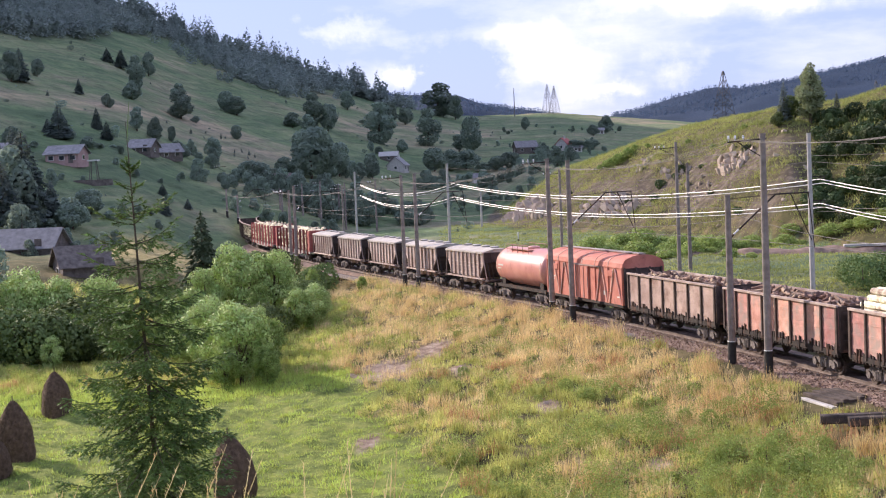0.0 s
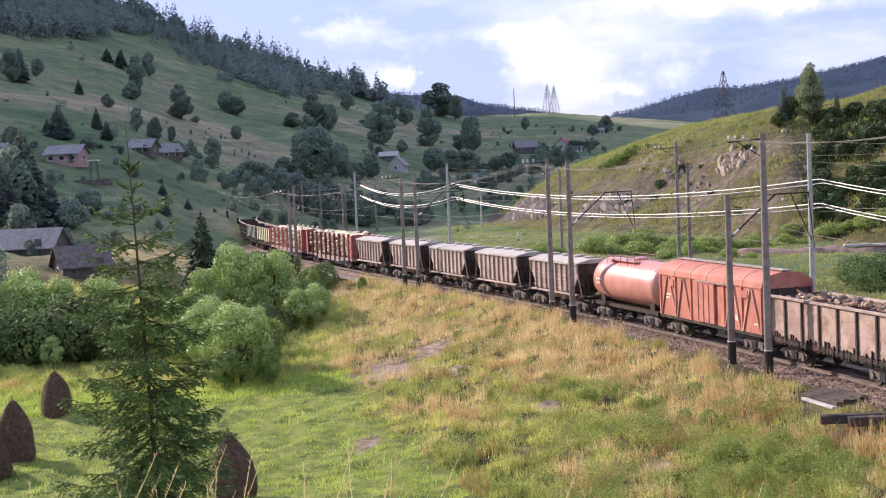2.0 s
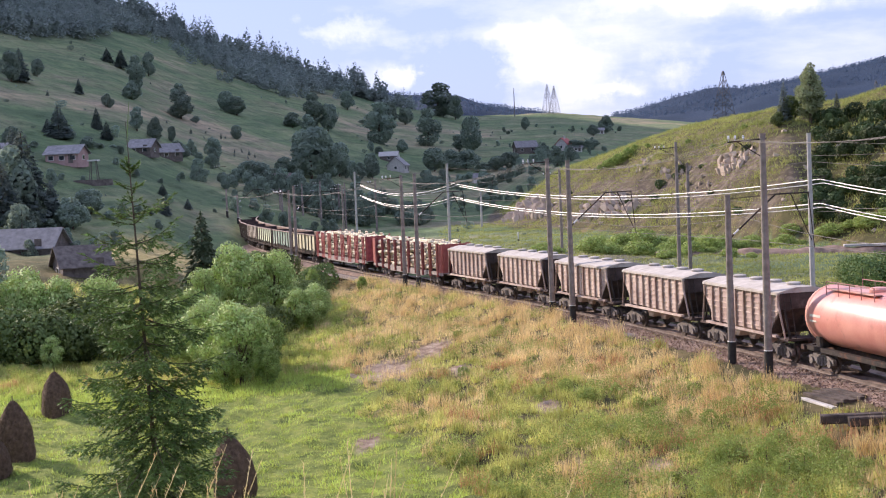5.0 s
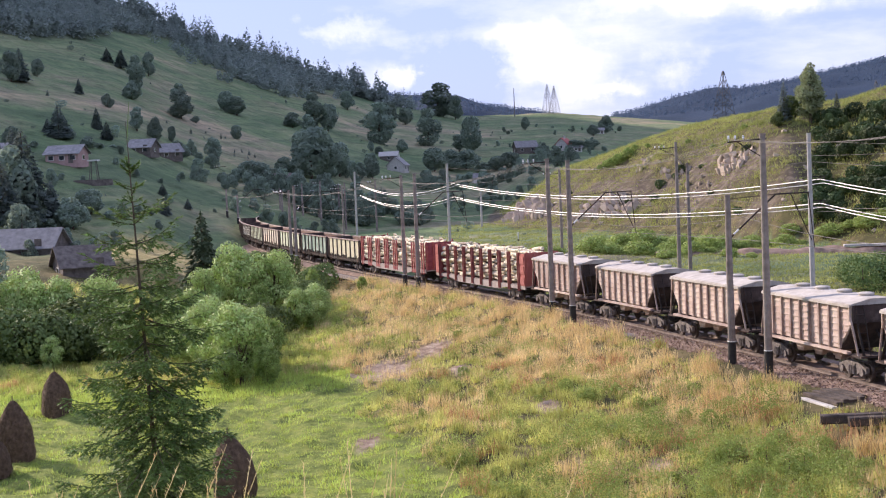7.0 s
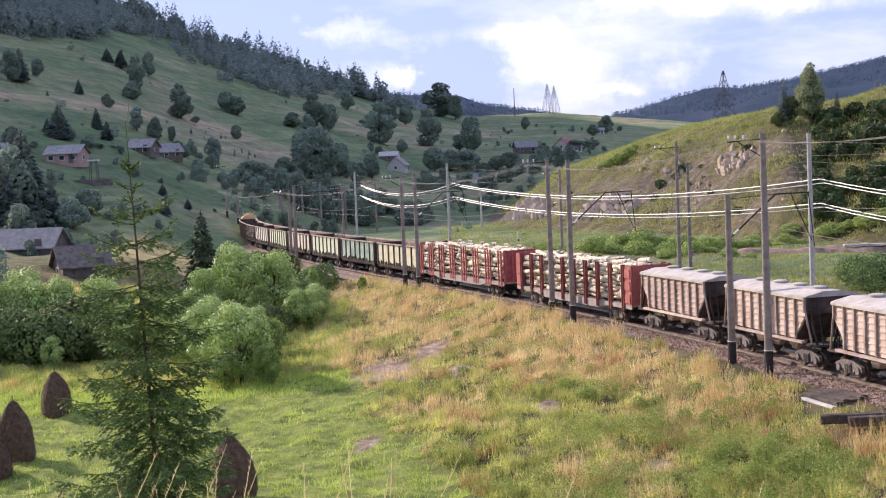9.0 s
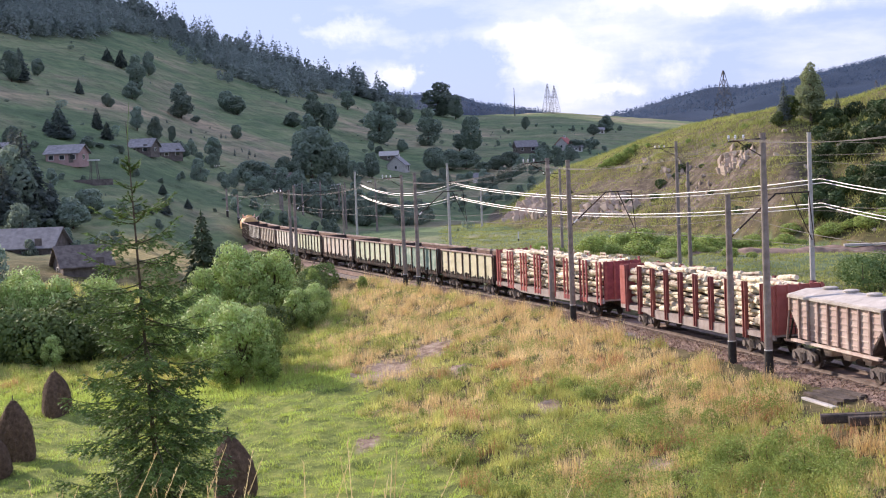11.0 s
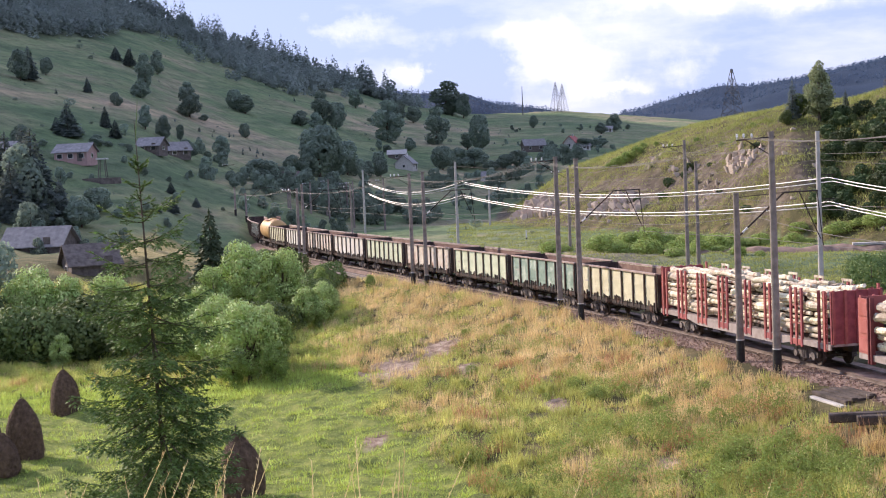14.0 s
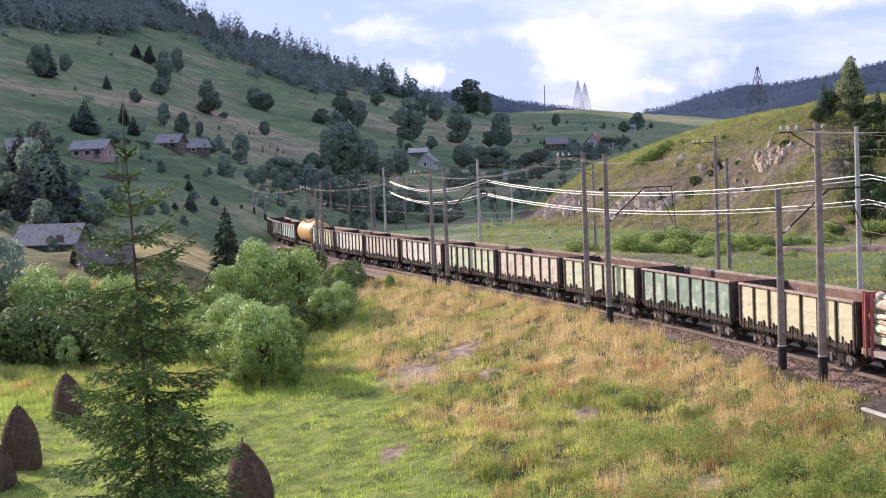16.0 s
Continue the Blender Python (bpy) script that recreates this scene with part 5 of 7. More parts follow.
    for sy in (1, -1):
        ya, yb = sorted((sy * 1.4, sy * 1.5))
        part("side_beam", Build().prism_y([(-half, 1.06), (-6.5, 1.06), (-5.0, 0.82), (5.0, 0.82), (6.5, 1.06), (half, 1.06), (half, 1.34), (-half, 1.34)], ya, yb), M["deck"], wg, "pale fish-bellied side beam")
    z_top = 3.95
    x0, x1 = (-half + 1.2, half - 1.2) if red_ends else (-half + 0.5, half - 0.5)
    pitch = 2.05 if red_ends else 2.75
    count = int(round((x1 - x0) / pitch))
    for sy in (1, -1):
        ya, yb = sorted((sy * 1.38, sy * 1.5))
        fa, fb = sorted((sy * 1.38, sy * 1.6))
        for i in range(count + 1):
            x = x0 + (x1 - x0) * i / count
            if red_ends:
                # channel-section stake: web and two flanges
                b = Build().box(x - 0.13, x + 0.13, ya, yb, 0.95, z_top)
                b.box(x - 0.17, x - 0.1, fa, fb, 0.9, z_top + 0.03).box(x + 0.1, x + 0.17, fa, fb, 0.9, z_top + 0.03)
                part("stake", b, M["stake_dark"], wg)
                continue
            for dx in (-0.56, 0.0, 0.56):
                if abs(x + dx) > half - 0.3:
                    continue
                part("stake", Build().box(x + dx - 0.08, x + dx + 0.08, *sorted((sy * 1.44, sy * 1.54)), 0.95, z_top + (0.22 if sy > 0 and dx == 0 else 0.0)), M["stake"], wg)
            if abs(x) < half - 0.6:
                part("foot_plate", Build().box(x - 0.5, x + 0.5, *sorted((sy * 1.46, sy * 1.51)), 1.0, 1.3), M["stake"], wg)
                for zz in (2.1, 3.0):
                    part("stake_bar", Build().box(x - 0.5, x + 0.5, *sorted((sy * 1.47, sy * 1.51)), zz, zz + 0.045), M["stake"], wg)
                if sy > 0:
                    part("batten", Build().box(x - 0.5, x + 0.5, 1.4, 1.46, z_top + 0.12, z_top + 0.24).box(x - 0.46, x - 0.36, 1.4, 1.46, z_top - 0.2, z_top + 0.12).box(x + 0.36, x + 0.46, 1.4, 1.46, z_top - 0.2, z_top + 0.12), M["bark"], wg, "pale wooden batten across the stakes")
    # logs: crooked, three radii, laid in staggered courses
    logs = []
    for k, r in enumerate((0.1, 0.125, 0.15, 0.17, 0.135, 0.115)):
        b = Build()
        bend, prev = rng.uniform(-0.12, 0.12), None
        for q in range(4):
            u = -1 + 2 * q / 4
            a = (u, bend * (1 - u * u) * 0.5, 0.04 * math.sin(3 * u + k))
            v = u + 0.5
            c = (v, bend * (1 - v * v) * 0.5, 0.04 * math.sin(3 * v + k))
            b.rod(a, c, r * (1 - 0.12 * u), r * (1 - 0.12 * v), 8, cap=q in (0, 3))
        logs.append(b.mesh("log", M["bark"]))

    def lay(x, y, z, ln, rr, rx, ry, rz):
        ob = part("log", logs[rng.randrange(6)], None, wg)
        ob.matrix_basis = Matrix.Translation((x, y, z)) @ Euler((rx, radians(ry), radians(rz))).to_matrix().to_4x4() @ Matrix.Diagonal((ln, rr, rr, 1))

    z = 1.62
    for row in range(9):
        x = x0 + rng.uniform(-0.1, 0.5)
        while x < x1 - 0.6:
            ln = min(rng.uniform(0.95, 1.75), (x1 + 0.1 - x) / 2)
            lay(x + ln, -1.13 + rng.uniform(-0.14, 0.12), z + rng.uniform(-0.05, 0.06), ln, rng.uniform(0.75, 1.4), rng.uniform(0, 6), rng.uniform(-4, 4), rng.uniform(-4, 4))
            x += 2 * ln + rng.uniform(0.02, 0.3)
        z += 0.255
    for y in (-0.95, -0.65, -0.3, 0.0, 0.35, 0.7, 1.05):
        x = x0 + rng.uniform(0, 0.6)
        while x < x1 - 0.5:
            ln = min(rng.uniform(0.8, 1.4), (x1 + 0.2 - x) / 2)
            lay(x + ln, y + rng.uniform(-0.1, 0.1), 3.78 + rng.uniform(-0.08, 0.16) + 0.12 * math.sin(x * 1.3), ln, rng.uniform(0.8, 1.2), rng.uniform(0, 6), rng.uniform(-7, 7), rng.uniform(-12, 12))
            x += 2 * ln + rng.uniform(-0.1, 0.3)
    for row in range(7):
        lay(rng.uniform(-3, 3), 1.15, 1.6 + row * 0.32, rng.uniform(2, 4), 1.3, 0, 0, 0)
    # solid dark block behind the logs; its colour supplies the gaps' shade
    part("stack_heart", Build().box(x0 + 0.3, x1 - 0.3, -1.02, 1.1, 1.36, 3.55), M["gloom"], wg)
    for sx in (1, -1):
        lo, hi = sorted((sx * half, sx * (half - 0.12)))
        mat = M["log_end_wall"] if red_ends else M["stake"]
        wall = part("end_wall", Build().box(lo, hi, -1.42, 1.42, 1.34, 3.95), mat, wg, "bright red steel end wall" if red_ends else "dark red end wall")
        for y in (-1.3, -0.65, 0, 0.65, 1.3):
            lo2, hi2 = sorted((sx * (half + 0.003), sx * (half + 0.09)))
            part("end_rib", Build().box(lo2, hi2, y - 0.07, y + 0.07, 1.34, 4.0), mat, wall)
        if red_ends:
            for sy in (1, -1):
                lo2, hi2 = sorted((sx * half, sx * (half - 1.05)))
                w = Build().box(lo2, hi2, *sorted((sy * 1.42, sy * 1.5)), 1.3, 3.9)
                for zc in (1.75, 2.6, 3.4):
                    w.prism_y([(lo2 + 0.1, zc - 0.3), (hi2 - 0.1, zc - 0.3), (hi2 - 0.16, zc + 0.3), (lo2 + 0.16, zc + 0.3)], *sorted((sy * 1.5, sy * 1.55)))
                part("wing", w, mat, wall)
        else:
            b = Build().rod((sx * (half - 0.25), -1.5, 1.0), (sx * (half - 0.25), -1.5, 3.9), 0.025, 0.025, 5).rod((sx * (half - 0.65), -1.5, 1.0), (sx * (half - 0.65), -1.5, 3.9), 0.025, 0.025, 5)
            for k in range(9):
                b.rod((sx * (half - 0.25), -1.5, 1.2 + k * 0.31), (sx * (half - 0.65), -1.5, 1.2 + k * 0.31), 0.02, 0.02, 5)
            part("ladder", b, M["stake"], wg)
    return wg


def markings(wagon, bars, mat):
    """Plain pale bars where the wagon carries small stencilled writing: (x, z, length, height, offset)."""
    for x, z, ln, h, off in bars:
        part("marking", Build().box(x, x + ln, -off - 0.006, -off - 0.002, z, z + h), mat, wagon, "small pale stencilled marking")


SPEED = 9.73        # metres a second
TRAIN = []          # (wagon, arc length of its middle at the start, distance between bogies)


def make_train():
    add = lambda w, s, base: TRAIN.append((w, s, base))
    add(gondola("rust_red", "rust-red open wagon heaped with round logs", 8, "logs", seed=1), -7.3, 8.65)
    add(gondola("rust_red", "patched rust-red open wagon full of scrap wood", 8, "scrap", seed=2), 6.6, 8.65)
    add(gondola("rust_brown", "dusty brown open wagon full of scrap wood", 7, "scrap", seed=3), 20.5, 8.65)
    box = boxcar()
    markings(box, [(-5.9, 2.5, 0.7, 0.1, 1.48), (-5.9, 2.3, 0.5, 0.08, 1.48), (3.5, 1.75, 0.45, 0.3, 1.48), (5.75, 1.7, 0.6, 0.1, 1.48)], M["chalk"])
    add(box, 34.5, 10.0)
    red = tank("tank_red", "salmon-red tank wagon with a railed walkway")
    markings(red, [(-4.2, 2.75, 1.1, 0.13, 1.5), (-4.2, 2.5, 0.7, 0.09, 1.505)], M["chalk"])
    add(red, 47.4, 7.8)
    h = hopper("brown cement hopper wagon dusted grey, round roof hatches")
    for i in range(5):
        add(h if i == 0 else copy_thing(h, pose(0, 0, 0)), 59.55 + 12.02 * i, 7.8)
    add(log_flat("log wagon with bright red end walls, stacked with pale logs", 5, True), 124.7, 14.7)
    add(log_flat("log wagon with dark red stakes, stacked with pale logs", 6, False), 148.8, 14.7)
    order = [("cream", "cream-painted empty open wagon", 7), ("green", "worn sea-green empty open wagon", 7), ("mint", "light green empty open wagon", 7),
             ("beige", "rust-streaked beige empty open wagon", 7), ("mint", "pale green empty open wagon", 8), ("chalk", "chalky grey empty open wagon", 7),
             ("beige", "beige-brown ribbed empty open wagon", 9), ("chalk", "pale grey empty open wagon", 8), ("cream", "dull cream empty open wagon", 8)]
    for i, (c, lab, n) in enumerate(order):
        g = gondola(c, lab, n, seed=10 + i)
        markings(g, [(-5.6, 2.3, 0.55, 0.11, 1.463), (2.4, 2.0, 0.6, 0.09, 1.463)], M["hopper_roof"])
        add(g, 166.3 + 13.92 * i, 8.65)
    add(tank("tank_yellow", "ochre-yellow tank wagon with dark bands"), 290.8, 7.8)
    for i in range(3):
        add(gondola("steel_blue" if i != 1 else "green", "grey-blue empty open wagon" if i != 1 else "grey-green empty open wagon", 7, seed=30 + i), 303.8 + 13.92 * i, 8.65)


def wagon_pose(s, base):
    """A wagon's pose with both bogies on the line, nose towards falling arc length."""
    a, b = Vector(on_line(s - base / 2)), Vector(on_line(s + base / 2))
    d = a - b
    return pose((a.x + b.x) / 2, (a.y + b.y) / 2, 0, 0, 0, math.degrees(math.atan2(d.y, d.x)))


make_train()


# ------------------------------------------------------------------ trees
def leaf_quads(rng, centres, radii, per, size, squash=0.8):
    """Loose leaves scattered round clump centres; returns corners of quads."""
    n = len(centres) * per
    c = np.repeat(centres, per, 0)
    r = np.repeat(radii, per)
    d = rng.normal(size=(n, 3))
    d /= np.linalg.norm(d, axis=1, keepdims=True)
    p = c + d * (r * rng.uniform(0.45, 1.0, n) ** 0.6)[:, None] * np.array([1, 1, squash])
    a = rng.normal(size=(n, 3)) + d * 0.6
    a /= np.linalg.norm(a, axis=1, keepdims=True)
    b = np.cross(a, rng.normal(size=(n, 3)) + d * 1.2)
    b /= np.linalg.norm(b, axis=1, keepdims=True) + 1e-6
    s = size * rng.uniform(0.6, 1.35, n)[:, None]
    return np.stack([p - a * s * 0.5, p + b * s * 0.22, p + a * s * 0.5, p - b * s * 0.22], 1)


def crown_lobes(rng, h, spread, m, low=0.05, cone=0.3, mass=1.0):
    """Centres and radii of the rounded masses that make up a broadleaf crown."""
    u = rng.normal(size=(m, 3))
    u /= np.linalg.norm(u, axis=1, keepdims=True)
    u *= rng.uniform(0.35, 1.0, (m, 1)) ** 0.5
    half = h * (1 - low) / 2
    r = spread * mass * rng.uniform(0.3, 0.5, m)
    wide = 1.0 - cone * np.clip(u[:, 2] + 0.4, 0, 1.4)
    c = np.stack([u[:, 0] * spread * 0.66 * wide, u[:, 1] * spread * 0.66 * wide, h * low + half + u[:, 2] * (half - 0.36 * spread)], 1)
    return c, r * (0.75 + 0.25 * wide)


def crown_leaves(rng, c, r, n, size, width=0.42, loose=0.5, rise=0.0, fringe=0.16):
    """Leaf sprays laid over the outside of the lobes, so that each mass is rounded but ragged; corners of quads."""
    k = rng.choice(len(r), n * 3, p=r ** 2 / np.sum(r ** 2))
    d = rng.normal(size=(n * 3, 3))
    d /= np.linalg.norm(d, axis=1, keepdims=True)
    p = c[k] + d * (r[k] * rng.uniform(1.0 - fringe, 1.0 + fringe, n * 3))[:, None]
    out = np.ones(len(p), bool)
    for i in range(len(r)):
        out &= (k == i) | (((p - c[i]) ** 2).sum(1) > (0.86 * r[i]) ** 2)
    p, d = p[out][:n], d[out][:n]
    m = len(p)
    nrm = d + rng.normal(size=(m, 3)) * loose
    nrm /= np.linalg.norm(nrm, axis=1, keepdims=True)
    a = rng.normal(size=(m, 3)) + np.array([0, 0, rise])
    a -= nrm * (a * nrm).sum(1, keepdims=True)
    a /= np.linalg.norm(a, axis=1, keepdims=True) + 1e-6
    b = np.cross(nrm, a)
    s = size * rng.uniform(0.6, 1.35, m)[:, None]
    return np.stack([p - a * s * 0.5, p + b * s * width, p + a * s * 0.5, p - b * s * width], 1)


def spire_leaves(rng, h, r, n, tiers, size):
    """Overlapping drooping sprays of a conifer's spire; corners of quads."""
    u = 1 - rng.uniform(0, 1, n) ** 0.58
    a = rng.uniform(0, 6.283, n)
    t = u * tiers
    step = 1 - (t + 0.35 * np.sin(2 * a + 1.7 * np.floor(t))) % 1.0
    side = 1 + 0.16 * np.sin(3 * a + 2.3 * np.floor(t)) + 0.1 * np.sin(7 * a + 1.1 * np.floor(t))
    rad = r * (1 - u) ** 0.78 * (0.66 + 0.36 * step) * side * rng.uniform(0.72, 1.06, n) + 0.02 * r
    o = np.stack([np.cos(a), np.sin(a), np.zeros(n)], 1)
    p = o * rad[:, None] + np.array([0, 0, 1.0]) * (h * (0.02 + 0.97 * u))[:, None]
    d = o + np.array([0, 0, 1.0]) * rng.uniform(-0.95, -0.1, n)[:, None] + rng.normal(size=(n, 3)) * 0.25
    d /= np.linalg.norm(d, axis=1, keepdims=True)
    w = np.cross(d, o * 0.3 + np.array([0, 0, 1.0]) + rng.normal(size=(n, 3)) * 0.35)
    w /= np.linalg.norm(w, axis=1, keepdims=True) + 1e-6
    s = (size * (0.45 + 0.55 * (1 - u)) * rng.uniform(0.7, 1.3, n))[:, None]
    tip = np.array([[[0.012 * h, 0, 0.93 * h], [0, 0.012 * h, 0.93 * h], [-0.012 * h, 0, 0.93 * h], [0, 0, 1.02 * h]]])
    return np.concatenate([np.stack([p - d * s * 0.5, p + w * s * 0.34, p + d * s * 0.5, p - w * s * 0.34], 1), tip], 0)


def round_tree(name, label, h, spread, lobes, leaves, leaf, material, seed, group="", category="tree", low=0.05, cone=0.3, rise=0.0, loose=0.5, limbs=0, width=0.42, fringe=0.16, mass=1.0):
    """Tapered trunk, limbs and a crown of rounded leafy masses."""
    rng = np.random.RandomState(seed)
    ob = thing(name, label, category, group)
    c, r = crown_lobes(rng, h, spread, lobes, low, cone, mass)
    part("trunk", Build().rod((0, 0, -0.4), (0.01 * h, 0, h * 0.35), 0.02 * h + 0.03, 0.014 * h + 0.02, 8).rod((0.01 * h, 0, h * 0.35), (0, 0.02 * h, h * 0.8), 0.014 * h + 0.02, 0.01, 7), M["trunk"], ob)
    for i in range(min(limbs, lobes)):
        part("limb", Build().rod((0.01 * h, 0, h * (0.15 + 0.2 * rng.rand())), tuple(c[i]), 0.012 * h + 0.01, 0.008, 5, cap=False), M["trunk"], ob)
    part("crown", soup("crown", crown_leaves(rng, c, r, leaves, leaf, width, loose, rise, fringe), 4, material), None, ob)
    return ob


def spire_tree(name, label, h, r, leaves, tiers, leaf, seed, group="", material=None):
    rng = np.random.RandomState(seed)
    ob = thing(name, label, "tree", group)
    part("trunk", Build().rod((0, 0, -0.5), (0, 0, h * 0.95), 0.018 * h, 0.004 * h, 7), M["trunk"], ob)
    part("crown", soup("crown", spire_leaves(rng, h, r, leaves, tiers, leaf), 4, material or M["conifer"]), None, ob)
    return ob


def place_on_land(src, x, y, scale, turn, sink=0.0, tall=None):
    """Puts a tree, or a copy of it, on the land; tall: a scale of its own for the height."""
    m = pose(x, y, land_z(x, y) - sink, 0, 0, turn) @ Matrix.Diagonal((scale, scale, tall or scale, 1))
    if src.name not in USED:
        USED.add(src.name)
        src.matrix_basis = m
        return src
    return copy_thing(src, m)


USED = set()


def make_hill_trees():
    rng = random.Random(4)
    grp = "trees on the slopes"
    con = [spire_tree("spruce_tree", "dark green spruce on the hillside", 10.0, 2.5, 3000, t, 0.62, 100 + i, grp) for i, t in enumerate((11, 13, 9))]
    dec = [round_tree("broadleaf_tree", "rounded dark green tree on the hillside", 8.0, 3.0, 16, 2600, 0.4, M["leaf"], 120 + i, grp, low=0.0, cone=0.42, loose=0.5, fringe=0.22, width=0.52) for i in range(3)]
    col = [round_tree("poplar_tree", "tall narrow tree on the hillside, greyed by painted haze", 10.0, 2.5, 20, 2600, 0.4, M["leaf"], 126 + i, grp, low=0.0, cone=0.5, loose=0.5, fringe=0.22, width=0.52) for i in range(2)]
    spires = [(-113.6, 388.7, 8.8, 2.2), (-99.3, 394.9, 4.1, 1.1), (-122.6, 532.2, 5.5, 1.7), (-116.2, 525.6, 6.7, 1.9), (-78.2, 325.5, 4.9, 1.2), (-72.5, 310.5, 4.2, 1.1),
              (-81.6, 296.8, 7.2, 1.9), (-78.4, 293.5, 7.1, 2.0), (-29.2, 767.9, 15.9, 2.4), (-58.7, 199.5, 13.6, 2.8), (-56.8, 206.3, 10.4, 2.2), (-59.7, 192.9, 8.7, 1.9),
              (-57.7, 202.9, 12.6, 2.4), (-50.5, 257.1, 4.7, 1.5), (-45.9, 234.5, 5.6, 1.6), (-47.3, 229.1, 3.1, 1.0), (-45.1, 251.9, 3.5, 1.1), (-61.5, 205.0, 12.4, 2.5), (-63.0, 199.0, 8.6, 2.2), (-55.0, 201.0, 6.6, 1.9), (-65.0, 208.0, 10.8, 2.4), (-58.0, 210.0, 9.4, 2.3)]
    for x, y, h, w in spires:
        place_on_land(rng.choice(con), x, y, w / 1.9, rng.uniform(0, 360), 0.15, h / 9.4)
    narrow = [(-96.0, 456.1, 11.4, 2.6), (-74.4, 351.0, 5.9, 1.5), (-89.9, 494.1, 5.1, 1.6), (-73.8, 523.3, 10.6, 3.6), (-49.9, 572.5, 10.5, 2.5), (-47.0, 743.8, 14.8, 3.7),
              (-24.3, 589.4, 12.9, 3.6), (1.0, 871.4, 15.3, 5.6), (-4.3, 613.9, 12.2, 3.2), (8.6, 596.9, 10.7, 3.1)]
    for x, y, h, w in narrow:
        place_on_land(rng.choice(col), x, y, w / 1.8, rng.uniform(0, 360), 0.15, h / 8.8)
    upper = [(-114.4, 383.3, 8.2, 2.3), (-116.2, 414.8, 4.0, 1.5), (-109.7, 543.5, 8.0, 2.4), (-92.5, 431.5, 3.8, 2.1), (-88.9, 383.3, 3.5, 1.4), (-77.3, 296.9, 4.6, 1.8),
             (-69.5, 348.0, 4.2, 1.5), (-68.9, 366.4, 3.2, 0.9), (-79.1, 438.5, 6.1, 3.2), (-76.1, 446.2, 3.7, 2.2), (-77.6, 524.7, 5.8, 2.7), (-61.5, 433.5, 3.5, 1.5),
             (-57.6, 362.4, 4.6, 1.7), (-59.7, 352.9, 3.1, 1.5), (-61.8, 345.5, 2.3, 1.2), (-57.3, 549.7, 3.1, 1.8), (-56.2, 548.8, 4.2, 2.7), (-44.5, 575.0, 8.5, 3.2),
             (-51.3, 559.4, 4.2, 2.2), (-35.9, 673.6, 3.2, 2.7), (-25.2, 745.1, 8.6, 4.5), (-17.3, 752.4, 6.9, 3.7), (10.8, 861.4, 10.3, 4.1), (-14.5, 561.8, 3.8, 1.9)]
    valley = [(13.8, 576.8, 11.5, 3.9), (-1.7, 501.0, 6.4, 3.6), (3.4, 514.0, 5.3, 3.7), (9.7, 521.9, 5.0, 4.0), (15.7, 514.8, 6.2, 4.1), (21.0, 516.6, 4.1, 2.7),
              (26.0, 514.3, 4.9, 3.1), (-26.1, 546.3, 3.1, 1.0), (-23.2, 543.5, 2.4, 1.3), (-35.4, 391.4, 10.9, 5.0), (-39.7, 385.0, 7.1, 3.2), (-29.4, 415.0, 7.6, 3.5),
              (-44.0, 334.1, 4.3, 3.1), (-24.6, 425.3, 6.6, 2.9), (-20.6, 431.5, 4.3, 2.1), (-42.2, 383.7, 3.7, 2.0), (-32.3, 396.7, 8.9, 3.5), (86.6, 732.7, 6.4, 3.2),
              (77.5, 708.6, 4.0, 2.3), (99.7, 778.4, 5.0, 2.2), (46.6, 756.3, 5.4, 1.8), (56.3, 581.2, 3.7, 3.5), (40.9, 560.5, 2.2, 2.9), (68.0, 635.3, 3.0, 3.3)]
    hamlet = [(-59.9, 198.1, 7.3, 2.6), (-56.6, 195.9, 2.0, 1.3), (-52.2, 200.2, 3.2, 1.8), (-54.4, 199.6, 1.8, 1.2), (-69.8, 291.7, 2.2, 1.4), (-68.7, 299.1, 1.6, 1.3),
              (-71.5, 289.2, 1.8, 1.2), (-81.0, 269.0, 2.9, 1.6), (-78.2, 274.0, 2.4, 1.4), (-53.5, 216.0, 3.0, 2.0), (-50.0, 213.0, 2.6, 1.7), (-64.0, 312.0, 2.4, 1.4), (-61.0, 332.0, 3.4, 1.8)]
    for x, y, h, w in upper + valley + hamlet:
        place_on_land(rng.choice(dec), x, y, w / 2.2, rng.uniform(0, 360), 0.3, h / 6.5)
    # young pines in rows and scrub strewn over the pasture
    sap = [spire_tree("sapling", "small dark conifer sapling on the pasture", 3.0, 0.8, 160, 5, 0.55, 140 + i, "saplings on the pasture") for i in range(2)]
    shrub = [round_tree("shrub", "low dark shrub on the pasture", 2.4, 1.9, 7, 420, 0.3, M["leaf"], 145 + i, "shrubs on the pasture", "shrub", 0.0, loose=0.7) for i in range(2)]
    pines = [(-70.3, 403.7), (-69.0, 421.2), (-64.5, 420.9), (-63.8, 425.1), (-67.1, 406.3), (-57.2, 396.8), (-56.0, 403.1), (-52.8, 392.4), (-68.2, 389.9), (-56.0, 387.9), (-53.1, 393.4),
             (-52.2, 401.6), (-56.6, 406.0), (-77.0, 403.4), (-72.8, 573.8), (-70.3, 619.2)]
    for x, y in pines:
        place_on_land(rng.choice(sap), x, y, rng.uniform(0.5, 0.75), rng.uniform(0, 360), 0.1)
    for i in range(190):
        a, d = radians(rng.uniform(-17.5, 6.5)), rng.uniform(240, 800)
        x, y = d * math.sin(a), d * math.cos(a)
        if float(wood_field(np.array([x]), np.array([y]))[0]) > 0.3:
            continue
        place_on_land(rng.choice(sap) if rng.random() < 0.25 else rng.choice(shrub), x, y, 0.3 + 0.9 * rng.random() ** 2, rng.uniform(0, 360), 0.1)
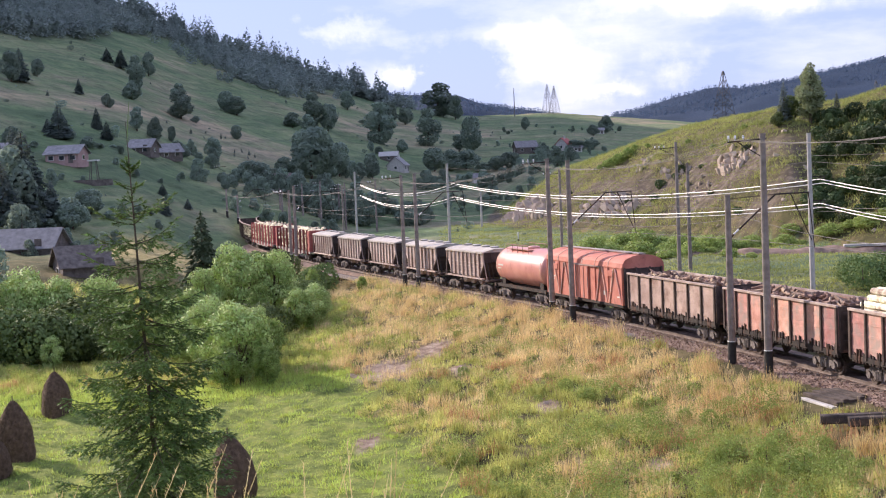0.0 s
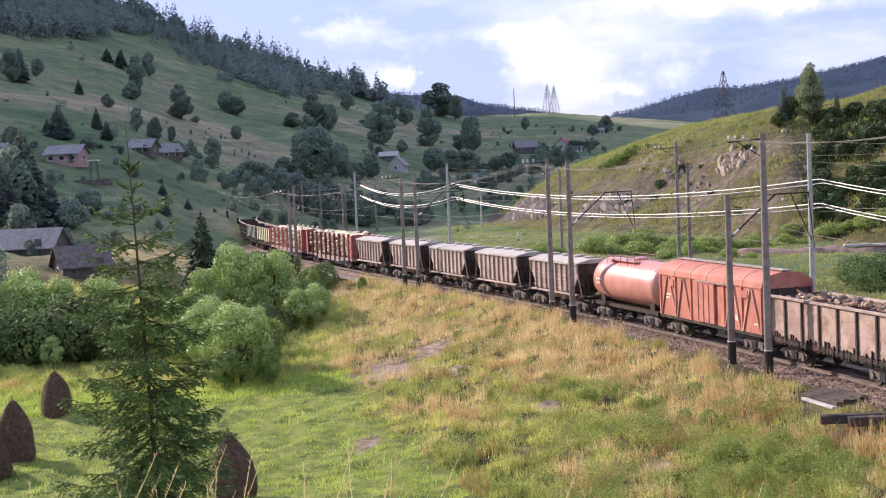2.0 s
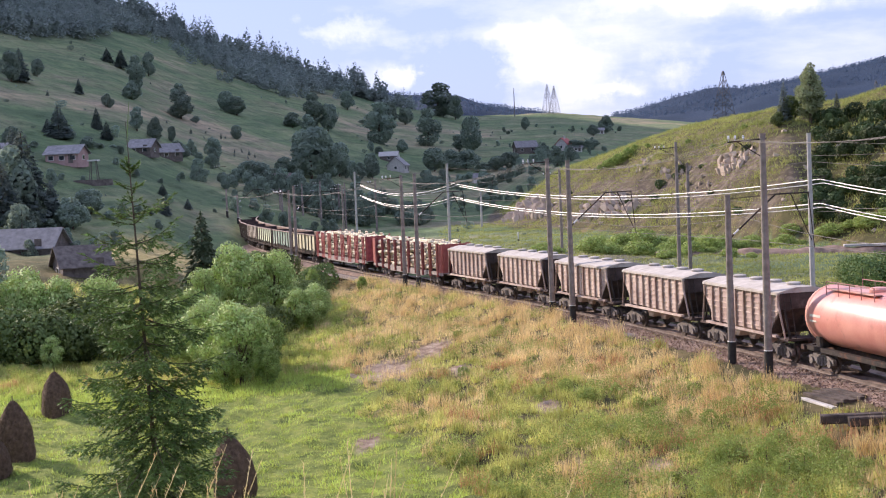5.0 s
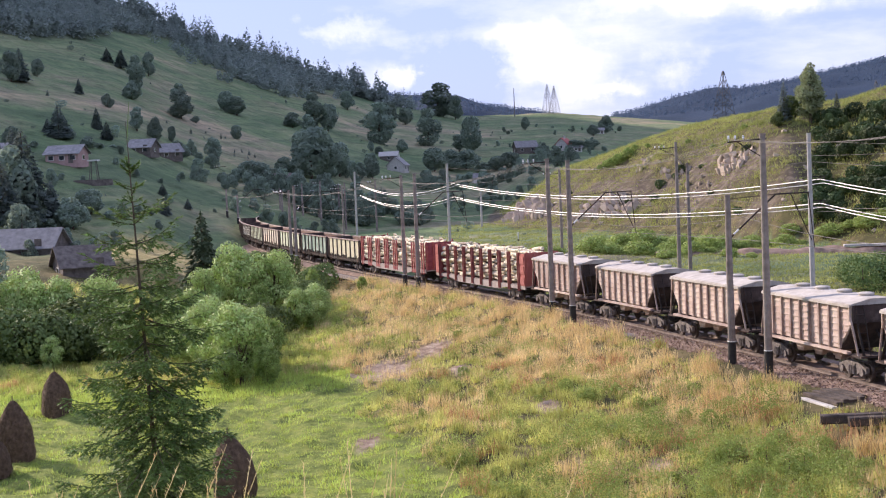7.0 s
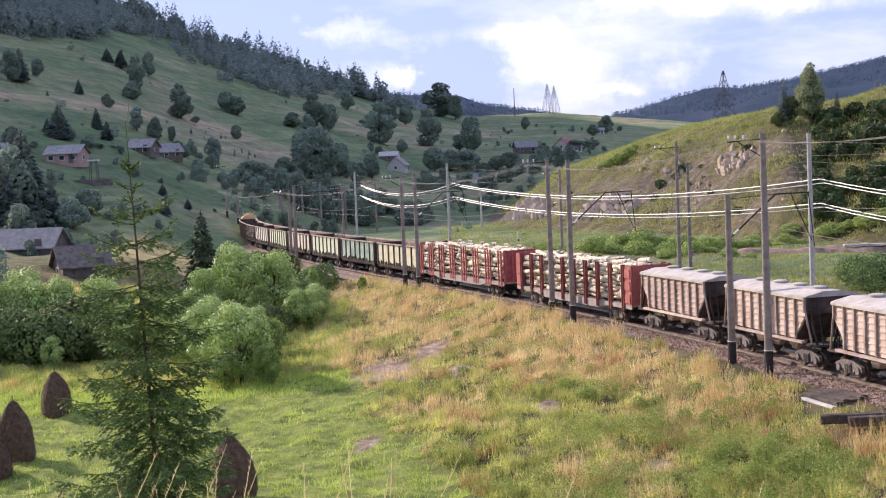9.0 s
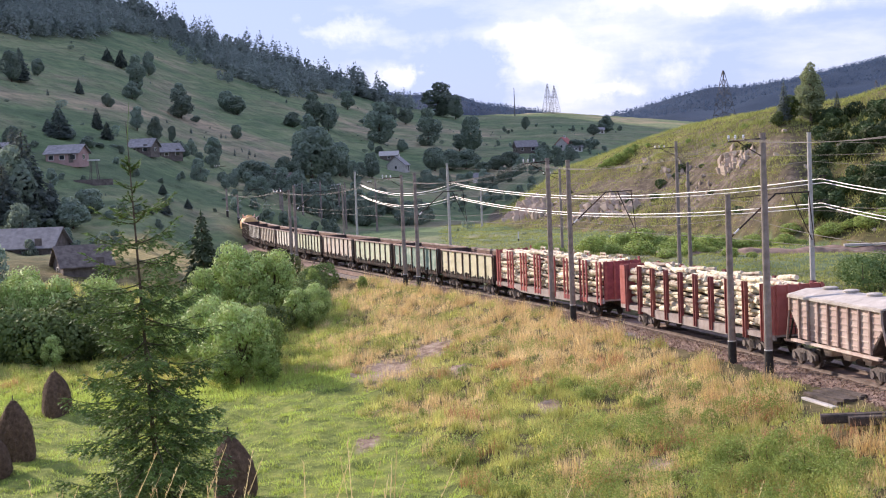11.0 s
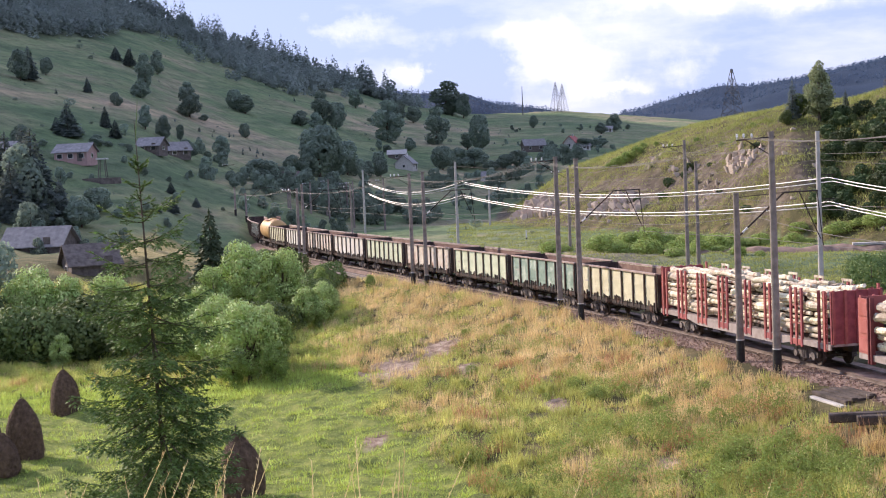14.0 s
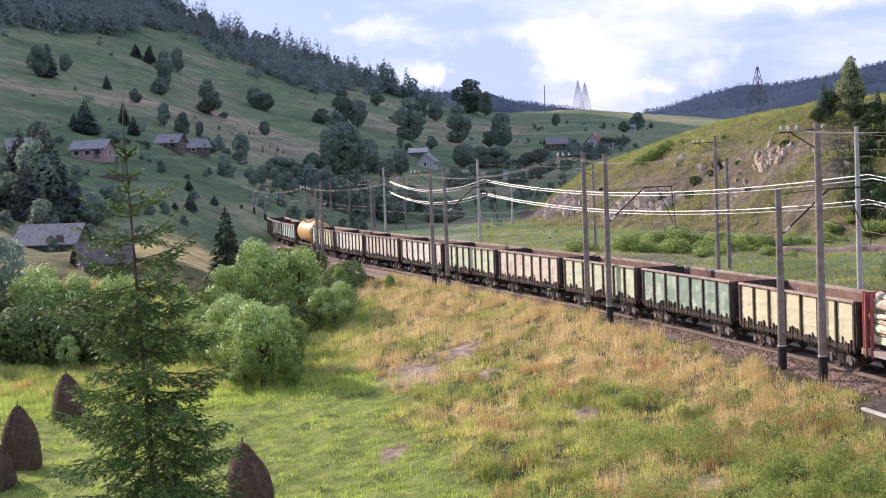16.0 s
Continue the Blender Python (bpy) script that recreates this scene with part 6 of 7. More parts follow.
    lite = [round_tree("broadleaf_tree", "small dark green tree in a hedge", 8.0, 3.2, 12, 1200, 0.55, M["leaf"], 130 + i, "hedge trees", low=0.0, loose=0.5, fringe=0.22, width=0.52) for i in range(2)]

    def strew(n, a0, a1, d0, d1, s0, s1):
        for _ in range(n):
            a, d = radians(rng.uniform(a0, a1)), rng.uniform(d0, d1)
            if d0 == 400 and -2.6 < math.degrees(a) < -1.0:
                continue
            place_on_land(rng.choice(lite), d * math.sin(a), d * math.cos(a), rng.uniform(s0, s1), rng.uniform(0, 360), 0.3)

    strew(54, -4.5, 5.5, 400, 470, 0.45, 0.9)
    strew(46, -10.0, -3.0, 300, 365, 0.4, 0.8)
    strew(20, -8.6, -3.6, 268, 292, 0.28, 0.5)
    strew(22, 2.0, 8.5, 610, 800, 0.25, 0.6)
    strew(26, 2.6, 6.4, 520, 600, 0.3, 0.6)
    strew(64, -7.6, -0.6, 300, 338, 0.55, 1.0)
    strew(16, 0.0, 4.0, 340, 380, 0.35, 0.6)
    strew(30, -18, -9, 195, 300, 0.22, 0.5)
    strew(26, -18.5, -15.2, 192, 216, 0.4, 0.8)
    strew(26, -16.5, -13.0, 180, 200, 0.2, 0.36)


def joined_trees(name, pts, heights, seed, label, material, leaves, broad_share=0.0, leaf=0.12):
    """Many distant trees as one object."""
    rng = np.random.RandomState(seed)
    kinds = [spire_leaves(np.random.RandomState(seed + k), 1.0, 0.2 + 0.025 * k, leaves, 7 + k, leaf) for k in range(4)]
    for k in range(4):
        r2 = np.random.RandomState(seed + 50 + k)
        c, r = crown_lobes(r2, 0.85, 0.29, 8, 0.05, 0.4)
        kinds.append(crown_leaves(r2, c, r, leaves, leaf * 0.88, 0.42, 0.7))
    kinds = [q.reshape(-1, 3) for q in kinds]
    out = []
    zs = land(pts[:, 0], pts[:, 1])
    for (x, y), z, h in zip(pts, zs, heights):
        t = kinds[rng.randint(4, 8)] if rng.rand() < broad_share else kinds[rng.randint(0, 4)]
        a = rng.uniform(0, 6.28)
        c, s = math.cos(a), math.sin(a)
        w = h * rng.uniform(0.8, 1.3)
        out.append(np.stack([(t[:, 0] * c - t[:, 1] * s) * w + x, (t[:, 0] * s + t[:, 1] * c) * w + y, t[:, 2] * h + z - 0.3], 1))
    return tagged(new(name, soup(name, np.concatenate(out), 4, material)), label, "woods", kind="stuff")


def make_woods():
    rng = np.random.RandomState(8)
    a, d = np.radians(rng.uniform(-20, 0.0, 12000)), rng.uniform(420, 960, 12000)
    p = np.stack([d * np.sin(a), d * np.cos(a)], 1)
    keep = wood_field(p[:, 0], p[:, 1]) > 0.5
    near = wood_field(p[:, 0], p[:, 1] + 70.0) > 0.5
    keep |= near & (rng.uniform(0, 1, len(p)) < 0.16)
    p = p[keep][:1750]
    joined_trees("ridge_woods", p, rng.uniform(7, 14.5, len(p)), 61, "dense spruce woods along the ridge, haze painted in", M["ridge_conifer"], 125, 0.35)
    # tall trees along the crest
    a = np.radians(rng.uniform(-20, -2.1, 190))
    d = np.interp(np.degrees(a), [-20, -9, 0], [870, 885, 905]) + rng.uniform(-12, 12, 190)
    p = np.stack([d * np.sin(a), d * np.cos(a)], 1)
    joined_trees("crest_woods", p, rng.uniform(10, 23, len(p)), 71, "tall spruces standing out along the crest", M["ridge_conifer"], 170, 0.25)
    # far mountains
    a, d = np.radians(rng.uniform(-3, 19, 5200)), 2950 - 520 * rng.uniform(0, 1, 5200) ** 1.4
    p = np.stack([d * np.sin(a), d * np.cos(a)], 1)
    # forest tinted blue, so the haze lies in its base colour
    far = surface("haze_blue_forest", (0.08, 0.12, 0.185), (0.1, 0.145, 0.22), 0.95, scale=0.01, fine=0.1, bump=0, spec=0.1, translucent=0.5)
    joined_trees("mountain_woods", p, rng.uniform(5, 11, len(p)), 81, "distant forest on the mountains, tinted haze blue", far, 10, 0.2, 0.3)


def make_spur_trees():
    birch = round_tree("birch_tree", "tall pale green birch on the rocky spur", 11.6, 3.6, 80, 5600, 0.32, M["birch"], 201, "trees on the spur", low=0.0, cone=0.68, rise=0.9, loose=0.6, limbs=8, fringe=0.6, mass=0.36)
    place_on_land(birch, 56.9, 216.4, 1.0, 20, 0.4)
    fir = spire_tree("spruce_tree", "slim dark spruce beside the birch", 6.4, 1.3, 1300, 9, 0.42, 209, "trees on the spur")
    place_on_land(fir, 53.4, 218.6, 1.0, 0, 0.2)
    place_on_land(fir, 63.1, 224.0, 0.55, 80, 0.2)
    small = round_tree("birch_tree", "young bright green tree on the rocky spur", 6.0, 2.6, 18, 2600, 0.32, M["scrub"], 203, "trees on the spur", low=0.0, fringe=0.28)
    spots = [(54.6, 219.0, 0.72), (52.2, 217.5, 0.62), (59.9, 207.4, 0.4), (61.9, 203.2, 0.36), (64.5, 207.0, 0.3), (58.8, 213.0, 0.55),
             (60.5, 211.0, 0.42), (62.4, 208.6, 0.4), (64.6, 206.0, 0.36)]
    for i, (x, y, s) in enumerate(spots):
        place_on_land(small, x, y, s, i * 71, 0.2)
    scrub = round_tree("spur_bush", "green scrub on the spur, its colour darkened for shade", 3.6, 2.4, 12, 1100, 0.4, M["spur_scrub"], 207, "scrub on the spur", "bush", low=0.0, fringe=0.28)
    rng = random.Random(31)
    for i in range(66):
        a = radians(rng.uniform(14.7, 18.6) if i < 56 else rng.uniform(5, 13))
        d = float(np.interp(math.degrees(a), [1.5, 3, 7, 12, 18, 25], [300, 268, 232, 200, 172, 150])) + 62 * rng.uniform(0.1, 0.52)
        place_on_land(scrub, d * math.sin(a), d * math.cos(a), rng.uniform(0.5, 1.15) * (1.0 if i < 56 else 0.55), rng.uniform(0, 360), 0.2)
    # more scrub over the right flank, darkened in place of the slope's shade
    for _ in range(44):
        a = rng.uniform(15.0, 19.0)
        d = float(np.interp(a, [12, 18, 25], [200, 172, 150])) + 62 * rng.uniform(0.46, 0.74)
        place_on_land(scrub, d * math.sin(radians(a)), d * math.cos(radians(a)), rng.uniform(0.5, 0.95), rng.uniform(0, 360), 0.2)
    # shrubs on the sidings
    shrub = round_tree("elder_bush", "bright green bush beside the sidings", 3.0, 2.2, 20, 2400, 0.22, M["elder"], 205, "bushes by the sidings", "bush", low=0.0, rise=0.7, loose=0.7, fringe=0.42, mass=0.75)
    dark = round_tree("elder_bush", "dense green bush beside the sidings", 3.0, 2.5, 20, 2600, 0.2, M["scrub"], 206, "bushes by the sidings", "bush", low=0.0, fringe=0.24)
    for i, (x, y, s) in enumerate([(18.8, 177.2, 1.0), (24.3, 176.0, 1.0), (28.5, 179.7, 0.75), (32.7, 175.3, 0.9), (23.8, 193.9, 0.9), (13.2, 188.3, 0.8), (21.5, 180.0, 0.8), (30.5, 172.0, 0.8), (27.0, 170.0, 0.7),
                                  (49.5, 180.6, 0.9), (53.2, 176.3, 0.9), (40.8, 186.2, 0.7), (46.3, 187.6, 0.75), (22.0, 196.5, 1.0), (24.4, 193.0, 0.9), (27.0, 192.4, 1.1), (29.6, 191.0, 0.95), (32.2, 189.4, 1.05), (34.8, 186.0, 0.9), (36.8, 184.6, 0.8), (11.0, 175.0, 0.6), (33.5, 165.0, 0.55), (57.0, 176.0, 1.0), (44.0, 182.0, 0.7)]):
        place_on_land(shrub, x, y, s * 1.1, i * 53, 0.15, s * (0.78 + 0.1 * (i % 4)))
        if s < 1.2:
            place_on_land(shrub, x + 2.2, y - 1.6 + (i % 3), s * 0.7, i * 97, 0.1, s * 0.58)
    for i, (x, y, s) in enumerate([(35.9, 121.0, 0.95), (38.3, 122.5, 1.05), (41.5, 121.0, 1.0), (37.0, 127.0, 0.8)]):
        place_on_land(dark, x, y, s, i * 77, 0.15)
    edge = round_tree("spur_bush", "bright green bush on the edge of the rocky spur", 3.0, 2.3, 20, 2400, 0.24, M["bush"], 208, "scrub on the spur", "bush", low=0.0, rise=0.5, loose=0.7, fringe=0.4, mass=0.75)
    for i, (x, y, s) in enumerate([(32.9, 272.0, 0.8), (34.4, 270.0, 0.95), (35.9, 269.2, 0.85), (37.4, 270.4, 0.6), (31.4, 276.0, 0.5), (39.4, 267.0, 0.4), (41.2, 262.0, 0.36), (44.0, 250.0, 0.36), (46.5, 240.0, 0.42), (49.5, 229.0, 0.4), (47.6, 236.0, 0.3)]):
        place_on_land(edge, x, y, s, i * 61, 0.3, s * (1.0 + 0.08 * (i % 3)))


def make_stream_trees():
    lab = "silvery green willow by the stream"
    kinds = [round_tree("willow", lab, 7.0, 2.9, 40, 7600, 0.22, M["willow"], 301, "willows by the stream", low=0.0, cone=0.25, rise=0.9, loose=0.4, limbs=7, width=0.3, fringe=0.38, mass=0.52),
             round_tree("willow", lab, 7.0, 2.6, 36, 7600, 0.22, M["willow"], 302, "willows by the stream", low=0.0, cone=0.2, rise=0.9, loose=0.4, limbs=7, width=0.3, fringe=0.38, mass=0.52),
             round_tree("willow", "fresh green willow bush by the stream", 7.0, 2.8, 38, 7600, 0.22, M["bush"], 303, "willows by the stream", low=0.0, cone=0.3, rise=1.2, loose=0.4, limbs=7, width=0.3, fringe=0.42, mass=0.5)]
    spots = [(-35.4, 117.5, 1.12, 0), (-31.5, 115.1, 1.02, 1), (-38.8, 114.0, 0.95, 2), (-28.3, 116.5, 0.92, 0), (-25.0, 110.6, 0.72, 1), (-21.8, 110.0, 0.75, 2), (-26.2, 128.9, 0.55, 1),
             (-18.3, 127.0, 1.1, 0), (-21.2, 125.0, 0.92, 1), (-15.4, 127.5, 0.92, 0), (-22.8, 122.5, 0.66, 2), (-16.2, 123.0, 0.7, 2), (-13.8, 93.8, 0.82, 0), (-17.0, 99.9, 0.80, 1), (-12.7, 99.5, 0.72, 2), (-15.0, 97.0, 0.75, 0), (-12.5, 117.6, 0.58, 1), (-11.0, 121.0, 0.5, 0),
             (-13.2, 141.5, 0.5, 2), (-29.5, 121.0, 0.66, 0), (-8.1, 138.5, 0.28, 2), (-34.0, 110.0, 0.6, 2), (-18.0, 108.0, 0.74, 0), (-20.4, 108.5, 0.7, 0), (-22.2, 112.0, 0.68, 2), (-19.4, 103.6, 0.6, 1), (-14.5, 107.0, 0.6, 1), (-30.0, 106.5, 0.45, 1),
             (-11.8, 91.6, 0.5, 2), (-14.6, 92.0, 0.55, 2), (-14.2, 100.1, 0.7, 1), (-18.4, 105.5, 0.7, 0), (-11.4, 118.0, 0.58, 1),
             (-29.3, 113.5, 0.7, 2), (-33.1, 116.0, 0.9, 0), (-16.6, 160.0, 0.42, 2), (-18.6, 165.5, 0.4, 1), (-20.6, 171.0, 0.42, 2), (-15.2, 154.0, 0.4, 2)]
    for i, (x, y, s, k) in enumerate(spots):
        place_on_land(kinds[k], x, y, s * 1.02, i * 67, 0.25)
    low = round_tree("stream_bush", "dark green alder bush by the stream", 3.0, 2.4, 14, 3000, 0.2, M["scrub"], 306, "bushes by the stream", "bush", low=0.0)
    for i, (x, y, s) in enumerate([(-36.4, 110.0, 1.3), (-33.4, 109.0, 1.2), (-30.6, 109.5, 1.1), (-27.8, 109.6, 1.0), (-38.4, 113.0, 1.3), (-29.4, 112.5, 1.3), (-16.4, 142.0, 0.75), (-14.9, 146.5, 0.8), (-13.6, 137.0, 0.65), (-15.4, 132.5, 0.8), (-17.8, 137.0, 0.95), (-12.6, 131.0, 0.75), (-12.6, 145.0, 0.8), (-14.8, 150.5, 0.95), (-17.2, 157.0, 0.95), (-19.4, 164.5, 0.85), (-21.6, 172.0, 0.75), (-23.8, 180.0, 0.7), (-20.5, 150.0, 0.9), (-22.5, 142.0, 0.8), (-24.0, 133.0, 0.8), (-22.4, 117.0, 0.8), (-20.4, 114.0, 0.8), (-16.8, 113.5, 0.9), (-15.0, 116.5, 0.8)]):
        place_on_land(low, x, y, s, i * 49, 0.2)
    # alders beyond the left edge of view, added to shade the bank
    tall = round_tree("alder", "tall dark alder added out of view to shade the bank", 11.0, 4.4, 22, 2200, 0.55, M["leaf"], 307, "alders by the stream", low=0.0)
    for i, (x, y, s) in enumerate([(-44.5, 121.0, 1.0), (-47.5, 115.5, 0.95), (-43.6, 112.0, 0.8), (-43.5, 127.0, 0.9)]):
        place_on_land(tall, x, y, s, i * 83, 0.2)
    sp = spire_tree("spruce_tree", "dark dense spruce behind the willows", 12.6, 3.2, 3600, 15, 0.85, 320, "", M["near_conifer"])
    place_on_land(sp, -26.6, 156.0, 1.0, 0, 0.3)


def make_near_spruce():
    """The open-branched young spruce in front: trunk, whorled branches, needled sprays."""
    rng = np.random.RandomState(77)
    x, y = -8.55, 40.0
    z0 = land_z(x, y)
    top = 12.45 - z0
    ob = thing("young_spruce", "open-branched young spruce with drooping needled boughs", "tree", at=(x, y, z0))
    lean = np.array([-0.034, 0.0, 0.0])
    trunk = Build()
    axis = lambda z: np.array([lean[0] * (z - 8), 0, z])
    for i in range(14):
        za, zb = top * i / 14, top * (i + 1) / 14
        trunk.rod(tuple(axis(za - (0.4 if i == 0 else 0))), tuple(axis(zb)), 0.1 * (1 - za / top) + 0.008, 0.1 * (1 - zb / top) + 0.008, 8, cap=False)
    part("trunk", trunk, M["trunk"], ob)
    state = {"tri": []}

    def spray(p, d, ln, n):
        """A shoot set with needles along both sides."""
        tri = state["tri"]
        up = np.array([0, 0, 1.0])
        s = np.cross(d, up)
        s /= np.linalg.norm(s) + 1e-6
        for i in range(n):
            u = (i + 0.5) / n
            c = p + d * ln * u
            for sg in (1, -1, 1, -1, 0):
                nd = d * 0.7 + s * sg * rng.uniform(0.45, 0.95) + up * rng.uniform(-0.2, 0.5 if sg == 0 else 0.25)
                nd /= np.linalg.norm(nd)
                w = np.cross(nd, rng.normal(size=3))
                w /= np.linalg.norm(w) + 1e-6
                l = rng.uniform(0.08, 0.15)
                tri.extend([c - w * 0.017, c + w * 0.017, c + nd * l])
        e = p + d * ln
        tri.extend([e - s * 0.035, e + s * 0.035, e + d * 0.11])

    z = 3.0
    while z < top - 1.0:
        u = z / top
        reach = np.interp(u, [0.2, 0.35, 0.5, 0.62, 0.72, 0.81, 0.845, 0.93, 1.0], [2.75, 2.6, 2.25, 1.9, 1.6, 1.3, 0.5, 0.26, 0.1])
        n = rng.randint(7, 10) if u < 0.7 else 6 if u < 0.83 else 4
        a0 = rng.uniform(0, 6.28)
        for k in range(n):
            a = a0 + 6.283 * k / n + rng.uniform(-0.35, 0.35)
            L = reach * rng.uniform(0.6, 1.18)
            rise = np.interp(u, [0.2, 0.5, 0.7, 0.8, 1.0], [-0.36, -0.2, 0.08, 0.34, 0.75]) + rng.uniform(-0.16, 0.16)
            p = axis(z) + [0, 0, rng.uniform(-0.15, 0.15)]
            h = np.array([math.cos(a), math.sin(a), 0])
            steps = max(3, int(L / 0.17))
            prev = p
            wood = Build()
            state["tri"] = []
            for i in range(1, steps + 1):
                q = i / steps
                cur = p + h * L * q + np.array([0, 0, rise * L * q - 0.28 * L * q * (1 - q) + 0.16 * L * max(0, q - 0.7)])
                d = cur - prev
                ln = np.linalg.norm(d)
                d = d / ln
                wood.rod(tuple(prev), tuple(cur), 0.022 * (1 - q) + 0.006, 0.02 * (1 - q) + 0.005, 4, cap=False)
                spray(prev, d, ln, 2)
                if q > 0.12 and (u < 0.83 or 0.4 < q < 0.7):
                    side = np.array([-h[1], h[0], 0])
                    tl = L * np.interp(q, [0.1, 0.35, 1.0], [0.2, 0.38, 0.12]) * rng.uniform(0.7, 1.2)
                    for sg in (1, -1):
                        td = d * 0.75 + side * sg * 0.75 + np.array([0, 0, rng.uniform(-0.75, -0.05) if u < 0.78 else rng.uniform(-0.3, 0.1)])
                        td /= np.linalg.norm(td)
                        spray(cur, td, tl, max(2, int(tl / 0.12)))
                        if tl > 0.3:
                            for w in (0.55,):
                                for s2 in (1, -1):
                                    sd = td * 0.8 + np.cross(td, [0, 0, 1]) * s2 * 0.6 + np.array([0, 0, rng.uniform(-0.8, -0.1)])
                                    sd /= np.linalg.norm(sd)
                                    spray(cur + td * tl * w, sd, tl * 0.4, 1 + int(tl * 3))
                prev = cur
            br = part("branch", wood, M["trunk"], ob)
            part("needle_spray", soup("needle_spray", np.array(state["tri"]), 3, M["needles"]), None, br, "fine dark green needles")
        z += np.interp(u, [0.2, 0.6, 0.8, 0.85, 1.0], [0.46, 0.56, 0.7, 0.36, 0.36]) * rng.uniform(0.8, 1.2)
    shoot = Build().rod(tuple(axis(top - 0.5)), tuple(axis(top) + np.array([0.12, 0, 0.55])), 0.014, 0.006, 5)
    part("leader_shoot", shoot, M["needles"], ob, "pale bare leading shoot")


# ------------------------------------------------------------------ grass
def dry_field(x, y):
    """How dry the tall grass is, 0 green to 1 straw."""
    lat, _ = lateral(x, y)
    v = 0.31 + 0.55 * waves(x, y, 9, 81) - 0.3 * np.exp(-((x - 5) / 6.0) ** 2 - ((y - 76) / 11.0) ** 2) + 0.42 * waves(x, y, 2.2, 82)
    v += 0.5 * np.exp(-((x - 6.5) / 5.0) ** 2 - ((y - 86) / 9.0) ** 2)
    v += 0.4 * np.exp(-((lat - 7.5) / 2.6) ** 2) * smoothstep(95, 80, y)
    v += 0.3 * smoothstep(84, 100, y) + 0.25 * smoothstep(14, 5, lat) - 0.12 * smoothstep(62, 52, y) - 0.6 * smoothstep(-8, -14, x) * smoothstep(85, 95, y)
    return np.clip(v, 0, 1)


def blades(name, label, material, x, y, h, per, width, lean, seed, spread=0.14):
    """Grass tufts as loose blades, one object."""
    rng = np.random.RandomState(seed)
    z = land(x, y)
    n = len(x) * per
    bx = np.repeat(x, per) + rng.normal(0, spread, n)
    by = np.repeat(y, per) + rng.normal(0, spread, n)
    bz = np.repeat(z, per) - 0.04
    bh = np.repeat(h, per) * rng.uniform(0.5, 1.15, n)
    a = rng.uniform(0, 6.28, n)
    w = width * rng.uniform(0.6, 1.4, n)
    la = rng.uniform(0, 6.28, n)
    ll = bh * lean * rng.uniform(0.1, 1.0, n)
    p0 = np.stack([bx - np.cos(a) * w, by - np.sin(a) * w, bz], 1)
    p1 = np.stack([bx + np.cos(a) * w, by + np.sin(a) * w, bz], 1)
    p2 = np.stack([bx + np.cos(la) * ll, by + np.sin(la) * ll, bz + bh], 1)
    me = soup(name, np.stack([p0, p1, p2], 1), 3, material)
    return tagged(new(name, me), label, "grass", kind="stuff")


def make_grass():
    rng = np.random.RandomState(9)

    def scatter(n, d0, d1, a0, a1, power=1.3):
        u = rng.uniform(0, 1, n)
        d = (d0 ** power + u * (d1 ** power - d0 ** power)) ** (1 / power)
        a = np.radians(rng.uniform(a0, a1, n))
        return d * np.sin(a), d * np.cos(a)

    x, y = scatter(120000, 44, 150, -19.5, 19.5)
    lat, arc = lateral(x, y)
    bare = np.zeros(len(x), bool)
    for cx, cy, r in BARE:
        bare |= (x - cx) ** 2 + ((y - cy) * 0.45) ** 2 < (r * rng.uniform(0.6, 1.1, len(x))) ** 2
    bare |= ((x - 17.2) / 1.6) ** 2 + ((y - 63.2) / 2.6) ** 2 < 1
    bare |= (x > 15.4) & (y > 57.2) & (y < 60.0) & (rng.uniform(0, 1, len(x)) < 0.85)
    bare |= (np.abs(arc - BRIDGE_S) < 8.5) & (lat > 0) & (lat < 5)
    rough = rough_field(x, y)
    dry = dry_field(x, y)
    pick = rng.uniform(0, 1, len(x))
    gap = (waves(x, y, 2.4, 86) + 0.5 * waves(x, y, 0.9, 87) < -0.35) & (rng.uniform(0, 1, len(x)) < 0.8)
    tall = (rough > 0.5) & ~gap & (lat > 3.9 + 0.8 * waves(x, y, 5, 83) - 1.6 * smoothstep(80, 110, y)) & ~bare
    straw = tall & (pick < dry * 0.85)
    lump = 0.32 + 0.85 * smoothstep(-0.3, 0.7, waves(x, y, 2.4, 86)) + 0.5 * smoothstep(0.0, 0.8, waves(x, y, 0.9, 87))
    i = np.where(straw)[0][:30000]
    blades("dry_grass", "tall dry golden grass on the rough meadow", M["dry"], x[i], y[i], (0.4 + 0.4 * dry[i]) * lump[i], 8, 0.015, 0.5, 21, 0.13)
    i = np.where(tall & ~straw)[0][:30000]
    blades("rough_grass", "uncut green grass of the rough meadow", M["grass"], x[i], y[i], (0.32 + 0.25 * (1 - dry[i])) * lump[i], 7, 0.022, 0.7, 22, 0.13)
    swath = smoothstep(0.1, 0.8, waves(x * 0.6, y * 1.8, 1.3, 89))
    i = np.where((rough < 0.6) & (lat > 3) & ((swath > 0.05) | (pick < 0.55)))[0][:26000]
    blades("mown_grass", "short bright green mown hay meadow", M["mown"], x[i], y[i], 0.04 + 0.05 * pick[i] + 0.22 * swath[i], 6, 0.022, 0.9, 23, 0.2)
    # leafy weeds in clumps
    thick = waves(x, y, 6, 84) + 0.5 * waves(x, y, 2.5, 85) + 0.8 * smoothstep(66, 52, y) * smoothstep(4, 9, x)
    i = np.where(tall & (thick > 0.48) & ((x < 15) | (y > 70)))[0][:5600]
    q = leaf_quads(rng, np.stack([x[i], y[i], land(x[i], y[i]) + 0.3], 1), 0.22 + 0.3 * rng.rand(len(i)), 17, 0.11, 1.2)
